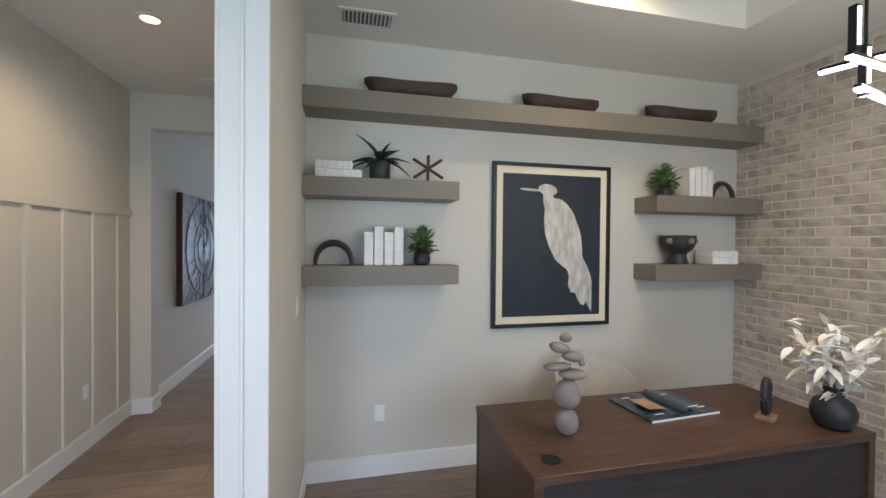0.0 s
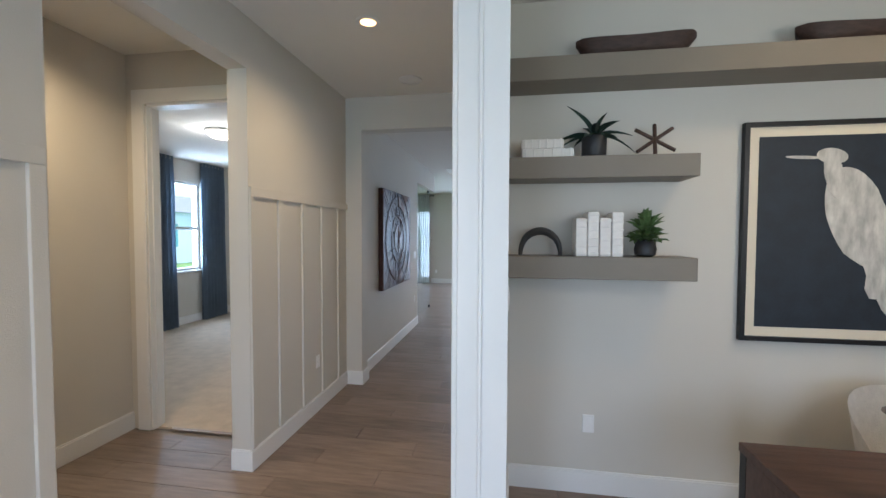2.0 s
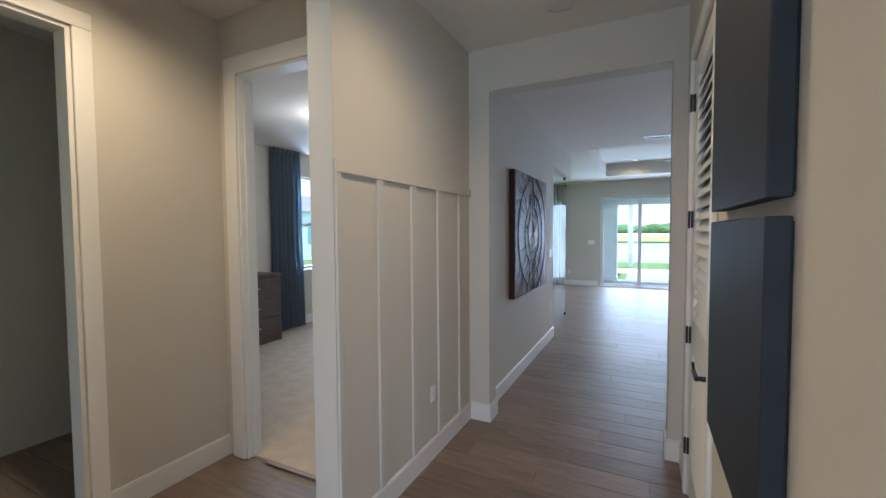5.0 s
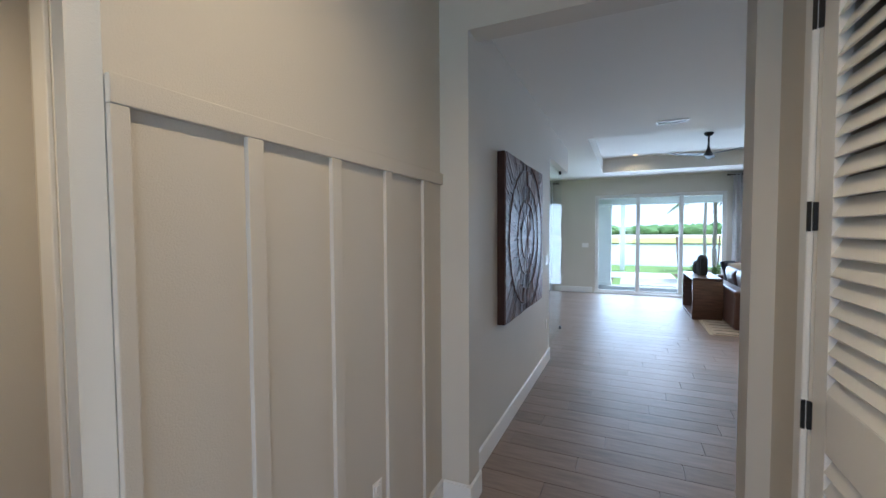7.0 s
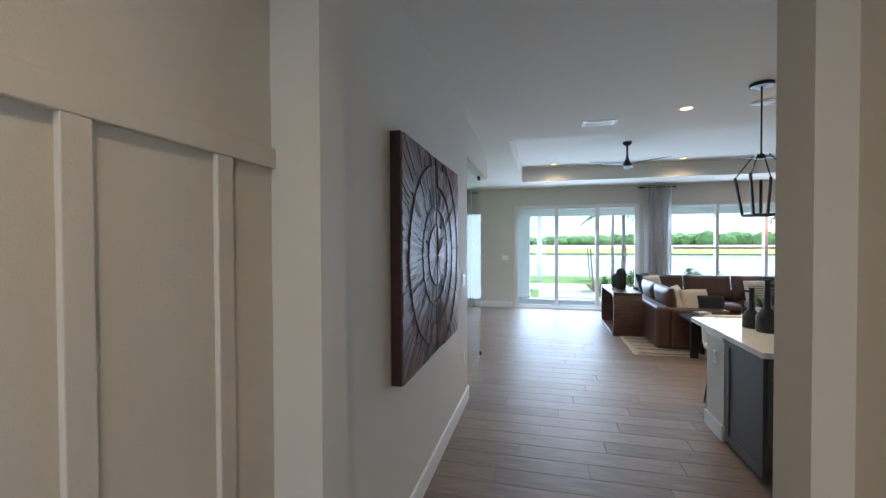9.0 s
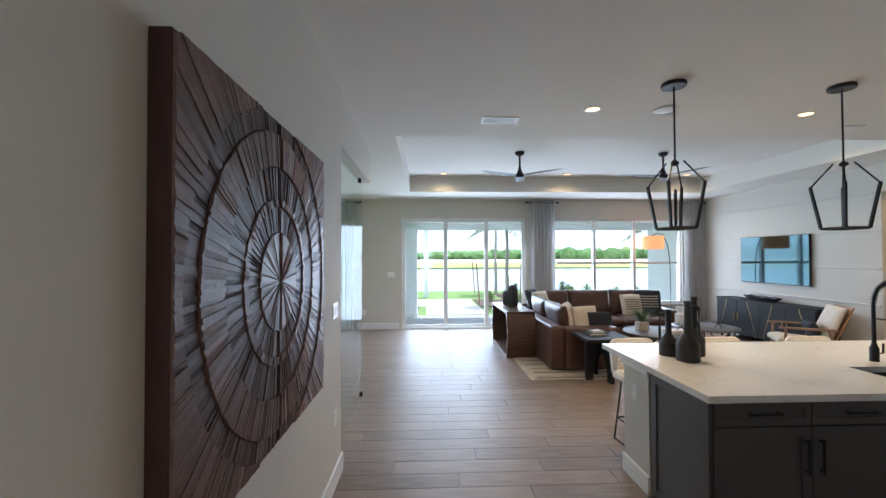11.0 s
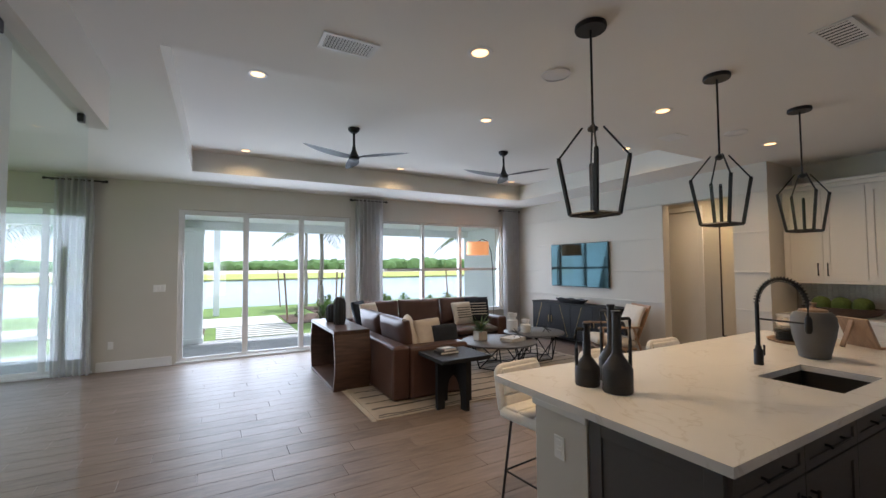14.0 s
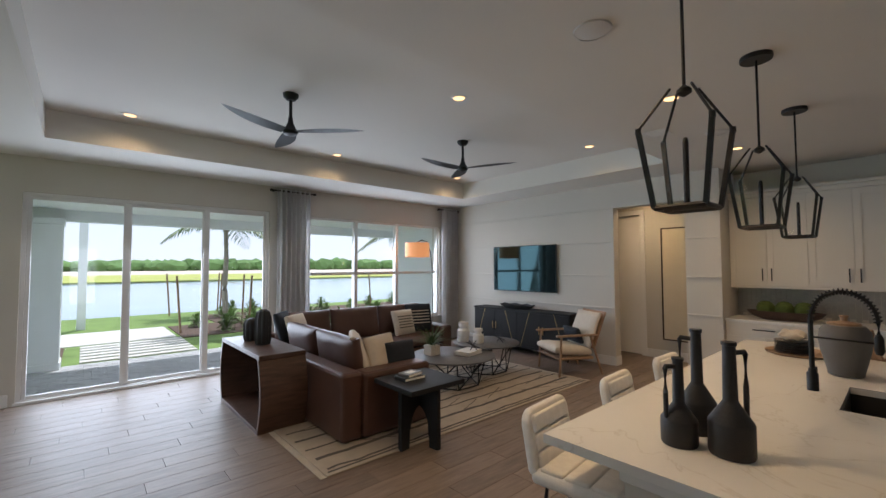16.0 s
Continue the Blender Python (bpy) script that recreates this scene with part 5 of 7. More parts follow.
def pillow(x, y, z, size, tilt, turn, material, label, stripes=None):
    t = thing("throw_pillow", label, "pillow", pose(x, y, z, 0, 0, turn) @ pose(0, 0, size * 0.46, tilt, 0, 0), "throw pillows on the sofa")
    part("cover", cushion_mesh(size, size, 0.15, 0.5, 10), material, t, smooth=True)
    if stripes:
        bms = [moved(bbox(-size * 0.36, -0.008, -0.079, size * 0.36, 0.008, 0.079, 0.002, 1), pose(0, size * k, 0)) for k in (-0.22, -0.11, 0, 0.11, 0.22)]
        part("stripes", merge(*bms), stripes, t, "woven stripes")


pillow(1.44, 11.22, 0.48, 0.50, 68, 62, CREAMF, "cream fabric throw pillow leaning on the sofa arm")
pillow(1.66, 11.12, 0.47, 0.46, 72, 20, CREAMF, "cream fabric throw pillow leaning on the sofa arm")
pillow(1.86, 11.05, 0.46, 0.38, 74, 0, NAVYF, "dark navy throw pillow with a white edge")
pillow(1.40, 12.0, 0.47, 0.46, 72, 88, GREYL, "grey leather throw pillow against the sofa back")
pillow(1.38, 12.6, 0.47, 0.46, 72, 80, GREYL, "grey leather throw pillow against the sofa back")
pillow(1.55, 13.20, 0.53, 0.46, 70, 40, CREAMF, "cream fabric throw pillow in the sofa corner")
pillow(1.42, 13.38, 0.56, 0.46, 72, 50, NAVYF, "dark navy throw pillow in the sofa corner")
pillow(3.45, 13.20, 0.47, 0.44, 72, 5, CREAMF, "cream throw pillow with brown stripes", RUGD)
pillow(3.86, 13.28, 0.49, 0.50, 74, -14, NAVYF, "dark navy throw pillow with pale stripes", CREAMF)


def console():
    """Bowed waterfall console, open towards the room."""
    t = thing("console_table", "dark walnut console with bowed sides and open middle", "console table")
    x0, x1, y0, y1, z1 = 0.48, 0.96, 11.54, 12.94, 0.78

    def bowed(y, side):
        bm = bmesh.new()
        rows = []
        n = 14
        for i in range(n + 1):
            u = i / n
            off = side * 0.085 * math.sin(math.pi * u)
            z = 0.016 + u * (z1 - 0.05)
            rows.append([bm.verts.new((x, y + off + d, z)) for x in (x0, x1) for d in (-0.02, 0.02)])
        for a, b in zip(rows, rows[1:]):
            for q in ((0, 2), (2, 3), (3, 1), (1, 0)):
                bm.faces.new((a[q[0]], a[q[1]], b[q[1]], b[q[0]]))
        bm.faces.new((rows[0][0], rows[0][1], rows[0][3], rows[0][2]))
        bm.faces.new((rows[-1][0], rows[-1][2], rows[-1][3], rows[-1][1]))
        return bm
    child_box("top", t, DESK, x0, y0 - 0.02, z1 - 0.045, x1, y1 + 0.02, z1, bevel=0.006)
    child_box("bottom_shelf", t, DESK, x0, y0, 0.0, x1, y1, 0.045, bevel=0.004)
    part("side_panel", bowed(y0 + 0.02, -1), DESK, t, smooth=True)
    part("side_panel", bowed(y1 - 0.02, 1), DESK, t, smooth=True)
    child_box("back_panel", t, DESKDARK, x1 - 0.03, y0 + 0.03, 0.045, x1 - 0.01, y1 - 0.03, z1 - 0.045)


console()


def cactus(x, y, z, hgt, r):
    t = thing("cactus_ornament", "black ceramic cactus ornament on the console", "ornament", pose(x, y, z), "cactus ornaments")
    bm = lathe([(r * 0.85, 0), (r, hgt * 0.15), (r, hgt * 0.75), (r * 0.8, hgt * 0.92), (r * 0.35, hgt)], 32)
    for v in bm.verts:
        a = math.atan2(v.co.y, v.co.x)
        k = 1 + 0.10 * math.cos(10 * a)
        v.co.x *= k
        v.co.y *= k
    part("body", bm, CERAM, t, smooth=True)


cactus(0.70, 12.52, 0.78, 0.27, 0.085)
cactus(0.72, 12.16, 0.78, 0.40, 0.085)


def end_table():
    t = thing("end_table", "dark wooden end table on cut-out crossed panels", "side table")
    x0, x1, y0, y1, z = 1.27, 1.90, 10.06, 10.66, 0.60
    child_box("tabletop", t, BLACKW, x0, y0, z - 0.045, x1, y1, z, bevel=0.004)
    for turn in (0, 90):
        o = []
        for i in range(13):
            a = math.pi * i / 12
            o.append((0.15 * math.cos(a), 0.36 * math.sin(a) ** 0.7))
        outl = [(-0.25, 0), (-0.25, 0.555), (0.25, 0.555), (0.25, 0)] + o
        part("leg_panel", moved(prism(outl, -0.022, 0.022), pose((x0 + x1) / 2, (y0 + y1) / 2, 0, 0, 0, turn + 8) @ pose(0, 0, 0.0 if turn == 0 else 0.0, 90, 0, 0)), BLACKW, t)


end_table()
for i, (w, d) in enumerate(((0.24, 0.17), (0.19, 0.14))):
    t = thing("book", "small dark hardback book on the end table" if i == 0 else "small pale booklet on a dark book", "book", pose(1.52, 10.42, 0.60 + 0.03 * i, 0, 0, 12 * i))
    part("cover", bbox(-w / 2, -d / 2, 0, w / 2, d / 2, 0.03, 0.003, 1), (CERAM, GREYL)[i], t)
    part("page_block", bbox(-w / 2 + 0.006, -d / 2 - 0.001, 0.005, w / 2 - 0.004, d / 2 + 0.001, 0.025), PAPER, t)
    if i:
        part("cover_label", bbox(-0.05, -0.04, 0.03, 0.05, 0.03, 0.0308), PAPER, t)


def nest_table(x, y, r, z, label):
    t = thing("coffee_table", label, "coffee table", pose(x, y, 0), "nesting coffee tables")
    part("tabletop", lathe([(r - 0.02, z - 0.028), (r, z - 0.02), (r, z - 0.004), (r - 0.006, z)], 48), GREYL, t, "dark grey round top", smooth=True)
    n = 6
    for i in range(n):
        a, b = 2 * math.pi * i / n, 2 * math.pi * (i + 0.9) / n
        p, q = Vector((0.62 * r * math.cos(a), 0.62 * r * math.sin(a), 0.022)), Vector((0.80 * r * math.cos(b), 0.80 * r * math.sin(b), z - 0.03))
        c = Vector((0.62 * r * math.cos(a + 2 * math.pi / n), 0.62 * r * math.sin(a + 2 * math.pi / n), 0.022))
        part("leg", tube([p, q], 0.009, 6), BLACK, t)
        part("leg", tube([c, q], 0.009, 6), BLACK, t)
        part("foot_bar", tube([p, c], 0.009, 6), BLACK, t)


nest_table(3.12, 11.55, 0.60, 0.42, "low round coffee table with black wire geometric base")
nest_table(4.0, 11.72, 0.52, 0.47, "round coffee table with black wire geometric base")


def grass_pot(x, y, z):
    rnd = random.Random(6)
    t = thing("potted_grass", "green grass plant in a square cream pot", "plant", pose(x, y, z))
    part("pot", bbox(-0.085, -0.085, 0, 0.085, 0.085, 0.14, 0.012), CREAMF, t)
    bms = []
    for i in range(110):
        a, lean, ln = rnd.uniform(0, 360), rnd.uniform(10, 60), rnd.uniform(0.2, 0.36)
        bms.append(moved(leaf(ln, 0.012, 0.5, 0.2, 5), pose(0, 0, 0.13, 0, 0, a) @ pose(0.01, 0, 0, 0, -(90 - lean), 0)))
    part("grass_blades", merge(*bms), LEAF, t)


grass_pot(2.88, 11.72, 0.42)


def jug(x, y, z, hgt, r):
    t = thing("ceramic_vase", "white ceramic bottle vase on the coffee table", "vase", pose(x, y, z), "white vases")
    part("body", lathe([(r * 0.9, 0), (r, hgt * 0.08), (r, hgt * 0.58), (r * 0.62, hgt * 0.66), (r * 0.6, hgt * 0.78), (r * 0.82, hgt * 0.82), (r * 0.82, hgt), (r * 0.7, hgt), (r * 0.6, hgt * 0.9)], 28), BOOKW, t, smooth=True)


jug(3.72, 11.95, 0.47, 0.31, 0.095)
jug(3.82, 11.72, 0.47, 0.22, 0.085)
for i in range(2):
    t = thing("book", "pale coffee table book stacked on the round table", "book", pose(3.30, 11.42, 0.42 + 0.028 * i, 0, 0, 10 + 5 * i))
    part("cover", bbox(-0.17, -0.12, 0, 0.17, 0.12, 0.027, 0.003, 1), BOOKW, t)
    part("page_block", bbox(-0.165, -0.122, 0.004, 0.172, 0.122, 0.023), PAPER, t)
for px, py, pz in ((3.36, 11.38, 0.476), (4.12, 11.55, 0.47)):
    t = thing("metal_jack_ornament", "small black metal jack ornament on the table", "ornament", pose(px, py, pz))
    for d in ((0.09, 0.03, 0.05), (-0.09, 0.04, 0.045), (0.0, 0.08, 0.06)):
        v = Vector(d)
        part("rod", tube([Vector((0, 0, 0.062)) - v, Vector((0, 0, 0.062)) + v], 0.006, 6), BLACK, t)


def armchair():
    t = thing("armchair", "ash-framed armchair with cream seat and tan back", "armchair", pose(4.92, 10.86, 0.014, 0, 0, 62))
    # local: front is +y
    for s_ in (-1, 1):
        part("front_leg", tube([(s_ * 0.33, 0.30, 0.0), (s_ * 0.33, 0.26, 0.58)], 0.018, 8), ASH, t)
        part("back_leg", tube([(s_ * 0.33, -0.42, 0.0), (s_ * 0.33, -0.22, 0.60)], 0.018, 8), ASH, t)
        part("armrest", bbox(s_ * 0.33 - 0.03, -0.34, 0.585, s_ * 0.33 + 0.03, 0.34, 0.615, 0.008), ASH, t)
    part("seat", moved(cushion_mesh(0.60, 0.62, 0.17), pose(0, 0.04, 0.36, 6, 0, 0)), CREAMF, t, "cream seat cushion", smooth=True)
    part("backrest", moved(cushion_mesh(0.60, 0.56, 0.12), pose(0, -0.33, 0.66, 112, 0, 0)), CREAMF, t, "cream back cushion", smooth=True)
    part("back_shell", moved(bbox(-0.31, -0.30, -0.012, 0.31, 0.30, 0.012, 0.008), pose(0, -0.41, 0.66, 112, 0, 0)), TAN, t, "tan leather back")
    part("seat_frame", bbox(-0.33, -0.28, 0.24, 0.33, 0.30, 0.275, 0.006), ASH, t)


armchair()
t = thing("lumbar_pillow", "small black lumbar pillow on the armchair", "pillow", pose(4.92, 10.86, 0.47, 0, 0, 62) @ pose(0, -0.13, 0.11, 70, 0, 0))
part("cover", cushion_mesh(0.42, 0.24, 0.13, 0.5, 8), NAVYF, t, smooth=True)


def arc_lamp():
    t = thing("arc_floor_lamp", "black arc floor lamp with an orange drum shade", "floor lamp", pose(4.78, 13.98, 0))
    part("base", lathe([(0.15, 0), (0.16, 0.01), (0.15, 0.03), (0.03, 0.04)], 28), BLACK, t, smooth=True)
    pts = [(0, 0, 0.03), (0, 0, 1.0), (-0.01, 0, 1.6), (-0.06, -0.01, 1.95), (-0.18, -0.03, 2.18), (-0.33, -0.05, 2.22), (-0.46, -0.06, 2.16)]
    part("stem", tube(pts, 0.010, 8), BLACK, t, smooth=True)
    part("shade", moved(lathe([(0.25, 0), (0.25, 0.29)], 36, cap=False), pose(-0.46, -0.06, 1.86)), SHADEO, t, "lit orange drum shade", smooth=True)


arc_lamp()


def fan(x, y, turn):
    t = thing("ceiling_fan", "black three-blade ceiling fan with swept blades", "ceiling fan", pose(x, y, 0, 0, 0, turn), "ceiling fans")
    part("canopy", lathe([(0.04, 3.30), (0.07, 3.33), (0.075, TRAY)], 24), BLACK, t, smooth=True)
    part("downrod", lathe([(0.016, 3.08), (0.016, 3.31)], 10), BLACK, t)
    part("motor_housing", lathe([(0.02, 2.945), (0.06, 2.96), (0.075, 2.99), (0.045, 3.03), (0.026, 3.08), (0.02, 3.13)], 28), BLACK, t, smooth=True)
    for i in range(3):
        bm = bmesh.new()
        n = 14
        rows = []
        for k in range(n + 1):
            u = k / n
            r = 0.06 + 0.66 * u
            w = 0.045 * (1 - u) ** 0.8 + 0.038 * math.sin(math.pi * u) ** 0.8 + 0.012 * (1 - u ** 6)
            sweep = 0.10 * u * u
            z = 2.985 + 0.012 * u + 0.012 * u * u
            rows.append([bm.verts.new((r, sweep - w, z - 0.006 * (1 - u))), bm.verts.new((r, sweep + w, z + 0.012 * (1 - u)))])
        for a, b in zip(rows, rows[1:]):
            bm.faces.new((a[0], b[0], b[1], a[1]))
        bmesh.ops.solidify(bm, geom=bm.faces[:], thickness=0.008)
        part("blade", moved(bm, pose(0, 0, 0, 0, 0, 120 * i)), BLACK, t, smooth=True)


fan(0.64, 11.19, 74)
fan(2.97, 11.17, 52)

# side hall door, picture
t = thing("door_2", "white panelled door of the side hall", "door", kind="structure")
child_box("leaf", t, TRIM, 7.05, 10.56, 0.01, 7.09, 11.39, 2.61, bevel=0.003)
t = thing("wall_picture", "tall thin-framed pale picture in the side hall", "picture")
child_box("canvas", t, MATTE, 6.985, 9.45, 0.36, 6.998, 10.155, 2.32)
for a in ((9.43, 0.34, 9.45, 2.34), (10.155, 0.34, 10.175, 2.34), (9.45, 0.34, 10.155, 0.36), (9.45, 2.32, 10.155, 2.34)):
    child_box("frame_side", t, BOWLW, 6.97, a[0], a[1], 7.0, a[2], a[3])
downlight(6.45, 10.3, H2, 62)


# ---------------- kitchen ----------------
IX0, IX1, IY0, IY1 = 0.705, 4.15, 6.97, 8.34
KX0, KX1, KY0, KY1 = 2.08, 2.68, 7.10, 7.50
bm = merge(bbox(IX0, IY0, 0.885, KX0, IY1, 0.925), bbox(KX1, IY0, 0.885, IX1, IY1, 0.925), bbox(KX0, IY0, 0.885, KX1, KY0, 0.925), bbox(KX0, KY1, 0.885, KX1, IY1, 0.925))
bmesh.ops.remove_doubles(bm, verts=bm.verts, dist=0.0005)
t = thing("island_countertop", "white veined quartz island countertop", "countertop")
part("slab", bm, QUARTZ, t)
t = thing("kitchen_sink", "dark composite undermount sink in the island", "sink")
part("basin", merge(bbox(KX0 - 0.01, KY0 - 0.01, 0.68, KX0, KY1 + 0.01, 0.884), bbox(KX1, KY0 - 0.01, 0.68, KX1 + 0.01, KY1 + 0.01, 0.884), bbox(KX0, KY0 - 0.01, 0.68, KX1, KY0, 0.884), bbox(KX0, KY1, 0.68, KX1, KY1 + 0.01, 0.884), bbox(KX0 - 0.01, KY0 - 0.01, 0.67, KX1 + 0.01, KY1 + 0.01, 0.68)), SINK, t)
part("drain", moved(lathe([(0.045, 0), (0.04, 0.004), (0.01, 0.002)], 20), pose(2.38, 7.3, 0.68)), CHROME, t)


def bar_pull(a, b, parent, off):
    """A black bar pull from a to b, standing off by the vector off."""
    a, b, off = Vector(a), Vector(b), Vector(off)
    d = (b - a).normalized() * 0.012
    part("handle", merge(tube([a + off, b + off], 0.007, 8), tube([a + d, a + d + off], 0.006, 6), tube([b - d, b - d + off], 0.006, 6)), BLACK, parent, "black bar pull")


def shaker(name, parent, material, axis, face, a, b, z0, z1, s_=-1, w=0.055):
    """A framed door or drawer front on the plane axis = face."""
    def bx(a0, a1, c0, c1, d0, d1):
        if axis == "y":
            return bbox(a0, min(face + s_ * d0, face + s_ * d1), c0, a1, max(face + s_ * d0, face + s_ * d1), c1)
        return bbox(min(face + s_ * d0, face + s_ * d1), a0, c0, max(face + s_ * d0, face + s_ * d1), a1, c1)
    w = min(w, (z1 - z0) * 0.3)
    bm = merge(bx(a, a + w, z0, z1, 0, 0.02), bx(b - w, b, z0, z1, 0, 0.02), bx(a + w, b - w, z0, z0 + w, 0, 0.02), bx(a + w, b - w, z1 - w, z1, 0, 0.02), bx(a + w, b - w, z0 + w, z1 - w, 0, 0.011))
    return part(name, bm, material, parent)


FY = 7.02


def island_unit(x0, x1, doors, drawers=True):
    t = thing("island_cabinet", "charcoal painted island cabinet with black pulls", "cabinet", group="island cabinets")
    child_box("body", t, CAB, x0, FY, 0.10, x1, 7.62, 0.70 if x0 < 2.0 < x1 or 2.0 < x0 < 2.6 else 0.884)
    child_box("toe_kick", t, CAB, x0, FY + 0.07, 0.0, x1, 7.62, 0.10)
    n = doors
    for i in range(n):
        a, b = x0 + (x1 - x0) * i / n + 0.003, x0 + (x1 - x0) * (i + 1) / n - 0.003
        d = shaker("drawer_front", t, CAB, "y", FY, a, b, 0.745, 0.875)
        bar_pull(((a + b) / 2 - 0.095, FY - 0.02, 0.815), ((a + b) / 2 + 0.095, FY - 0.02, 0.815), d, (0, -0.028, 0))
        d = shaker("door", t, CAB, "y", FY, a, b, 0.115, 0.735)
        xh = b - 0.04 if i % 2 == 0 else a + 0.04
        bar_pull((xh, FY - 0.02, 0.48), (xh, FY - 0.02, 0.67), d, (0, -0.028, 0))


island_unit(0.755, 1.89, 2)
island_unit(1.89, 2.95, 2)
island_unit(2.95, 4.10, 2)
t = thing("island_end_panel", "charcoal painted shaker end panel of the island", "cabinet panel")
child_box("inset_panel", t, CAB, 0.744, 7.09, 0.09, 0.755, 7.55, 0.814)
for y in (7.02, 7.55):
    child_box("stile", t, CAB, 0.735, y, 0.02, 0.755, y + 0.07, 0.884, bevel=0.002)
for z in (0.02, 0.814):
    child_box("rail", t, CAB, 0.735, 7.09, z, 0.755, 7.55, z + 0.07, bevel=0.002)
t = thing("island_knee_wall", "greige painted knee wall under the island overhang", "knee wall")
child_box("wall_body", t, WALL, 0.73, 7.63, 0.0, 4.10, 7.99, 0.884)
child_box("cap_moulding", t, TRIM, 0.715, 7.622, 0.845, 4.11, 8.005, 0.8845, bevel=0.006)
child_box("base_moulding", t, TRIM, 0.714, 7.622, 0.0, 4.11, 8.006, 0.135, bevel=0.004)
wall_plate("wall_outlet", pose(0.73, 7.81, 0.67, 0, 0, -90), "white duplex outlet on the island knee wall")


def pad(w, hgt, th, rad, n=7):
    """A padded panel in the x-z plane with rounded corners and softened rims."""
    o = []
    for cx, cz, q in ((w / 2 - rad, hgt - rad, 0), (-w / 2 + rad, hgt - rad, 90), (-w / 2 + rad * 0.4, rad * 0.4, 180), (w / 2 - rad * 0.4, rad * 0.4, 270)):
        k = rad if q < 180 else rad * 0.4
        o += [(cx + k * math.cos(radians(q + 90 * i / n)), cz + k * math.sin(radians(q + 90 * i / n))) for i in range(n + 1)]
    bm = prism(o, -th / 2, th / 2)
    rim = [e for e in bm.edges if abs(e.verts[0].co.z - e.verts[1].co.z) < 1e-6]
    bmesh.ops.bevel(bm, geom=rim, offset=th * 0.38, segments=3, affect="EDGES", profile=0.5)
    return moved(bm, pose(0, 0, 0, 90, 0, 0))


def bar_stool(x, y, turn):
    t = thing("bar_stool", "white channel-stitched counter stool with low back and thin black legs", "bar stool", pose(x, y, 0, 0, 0, turn), "counter stools at the island")
    lean = pose(0, 0.20, 0.60, -10, 0, 0)
    part("backrest", moved(pad(0.45, 0.32, 0.05, 0.075), lean), BOUCLE, t, smooth=True)
    for k in range(3):
        part("back_channel", moved(pad(0.37, 0.088, 0.03, 0.02, 3), lean @ pose(0, -0.026, 0.018 + 0.092 * k)), BOUCLE, t, smooth=True)
    part("seat", moved(pad(0.45, 0.44, 0.075, 0.05), pose(0, 0.21, 0.60, 90, 0, 0)), BOUCLE, t, smooth=True)
    for k in range(3):
        part("seat_channel", moved(pad(0.42, 0.125, 0.03, 0.02, 3), pose(0, 0.165 - 0.13 * k, 0.638, 90, 0, 0)), BOUCLE, t, smooth=True)
    for sx, sy in ((-1, -1), (1, -1), (1, 1), (-1, 1)):
        part("leg", tube([(sx * 0.16, sy * 0.15, 0.57), (sx * 0.21, sy * 0.20, 0.0)], 0.009, 8), BLACK, t)
    q = 0.19
    part("footrest", tube([(-q, -q, 0.2), (q, -q, 0.2), (q, q, 0.2), (-q, q, 0.2)], 0.008, 6, True), BLACK, t)
    for k in (-0.21, 0.21):
        part("foot_bar", tube([(k, -0.2, 0.010), (k, 0.2, 0.010)], 0.009, 6), BLACK, t)
    return t


st = bar_stool(1.13, 8.36, 6)
copy_thing(st, pose(1.98, 8.37, 0, 0, 0, 3))
copy_thing(st, pose(2.86, 8.37, 0, 0, 0, -2))


def handle_bottle(x, y, hgt, r, turn):
    t = thing("handled_bottle", "matte black bottle vase with a loop handle", "vase", pose(x, y, 0.925, 0, 0, turn), "black bottle vases on the island")
    part("body", lathe([(r * 0.95, 0), (r, 0.008), (r, hgt * 0.285), (r * 0.97, hgt * 0.30), (r * 0.40, hgt * 0.455), (r * 0.33, hgt * 0.475), (r * 0.285, hgt * 0.965), (r * 0.34, hgt * 0.97), (r * 0.34, hgt), (r * 0.2, hgt)], 30), CERAM, t, smooth=True)
    part("handle", tube([(r * 0.28, 0, hgt * 0.90), (r * 0.84, 0, hgt * 0.905), (r * 0.88, 0, hgt * 0.885), (r * 0.88, 0, hgt * 0.6), (r * 0.86, 0, hgt * 0.315)], 0.010, 8), CERAM, t, smooth=True)


handle_bottle(1.045, 7.90, 0.355, 0.070, 150)
handle_bottle(1.245, 7.89, 0.455, 0.074, 100)
handle_bottle(1.085, 7.725, 0.44, 0.080, -35)


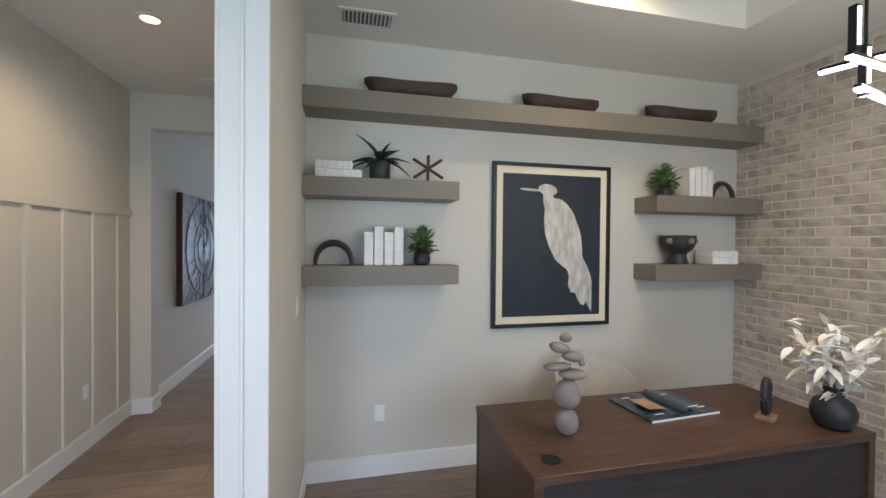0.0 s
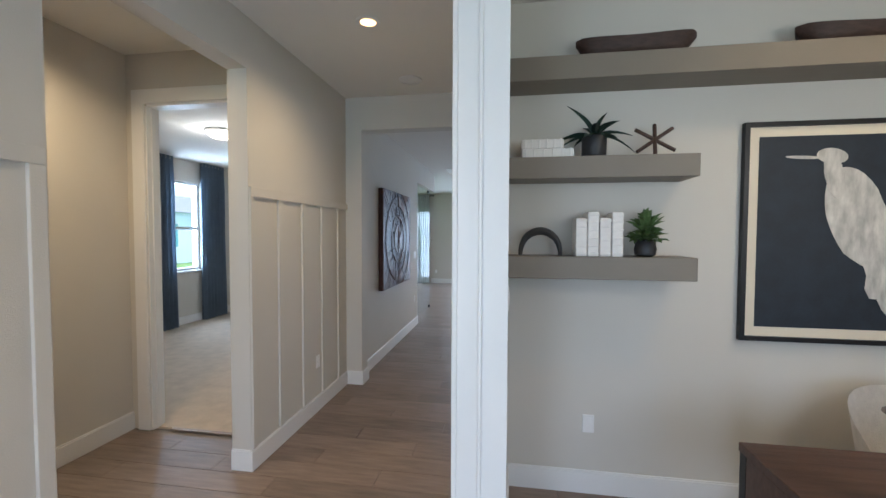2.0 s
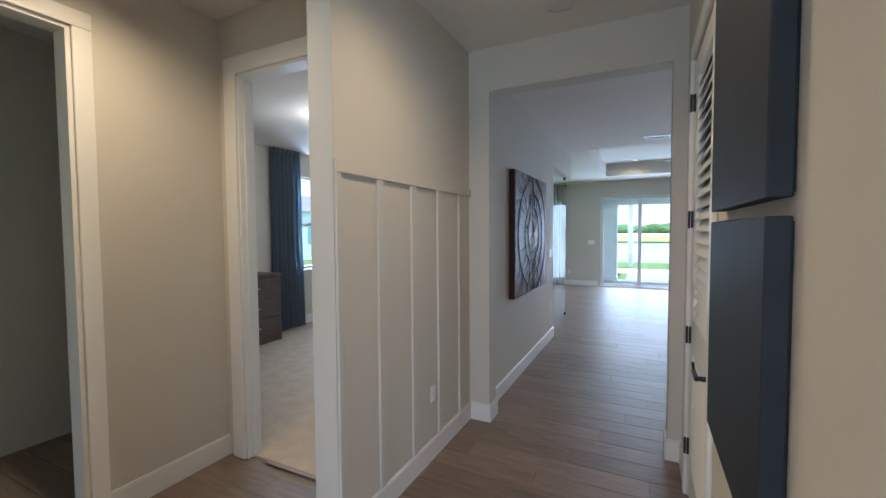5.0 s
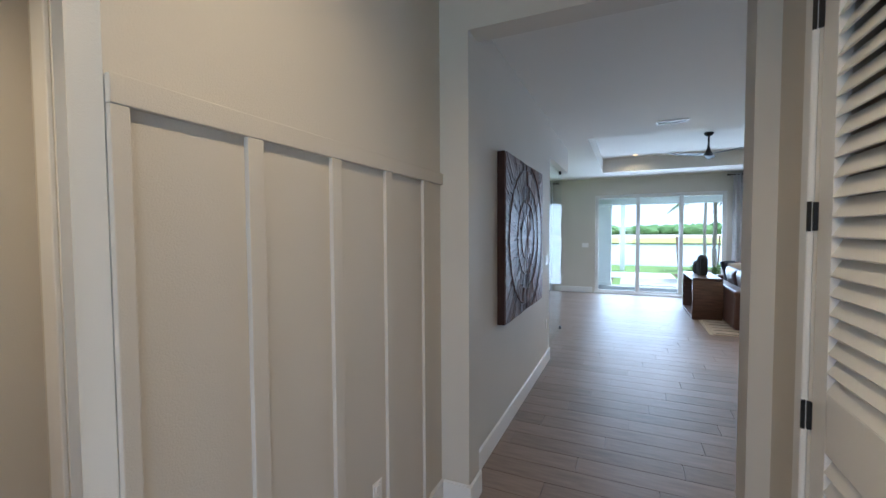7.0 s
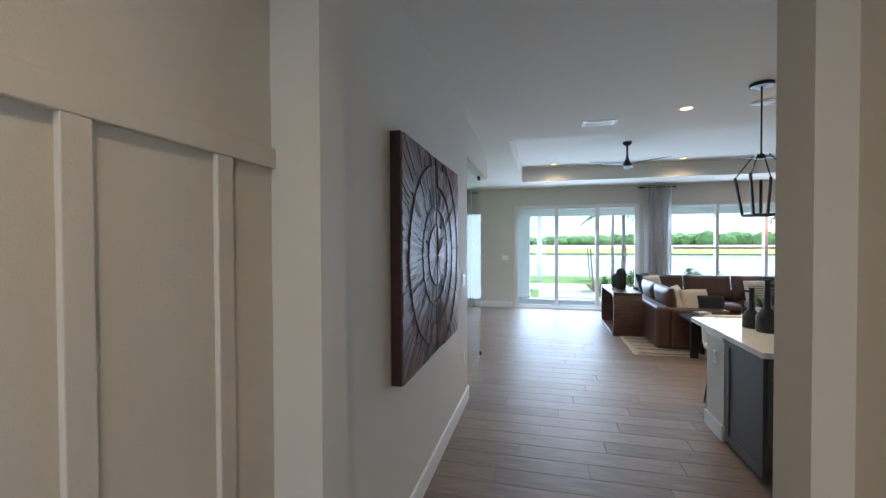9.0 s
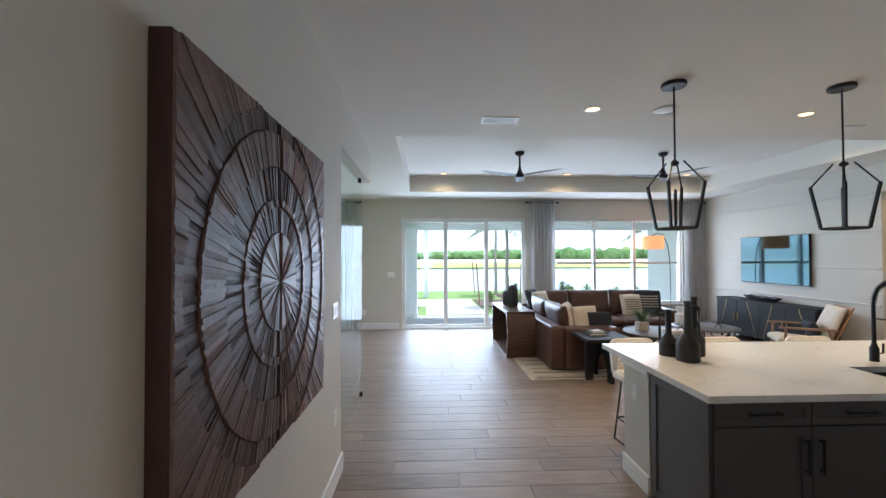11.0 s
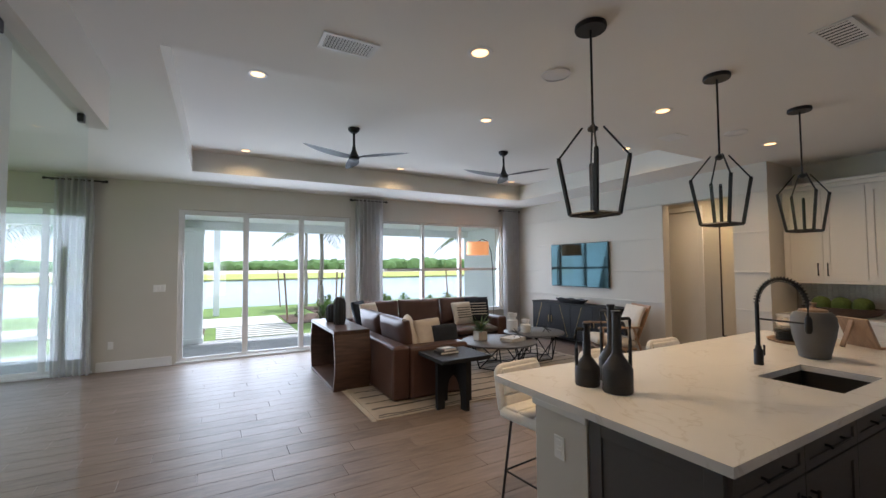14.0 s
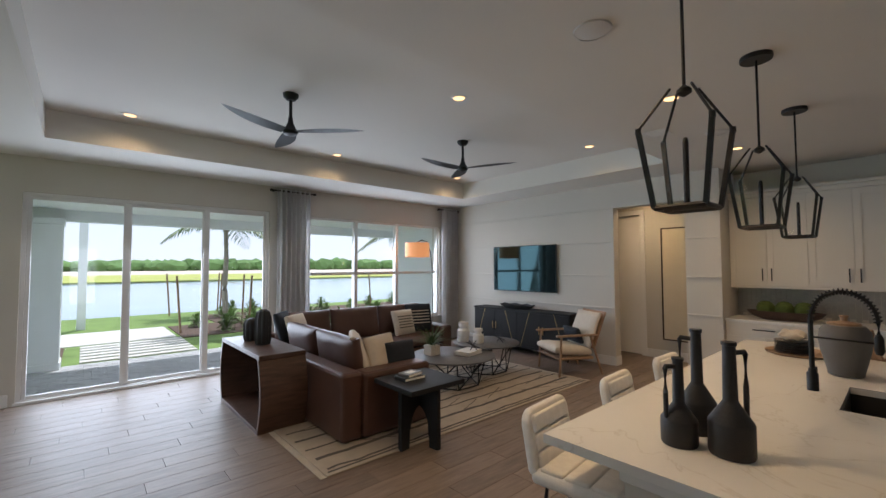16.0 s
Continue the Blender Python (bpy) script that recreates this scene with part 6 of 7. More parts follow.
def faucet(x, y):
    t = thing("kitchen_faucet", "black spring-neck kitchen faucet beside the sink", "faucet", pose(x, y, 0.925))
    part("base", lathe([(0.028, 0), (0.028, 0.10), (0.02, 0.11), (0.017, 0.13)], 20), BLACK, t, smooth=True)
    part("column", lathe([(0.013, 0.12), (0.013, 0.42)], 14), BLACK, t)
    part("lever", tube([(0.02, -0.01, 0.06), (0.055, -0.01, 0.06), (0.06, -0.01, 0.13)], 0.007, 8), BLACK, t)
    arc = [Vector((0.0, -0.14 * (1 - math.cos(a)), 0.42 + 0.17 * math.sin(a))) for a in [math.pi * i / 20 for i in range(21)]]
    part("hose", tube(arc + [Vector((0, -0.28, 0.36))], 0.009, 8), BLACK, t, smooth=True)
    coil = []
    for i in range(260):
        u = i / 259
        k = u * 20
        p = arc[min(20, int(k))].lerp(arc[min(20, int(k) + 1)], k - int(k))
        d = (arc[min(20, int(k) + 1)] - arc[max(0, min(19, int(k)))]).normalized()
        nrm = Vector((1, 0, 0))
        bi = d.cross(nrm)
        a = 2 * math.pi * u * 26
        coil.append(p + 0.017 * (nrm * math.cos(a) + bi * math.sin(a)))
    part("spring", tube(coil, 0.0035, 5), BLACK, t)
    part("spray_head", moved(lathe([(0.014, 0.0), (0.022, 0.02), (0.02, 0.09), (0.012, 0.11)], 16), pose(0, -0.28, 0.25)), BLACK, t, smooth=True)
    part("support_arm", tube([(0, 0, 0.315), (0, -0.28, 0.31)], 0.006, 8), BLACK, t)


faucet(2.43, 7.64)
t = thing("ginger_jar", "large grey stoneware jar with a wooden lid", "jar", pose(3.02, 7.54, 0.925))
part("jar", lathe([(0.078, 0), (0.092, 0.008), (0.094, 0.03), (0.125, 0.16), (0.137, 0.24), (0.13, 0.30), (0.105, 0.335), (0.08, 0.34)], 36), GREYC, t, smooth=True)
part("lid", lathe([(0.088, 0.338), (0.084, 0.352), (0.035, 0.362), (0.020, 0.366), (0.018, 0.38), (0.026, 0.40), (0.02, 0.403)], 28), ASH, t, "pale wooden lid", smooth=True)
t = thing("serving_tray", "round dark wooden serving tray on the island", "tray", pose(3.66, 7.86, 0.925))
part("tray", lathe([(0.20, 0), (0.225, 0.008), (0.235, 0.022), (0.22, 0.022), (0.208, 0.012)], 40), ASH, t, smooth=True)
for i in range(6):
    t = thing("plate", "grey stoneware plate in a stack on the tray", "plate", pose(3.62, 7.90, 0.938 + 0.017 * i), "stacked plates")
    part("plate", lathe([(0.07, 0), (0.105, 0.006), (0.125, 0.016), (0.12, 0.016), (0.07, 0.006)], 32), GREYC, t, smooth=True)
t = thing("folded_napkin", "crumpled pale napkin on the plate stack", "napkin", pose(3.62, 7.90, 1.05))
bm = cushion_mesh(0.18, 0.16, 0.07, 0.6, 10)
for v in bm.verts:
    v.co += Vector(noise.noise_vector(v.co * 22)) * 0.018
part("cloth", moved(bm, pose(0, 0, 0.035)), CREAMF, t, smooth=True)
t = thing("cookbook_stand", "tan wooden easel stand on the island", "stand", pose(3.85, 7.50, 0.925, 0, 0, 60))
part("back_board", moved(bbox(-0.13, -0.01, 0, 0.13, 0.01, 0.26, 0.003), pose(0, 0, 0.0, -22, 0, 0)), ASH, t)
part("prop_leg", moved(bbox(-0.02, 0.0, 0, 0.02, 0.015, 0.25, 0.003), pose(0, 0.175, 0, 22, 0, 0)), ASH, t)
part("ledge", bbox(-0.14, -0.05, 0.0, 0.14, 0.01, 0.02, 0.003), ASH, t)


def pendant(x, y):
    t = thing("pendant_lantern", "black open-frame lantern pendant over the island", "pendant lamp", pose(x, y, 0), "lantern pendants over the island")
    part("canopy", lathe([(0.088, H2 - 0.03), (0.092, H2 - 0.02), (0.09, H2)], 32), BLACK, t, smooth=True)
    part("rod", lathe([(0.007, 2.42), (0.007, H2 - 0.02)], 10), BLACK, t)
    part("hub", lathe([(0.006, 2.40), (0.03, 2.415), (0.03, 2.43), (0.008, 2.45)], 14), BLACK, t, smooth=True)
    zb, zt, rb, rt = 1.915, 2.25, 0.098, 0.140
    tops = [Vector((rt * c, rt * s_, zt)) for c, s_ in ((1, 1), (-1, 1), (-1, -1), (1, -1))]
    bots = [Vector((rb * c, rb * s_, zb)) for c, s_ in ((1, 1), (-1, 1), (-1, -1), (1, -1))]
    for a, b in zip(tops, bots):
        part("side_bar", tube([a, b], 0.013, 4), BLACK, t)
        part("arm", tube([a + Vector((0, 0, 0.005)), Vector((a.x * 0.3, a.y * 0.3, 2.435))], 0.006, 6), BLACK, t)
        part("knuckle", moved(lathe([(0.012, -0.012), (0.012, 0.012)], 10), Matrix.Translation(a)), BLACK, t)
    for i in range(4):
        part("bottom_bar", tube([bots[i], bots[(i + 1) % 4]], 0.011, 4), BLACK, t)
        v = [bots[i], bots[(i + 1) % 4], tops[(i + 1) % 4], tops[i]]
        bm = bmesh.new()
        bm.faces.new([bm.verts.new(p * 1.0) for p in v])
        bmesh.ops.solidify(bm, geom=bm.faces[:], thickness=0.003)
        g = part("pane", bm, GLASSC, t)
        g.visible_shadow = False
    part("cross_bar", tube([(bots[0] + bots[1]) / 2, (bots[2] + bots[3]) / 2], 0.008, 6), BLACK, t)
    part("candle_tube", lathe([(0.012, 1.92), (0.012, 2.20), (0.008, 2.22)], 12), BLACK, t)
    return t


p0 = pendant(1.09, 7.86)
copy_thing(p0, pose(2.46, 7.86, 0))
copy_thing(p0, pose(3.85, 7.86, 0))

# wall run: base cabinets, worktop, splashback, uppers
CF, UF = 5.97, 6.28
for i in range(4):
    y1 = 8.955 - i * 0.86
    y0 = y1 - 0.86
    t = thing("base_cabinet", "white shaker base cabinet with black pulls", "cabinet", group="white kitchen cabinets")
    child_box("body", t, CABW, CF, y0, 0.1, 6.615, y1, 0.884)
    child_box("toe_kick", t, CABW, CF + 0.06, y0, 0, 6.615, y1, 0.1)
    d = shaker("drawer_front", t, CABW, "x", CF, y0 + 0.003, y1 - 0.003, 0.71, 0.875)
    bar_pull((CF - 0.02, (y0 + y1) / 2 - 0.12, 0.80), (CF - 0.02, (y0 + y1) / 2 + 0.12, 0.80), d, (-0.028, 0, 0))
    for a, b, yh in ((y0 + 0.003, (y0 + y1) / 2 - 0.002, (y0 + y1) / 2 - 0.04), ((y0 + y1) / 2 + 0.002, y1 - 0.003, (y0 + y1) / 2 + 0.04)):
        d = shaker("door", t, CABW, "x", CF, a, b, 0.115, 0.70)
        bar_pull((CF - 0.02, yh, 0.48), (CF - 0.02, yh, 0.64), d, (-0.028, 0, 0))
    t = thing("wall_cabinet", "tall white shaker wall cabinet with black pulls", "cabinet", group="white kitchen cabinets")
    child_box("body", t, CABW, UF, y0, 1.38, 6.615, y1, 2.62)
    for a, b, yh in ((y0 + 0.003, (y0 + y1) / 2 - 0.002, (y0 + y1) / 2 - 0.05), ((y0 + y1) / 2 + 0.002, y1 - 0.003, (y0 + y1) / 2 + 0.05)):
        d = shaker("door", t, CABW, "x", UF, a, b, 1.40, 2.60, w=0.07)
        bar_pull((UF - 0.02, yh, 1.45), (UF - 0.02, yh, 1.62), d, (-0.028, 0, 0))
t = thing("trim_crown", "white crown moulding above the wall cabinets", "trim", kind="structure")
part("crown", merge(bbox(UF - 0.03, 5.5, 2.62, 6.615, 8.958, 2.68, 0.01), bbox(UF - 0.06, 5.5, 2.68, 6.615, 8.958, 2.72, 0.01)), CABW, t)
t = thing("trim_light_rail", "white light rail under the wall cabinets", "trim", kind="structure")
part("rail", bbox(UF - 0.01, 5.5, 1.345, UF + 0.02, 8.957, 1.38, 0.004), CABW, t)
t = thing("wall_countertop", "white quartz countertop along the kitchen wall", "countertop")
part("slab", bbox(CF - 0.03, 5.5, 0.885, 6.618, 8.957, 0.925, 0.003, 1), QUARTZ, t)
# splashback of small herringbone-like strips
t = thing("backsplash", "grey glossy strip-tile backsplash", "backsplash", kind="structure")
vs, fs = [], []
for i in range(60):
    for j in range(6):
        y0 = 8.955 - (i + 1) * 0.057
        z0 = 0.93 + j * 0.07 + (0.035 if i % 2 else 0)
        z1 = min(z0 + 0.067, 1.375)
        if z1 <= z0:
            continue
        b = len(vs)
        vs += [(6.607, y0, z0), (6.607, y0 + 0.054, z0), (6.607, y0 + 0.054, z1), (6.607, y0, z1), (6.619, y0, z0), (6.619, y0 + 0.054, z0), (6.619, y0 + 0.054, z1), (6.619, y0, z1)]
        fs += [(b, b + 3, b + 2, b + 1), (b, b + 1, b + 5, b + 4), (b + 2, b + 3, b + 7, b + 6), (b + 1, b + 2, b + 6, b + 5), (b + 3, b, b + 4, b + 7)]
me = bpy.data.meshes.new("strip_tiles")
me.from_pydata(vs, [], fs)
me.materials.append(BSPL)
ob = new("strip_tiles", me)
ob.parent = t
tagged(ob, "", kind="stuff")
t = thing("moss_bowl", "long dark wooden bowl of green moss balls", "bowl", pose(6.22, 8.35, 0.925, 0, 0, 90))
bm = lathe([(0.22, 0), (0.36, 0.05), (0.42, 0.12), (0.40, 0.12), (0.34, 0.06), (0.2, 0.03)], 36)
for v in bm.verts:
    v.co.y *= 0.36
part("bowl", bm, BOWLW, t, smooth=True)
for k in (-1, 0, 1):
    bm = bmesh.new()
    bmesh.ops.create_icosphere(bm, subdivisions=3, radius=0.105)
    for v in bm.verts:
        v.co *= 1 + 0.06 * noise.noise(v.co * 30)
    part("moss_ball", moved(bm, pose(k * 0.2, 0, 0.15)), MOSS, t, "green moss ball", smooth=True)

# ---------------- bedroom ----------------
structure("carpet_bedroom", bbox(BWX, 3.70, -0.012, -1.68, 8.6, 0.008), CARPET, "cream cut-pile bedroom carpet", "carpet")
curtain("curtain", pose(BWX + 0.10, 6.35, 3.005, 0, 0, 90), 0.60, 2.99, TEALF, "slate blue floor-length bedroom curtain", "slate blue curtains", 7, 0.045, 1.08)
curtain("curtain", pose(BWX + 0.10, 7.62, 3.005, 0, 0, 90), 0.60, 2.99, TEALF, "slate blue floor-length bedroom curtain", "slate blue curtains", 7, 0.045, 1.05)
t = thing("flush_ceiling_light", "round glowing flush bedroom ceiling light", "ceiling light", pose(-3.55, 5.5, H2 - 0.04))
part("rim", lathe([(0.19, -0.03), (0.20, -0.02), (0.20, 0)], 36), CHROME, t, smooth=True)
part("diffuser", lathe([(0.02, -0.105), (0.12, -0.095), (0.17, -0.06), (0.185, -0.03)], 36), BEDGLOW, t, "glowing opal diffuser", smooth=True)
d = bpy.data.lights.new("bedroom_lamp", "POINT")
d.energy, d.color, d.shadow_soft_size = 22, (1.0, 0.86, 0.68), 0.15
new("bedroom_lamp", d).location = (-3.55, 5.5, H2 - 0.22)


def dresser():
    t = thing("dresser", "weathered grey-brown wooden three-drawer dresser", "dresser")
    x0, x1, y0, y1, z1 = -5.70, -5.22, 5.15, 6.15, 1.02
    child_box("body", t, DRESS, x0, y0, 0.0, x1 - 0.02, y1, z1 - 0.03, bevel=0.004)
    child_box("top", t, DRESS, x0, y0 - 0.01, z1 - 0.03, x1, y1 + 0.01, z1, bevel=0.004)
    for i in range(3):
        d = child_box("drawer_front", t, DRESS, x1 - 0.02, y0 + 0.06, 0.10 + i * 0.29, x1, y1 - 0.02, 0.375 + i * 0.29, bevel=0.004)
        part("handle", bbox(x1, 5.55, 0.24 + i * 0.29, x1 + 0.02, 5.75, 0.255 + i * 0.29, 0.003, 1), CHROME, d)


dresser()
t = thing("wall_mirror", "round-cornered black-framed mirror above the dresser", "mirror")
def rounded(hy, hz, r, n=6):
    """Outline of a rectangle with rounded corners."""
    return [(cy + r * math.cos(radians(q + 90 * i / n)), cz + r * math.sin(radians(q + 90 * i / n))) for cy, cz, q in ((hy - r, hz - r, 0), (-hy + r, hz - r, 90), (-hy + r, -hz + r, 180), (hy - r, -hz + r, 270)) for i in range(n + 1)]


upright = pose(-5.715, 5.42, 1.915) @ Matrix(((0, 0, 1, 0), (1, 0, 0, 0), (0, 1, 0, 0), (0, 0, 0, 1)))
part("glass", moved(prism(rounded(0.205, 0.65, 0.06), 0, 0.012), upright), MIRROR, t)
part("frame", tube([upright @ Vector((y, z, 0.012)) for y, z in rounded(0.21, 0.655, 0.065)], 0.011, 6, True), BLACK, t, "thin black rounded frame")
for i in range(2):
    t = thing("book", "dark hardback book on the dresser", "book", pose(-5.42, 5.58, 1.02 + 0.025 * i))
    part("cover", bbox(-0.1, -0.14, 0, 0.1, 0.14, 0.024, 0.003, 1), (DESKDARK, BOOKW)[i], t)
    part("page_block", bbox(-0.095, -0.141, 0.004, 0.102, 0.141, 0.02), PAPER, t)
t = thing("soccer_ball_ornament", "small white and black ball ornament on books", "ornament", pose(-5.42, 5.62, 1.07))
bm = bmesh.new()
bmesh.ops.create_icosphere(bm, subdivisions=3, radius=0.06)
part("ball", moved(bm, pose(0, 0, 0.06)), BOOKW, t, smooth=True)
for k in range(5):
    a = 2 * math.pi * k / 5
    part("patch", moved(lathe([(0.001, 0), (0.018, -0.003)], 5, cap=False), pose(0, 0, 0.06) @ pose(0, 0, 0, 0, 60, math.degrees(a)) @ pose(0, 0, 0.0615)), CERAM, t)

# bedroom threshold strip
structure("threshold", bbox(-2.68, 3.665, 0, -1.88, 3.705, 0.010, 0.003, 1), PLANK, "grey wood-look threshold strip", "threshold")

# neighbour's house outside the bedroom window
t = thing("neighbour_house", "pale blue-grey stucco house with a tiled roof", "house")
child_box("wall", t, NEIGH, -25.0, 8.0, -0.1, -19.0, 36.0, 2.9)
part("roof", moved(prism([(-3.2, 0), (3.2, 0), (0, 1.3)], 0, 28.4), pose(-22.0, 36.2, 2.9, 90, 0, 0)), ROOFM, t)
for y in (14.0, 20.6, 26.0):
    wn_ = part("window", bbox(-19.02, y, 0.8, -18.98, y + 1.3, 2.3), TRIM, t)
    part("pane", bbox(-18.985, y + 0.08, 0.88, -18.975, y + 1.22, 2.22), NEIGHW, wn_)


# ---------------- outdoors ----------------
GZ = -0.10
structure("ground", bbox(-400, -60, GZ - 0.3, 400, 26.3, GZ - 0.03), GRASS, "flat green lawn round the house", "ground")
structure("lake", bbox(-400, 26.2, GZ - 0.32, 400, 71, GZ - 0.16), WATER, "calm blue-grey lake", "water")
structure("far_bank", bbox(-900, 70.5, GZ - 0.3, 900, 900, GZ - 0.05), SAND, "pale sandy far bank", "ground")
structure("far_bank_grass", bbox(-500, 70, GZ - 0.1, 500, 122, GZ + 0.02), GRASSY, "yellow-green grass strip on the far bank", "ground")
# porch: slab of pavers, ceiling, piers
structure("porch_slab", bbox(-6, 14.65, GZ - 0.2, 9.2, 17.25, GZ - 0.012), GROUT, "mortar bed of the porch pavers", "pavement")
structure("porch_ceiling", bbox(-6, 14.65, 2.72, 6.5, 17.75, 2.95), PORCH, "white porch ceiling", "ceiling")
structure("porch_beam", bbox(-6, 17.35, 2.52, 6.5, 17.65, 2.72), PORCH, "white porch beam", "beam")
structure("porch_wall", bbox(6.25, 14.65, GZ, 6.5, 17.6, 2.72), PORCH, "white stucco porch side wall", "wall")
structure("roof_over_house", bbox(-6.2, -2.6, 3.62, 9.4, 17.9, 3.74), ROOFM, "grey roof", "roof")


def pier(x0, x1, y0, y1, label):
    t = thing("porch_pier", label, "column")
    child_box("shaft", t, PORCH, x0, y0, GZ, x1, y1, 2.52, bevel=0.01)
    child_box("base", t, PORCH, x0 - 0.02, y0 - 0.02, GZ - 0.01, x1 + 0.02, y1 + 0.02, GZ + 0.12, bevel=0.01)
    child_box("capital", t, PORCH, x0 - 0.02, y0 - 0.02, 2.42, x1 + 0.02, y1 + 0.02, 2.525, bevel=0.01)


pier(-1.85, -1.13, 17.0, 17.55, "wide white stucco porch pier")
t = thing("garden_post", "slim white square post beside the garden path", "post")
child_box("shaft", t, PORCH, -0.96, 23.0, GZ - 0.04, -0.76, 23.2, 3.02, bevel=0.008)
child_box("cap", t, PORCH, -0.98, 22.98, 3.02, -0.74, 23.22, 3.07, bevel=0.008)
structure("garden_path", bbox(-6.0, 19.75, GZ - 0.04, 1.0, 22.05, GZ - 0.015), CONC, "pale concrete garden path", "path")
structure("planting_bed", merge(bbox(1.10, 19.45, GZ - 0.05, 5.2, 21.95, GZ - 0.007), bbox(3.1, 17.6, GZ - 0.05, 7.5, 19.4, GZ - 0.005), bbox(2.4, 22.0, GZ - 0.05, 14, 24.6, GZ - 0.006), bbox(-1.9, 17.6, GZ - 0.05, -1.12, 19.6, GZ - 0.005)), MULCH, "brown mulch planting bed", "ground")
t = thing("stepping_slabs", "long pale concrete stepping slabs with grass joints", "paving", kind="structure")
for i in range(6):
    child_box("slab", t, CONC, -0.86, 17.48 + i * 0.36, GZ - 0.04, 1.06, 17.71 + i * 0.36, GZ - 0.003, bevel=0.006)


def shrub(x, y, r, n, seed, label):
    rnd = random.Random(seed)
    t = thing("shrub", label, "shrub", pose(x, y, GZ - 0.01), "shrubs in the planting bed")
    bms = []
    for i in range(n * 2):
        a, el, q = rnd.uniform(0, 360), rnd.uniform(5, 85), rnd.uniform(0.2, 1.0)
        bms.append(moved(leaf(r * rnd.uniform(0.16, 0.34), r * 0.11, 0.4, 0.3, 3), pose(0, 0, 0.02, 0, 0, a) @ pose(r * 0.6 * q * math.cos(radians(el)), 0, r * q * math.sin(radians(el)), 0, -el + rnd.uniform(-30, 30), 0)))
    tagged(part("foliage", merge(*bms), SHRUBM, t), "", kind="stuff")
    part("stems", merge(*[tube([(0, 0, 0), (r * 0.4 * math.cos(k * 1.3), r * 0.4 * math.sin(k * 1.3), r * 0.7)], 0.008, 5) for k in range(5)]), BARK, t)


rnd = random.Random(2)
for i in range(16):
    shrub(rnd.uniform(2.6, 11.5), rnd.uniform(22.2, 24.4), rnd.uniform(0.3, 0.55), 90, 20 + i, "low green shrub in the mulch bed")
for x, y, r in ((3.6, 18.6, 0.45), (4.2, 19.0, 0.55), (4.9, 18.4, 0.5), (5.6, 18.9, 0.55), (3.5, 19.2, 0.35), (5.9, 18.0, 0.6), (2.7, 19.0, 0.5), (2.2, 19.9, 0.4), (3.0, 20.4, 0.5), (1.7, 21.2, 0.35), (2.7, 21.4, 0.45), (3.6, 21.0, 0.5)):
    shrub(x, y, r, 130, int(x * 10), "leafy green shrub near the porch")


def palm(x, y, hgt, seed):
    rnd = random.Random(seed)
    t = thing("palm_tree", "young palm with a slim ringed trunk", "tree", pose(x, y, GZ - 0.02))
    pts = [(0.012 * math.sin(i * 0.7), 0.008 * math.cos(i), hgt * i / 16) for i in range(17)]
    part("trunk", tube(pts, [0.085 - 0.03 * i / 16 + 0.004 * (i % 2) for i in range(17)], 12), BARK, t, smooth=True)
    for i in range(13):
        bms = []
        ln = rnd.uniform(1.3, 1.8)
        el = rnd.uniform(5, 70)
        spine = []
        for k in range(11):
            u = k / 10
            spine.append(Vector((ln * u * math.cos(radians(el)) + 0.1 * u, 0, ln * u * math.sin(radians(el)) - 0.75 * ln * u * u)))
        bms.append(tube(spine, [0.018 - 0.014 * k / 10 for k in range(11)], 5))
        for k in range(1, 24):
            u = k / 24
            q = u * 10
            p = spine[int(q)].lerp(spine[min(10, int(q) + 1)], q - int(q))
            for s_ in (-1, 1):
                bms.append(moved(leaf(0.45 * math.sin(math.pi * (0.15 + 0.8 * u)), 0.035, 0.5, 0.2, 3), Matrix.Translation(p) @ pose(0, 0, 0, 0, 12, s_ * rnd.uniform(50, 68))))
        part("frond", moved(merge(*bms), pose(0, 0, hgt, 0, 0, i * 137.5 + rnd.uniform(-10, 10))), LEAF, t)
    for a in (50, 170, 290):
        c, q = math.cos(radians(a)), math.sin(radians(a))
        part("stake", tube([(1.05 * c, 1.05 * q, 0), (1.16 * c, 1.16 * q, 1.55)], 0.028, 6), ASH, t, "wooden stake")
        part("guy_rope", tube([(1.14 * c, 1.14 * q, 1.35), (0.6 * c, 0.6 * q, 1.31), (0.06 * c, 0.06 * q, 1.38)], 0.006, 5), CREAMF, t)


palm(2.2, 20.1, 2.98, 3)
palm(2.6, 25.0, 4.1, 5)
palm(-4.8, 20.5, 2.9, 7)
palm(9.0, 21.5, 3.2, 9)

# far tree line: many clumps with an uneven outline
rnd = random.Random(12)
bms = bmesh.new()
for i in range(620):
    x = rnd.uniform(-300, 560)
    y = rnd.uniform(236, 270)
    hgt = 2.6 + 5.0 * max(0.0, noise.noise((x * 0.007, 3.3, 0)) + 0.45) + rnd.uniform(-0.9, 1.3)
    r = rnd.uniform(2.6, 6.5)
    m = Matrix.Translation((x, y, GZ + hgt * 0.42)) @ Matrix.Diagonal((r, r * 0.8, max(0.9, hgt * 0.6), 1))
    bmesh.ops.create_icosphere(bms, subdivisions=2, radius=1.0, matrix=m)
for v in bms.verts:
    v.co += Vector(noise.noise_vector(v.co * 0.7)) * 1.1
ob = obj("far_woods", bms, TREES)
tagged(ob, "low green tree line on the far shore", "trees", "", "stuff")

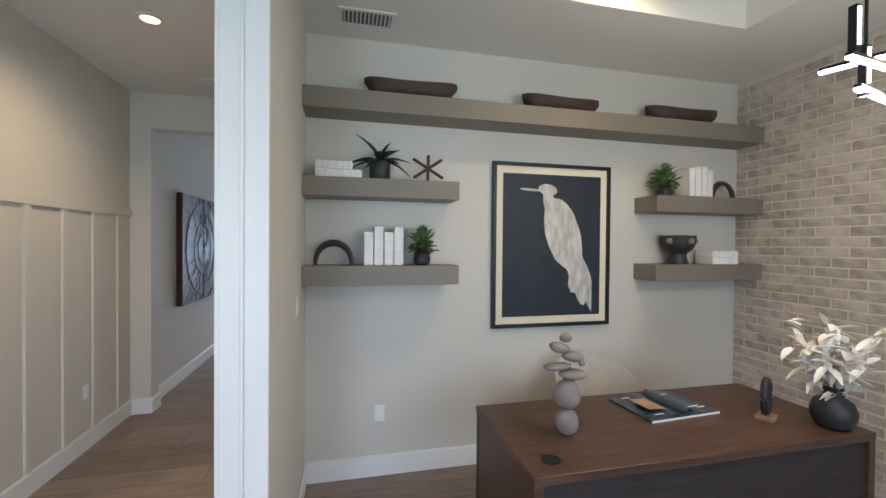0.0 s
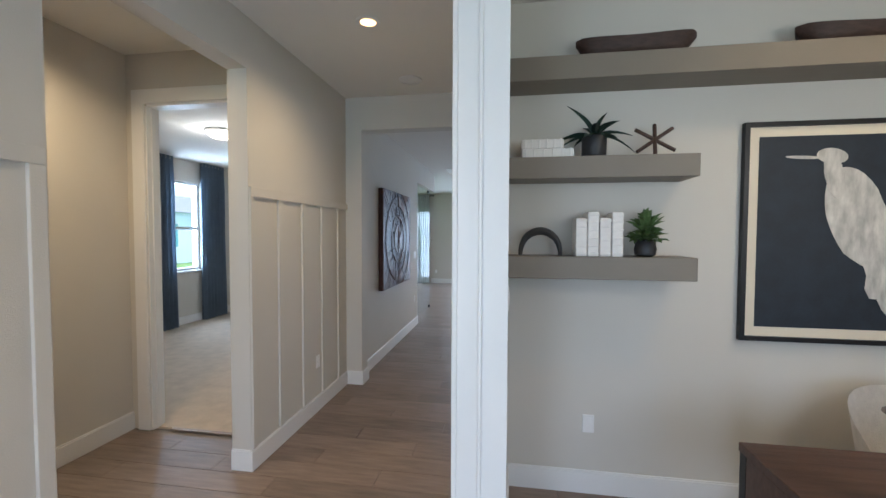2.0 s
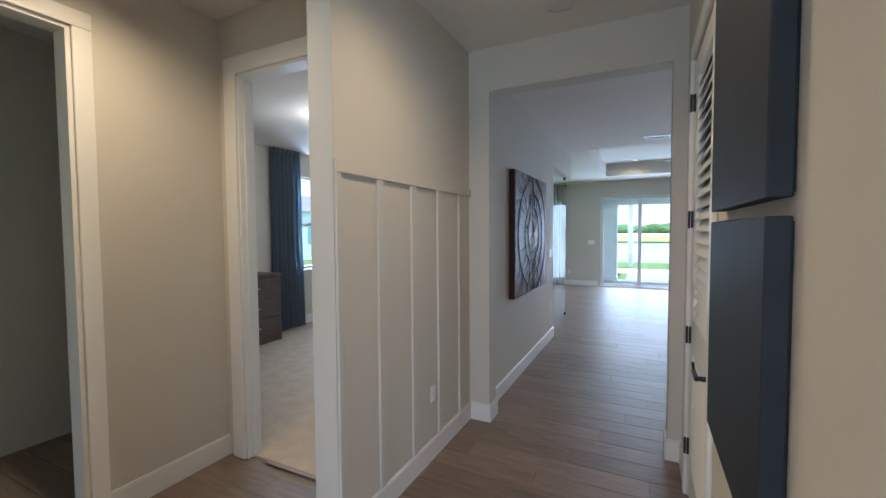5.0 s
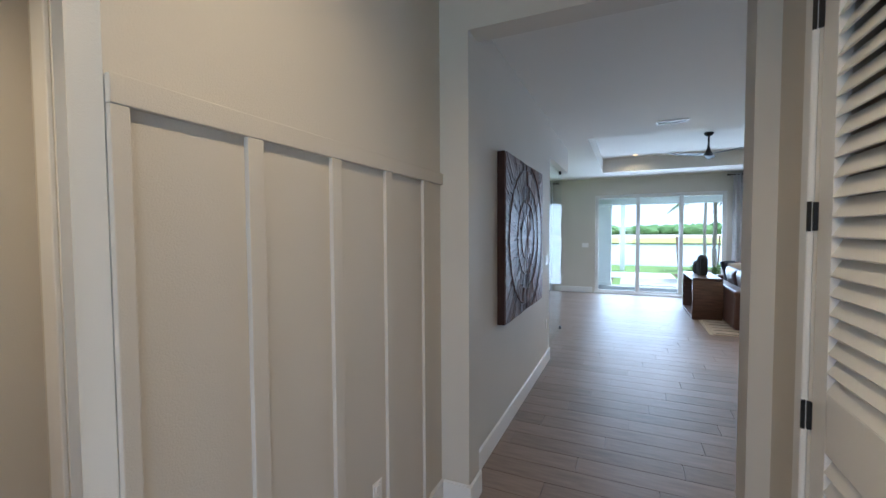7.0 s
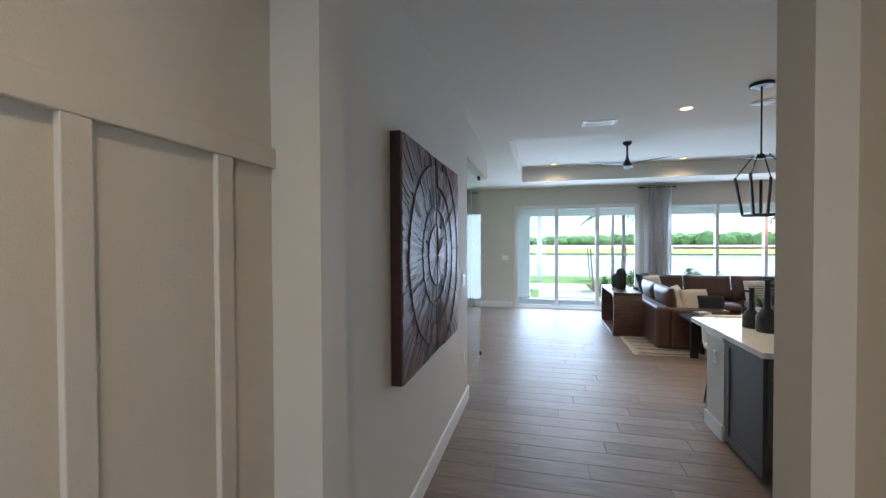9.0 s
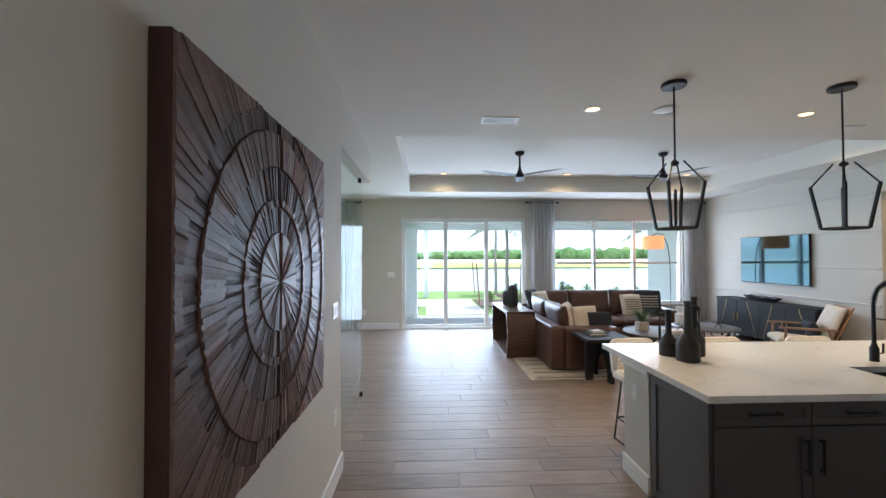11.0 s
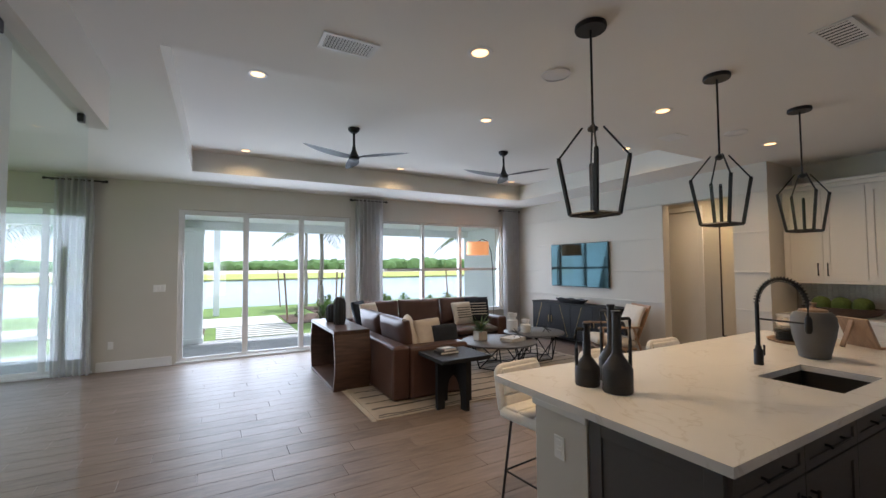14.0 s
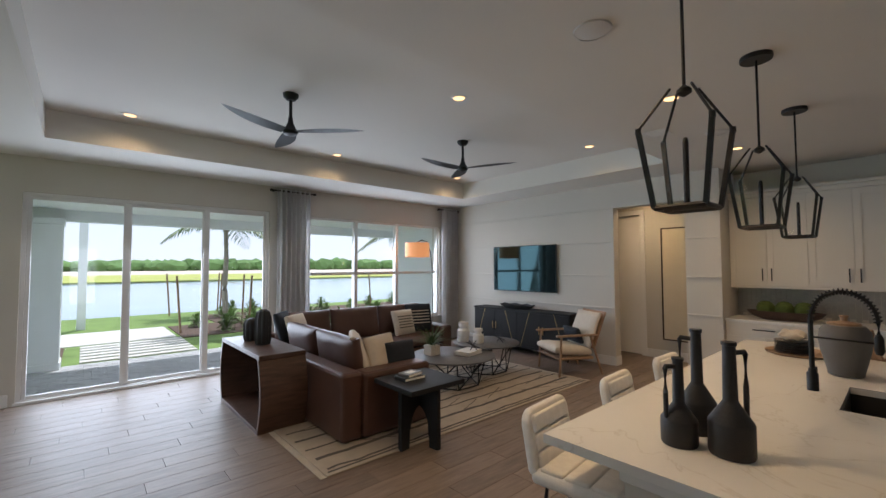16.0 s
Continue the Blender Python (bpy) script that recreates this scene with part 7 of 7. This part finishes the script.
# dining set behind the glass partition
t = thing("dining_table", "round white dining table behind the glass partition", "table", pose(-3.5, 9.9, 0))
part("tabletop", lathe([(0.58, 0.72), (0.6, 0.73), (0.6, 0.745), (0.59, 0.75)], 48), QUARTZ, t, smooth=True)
part("pedestal", lathe([(0.28, 0), (0.26, 0.03), (0.07, 0.10), (0.05, 0.4), (0.09, 0.72)], 28), BLACKW, t, smooth=True)


# ---------------- floor planks ----------------
PW, PL, GAP, TH = 0.20, 1.20, 0.003, 0.012


def plank_mesh(w, d):
    c = 0.0015
    vs = [(0, 0, -TH), (w, 0, -TH), (w, d, -TH), (0, d, -TH), (0, 0, -c), (w, 0, -c), (w, d, -c), (0, d, -c), (c, c, 0), (w - c, c, 0), (w - c, d - c, 0), (c, d - c, 0)]
    fs = [(0, 1, 5, 4), (1, 2, 6, 5), (2, 3, 7, 6), (3, 0, 4, 7), (4, 5, 9, 8), (5, 6, 10, 9), (6, 7, 11, 10), (7, 4, 8, 11), (8, 9, 10, 11)]
    return vs, fs


floor_thing = thing("floor", "brown wood-look porcelain plank floor", "floor", kind="structure")
shared = {}
rest_v, rest_f = [], []
count = 0
rnd = random.Random(21)
for r in range(83):
    y0 = -2.2 + r * PW
    x = -6.0 - (r * 0.43 % 1.0) * PL
    if y0 >= 5.0:
        xmax = 7.0
    else:
        xmax = BX
    while x < xmax:
        xa, xb = max(x, -6.0), min(x + PL, xmax)
        x += PL
        if xb - xa < 0.02:
            continue
        # the carpeted bedroom has no planks
        if xb < -1.68 and 3.70 < y0 + PW and y0 < 8.6:
            continue
        if xa < -1.68 and 3.70 < y0 + PW and y0 < 8.6:
            xa = -1.68
        w, d = xb - xa - GAP, PW - GAP
        near = -1.7 < xa < 1.6 and 1.9 < y0 < 11.6 and count < 300
        if near:
            key = round(w, 3)
            if key not in shared:
                vs, fs = plank_mesh(w, d)
                me = bpy.data.meshes.new("plank")
                me.from_pydata(vs, [], fs)
                me.materials.append(PLANK)
                shared[key] = me
            ob = new("plank", shared[key])
            ob.parent = floor_thing
            ob.location = (xa + GAP / 2, y0 + GAP / 2, 0)
            count += 1
        else:
            vs, fs = plank_mesh(w, d)
            b = len(rest_v)
            rest_v += [(vx + xa + GAP / 2, vy + y0 + GAP / 2, vz) for vx, vy, vz in vs]
            rest_f += [tuple(i + b for i in f) for f in fs]
me = bpy.data.meshes.new("planks_beyond")
me.from_pydata(rest_v, [], rest_f)
me.materials.append(PLANK)
ob = new("planks_beyond", me)
ob.parent = floor_thing
tagged(ob, "wood-look planks further off", kind="stuff")

# ---------------- bricks of the study wall ----------------
BL, BH, MJ = 0.205, 0.062, 0.012
brick_wall = thing("brick_veneer", "limewashed grey-beige brick veneer wall", "brick wall", kind="structure")
variants = []
for k in range(6):
    bm = bbox(0, 0, 0, 0.028, BL, BH, 0.004, 1)
    for v in bm.verts:
        v.co += Vector(noise.noise_vector(v.co * 17 + Vector((k * 5, 0, 0)))) * 0.0035
    me = bpy.data.meshes.new("brick")
    bm.to_mesh(me)
    bm.free()
    me.materials.append(BRICK)
    variants.append(me)
half = []
beyond = []
count = 0
rnd = random.Random(33)
rows = int(H1 / (BH + MJ)) + 1
for r in range(rows):
    z = r * (BH + MJ)
    if z + BH > H1:
        continue
    y = SY - 0.002 - BL - (0.5 * (BL + MJ) if r % 2 else 0)
    if r % 2:
        bm = bbox(BX + 0.002, SY - 0.002 - BL / 2 + MJ, z, BX + 0.03, SY - 0.002, z + BH, 0.004, 1)
        half.append(bm)
    while y > -0.2:
        dx = rnd.uniform(-0.003, 0.003)
        if y > 1.55 and 0.55 < z < 2.9 and count < 290:
            ob = new("brick", variants[rnd.randrange(6)])
            ob.parent = brick_wall
            ob.location = (BX + 0.003 + dx, y, z)
            count += 1
        else:
            beyond.append((BX + 0.003 + dx, y, z))
        y -= BL + MJ
vs, fs = [], []
for x, y, z in beyond:
    src = variants[rnd.randrange(6)]
    b = len(vs)
    vs += [(v.co.x + x, v.co.y + y, v.co.z + z) for v in src.vertices]
    fs += [tuple(i + b for i in p.vertices) for p in src.polygons]
me = bpy.data.meshes.new("bricks_beyond")
me.from_pydata(vs, [], fs)
me.materials.append(BRICK)
ob = new("bricks_beyond", me)
ob.parent = brick_wall
tagged(ob, "", kind="stuff")
part("half_bricks", merge(*half), BRICK, brick_wall)

# ---------------- porch pavers ----------------
vs, fs = [], []
for i in range(76):
    for j in range(26):
        x0, y0 = -6 + i * 0.2 + (0.1 if j % 2 else 0), 14.66 + j * 0.1
        b = len(vs)
        zt = GZ + 0.002 * ((i * 7 + j * 13) % 3)
        vs += [(x0, y0, zt), (x0 + 0.194, y0, zt), (x0 + 0.194, y0 + 0.094, zt), (x0, y0 + 0.094, zt), (x0, y0, GZ - 0.02), (x0 + 0.194, y0, GZ - 0.02), (x0 + 0.194, y0 + 0.094, GZ - 0.02), (x0, y0 + 0.094, GZ - 0.02)]
        fs += [(b, b + 1, b + 2, b + 3), (b, b + 4, b + 5, b + 1), (b + 1, b + 5, b + 6, b + 2), (b + 2, b + 6, b + 7, b + 3), (b + 3, b + 7, b + 4, b)]
pave = thing("porch_pavers", "grey concrete pavers of the porch", "pavement", kind="structure")
me = bpy.data.meshes.new("pavers")
me.from_pydata(vs, [], fs)
me.materials.append(PAVER)
ob = new("pavers", me)
ob.parent = pave
tagged(ob, "", kind="stuff")
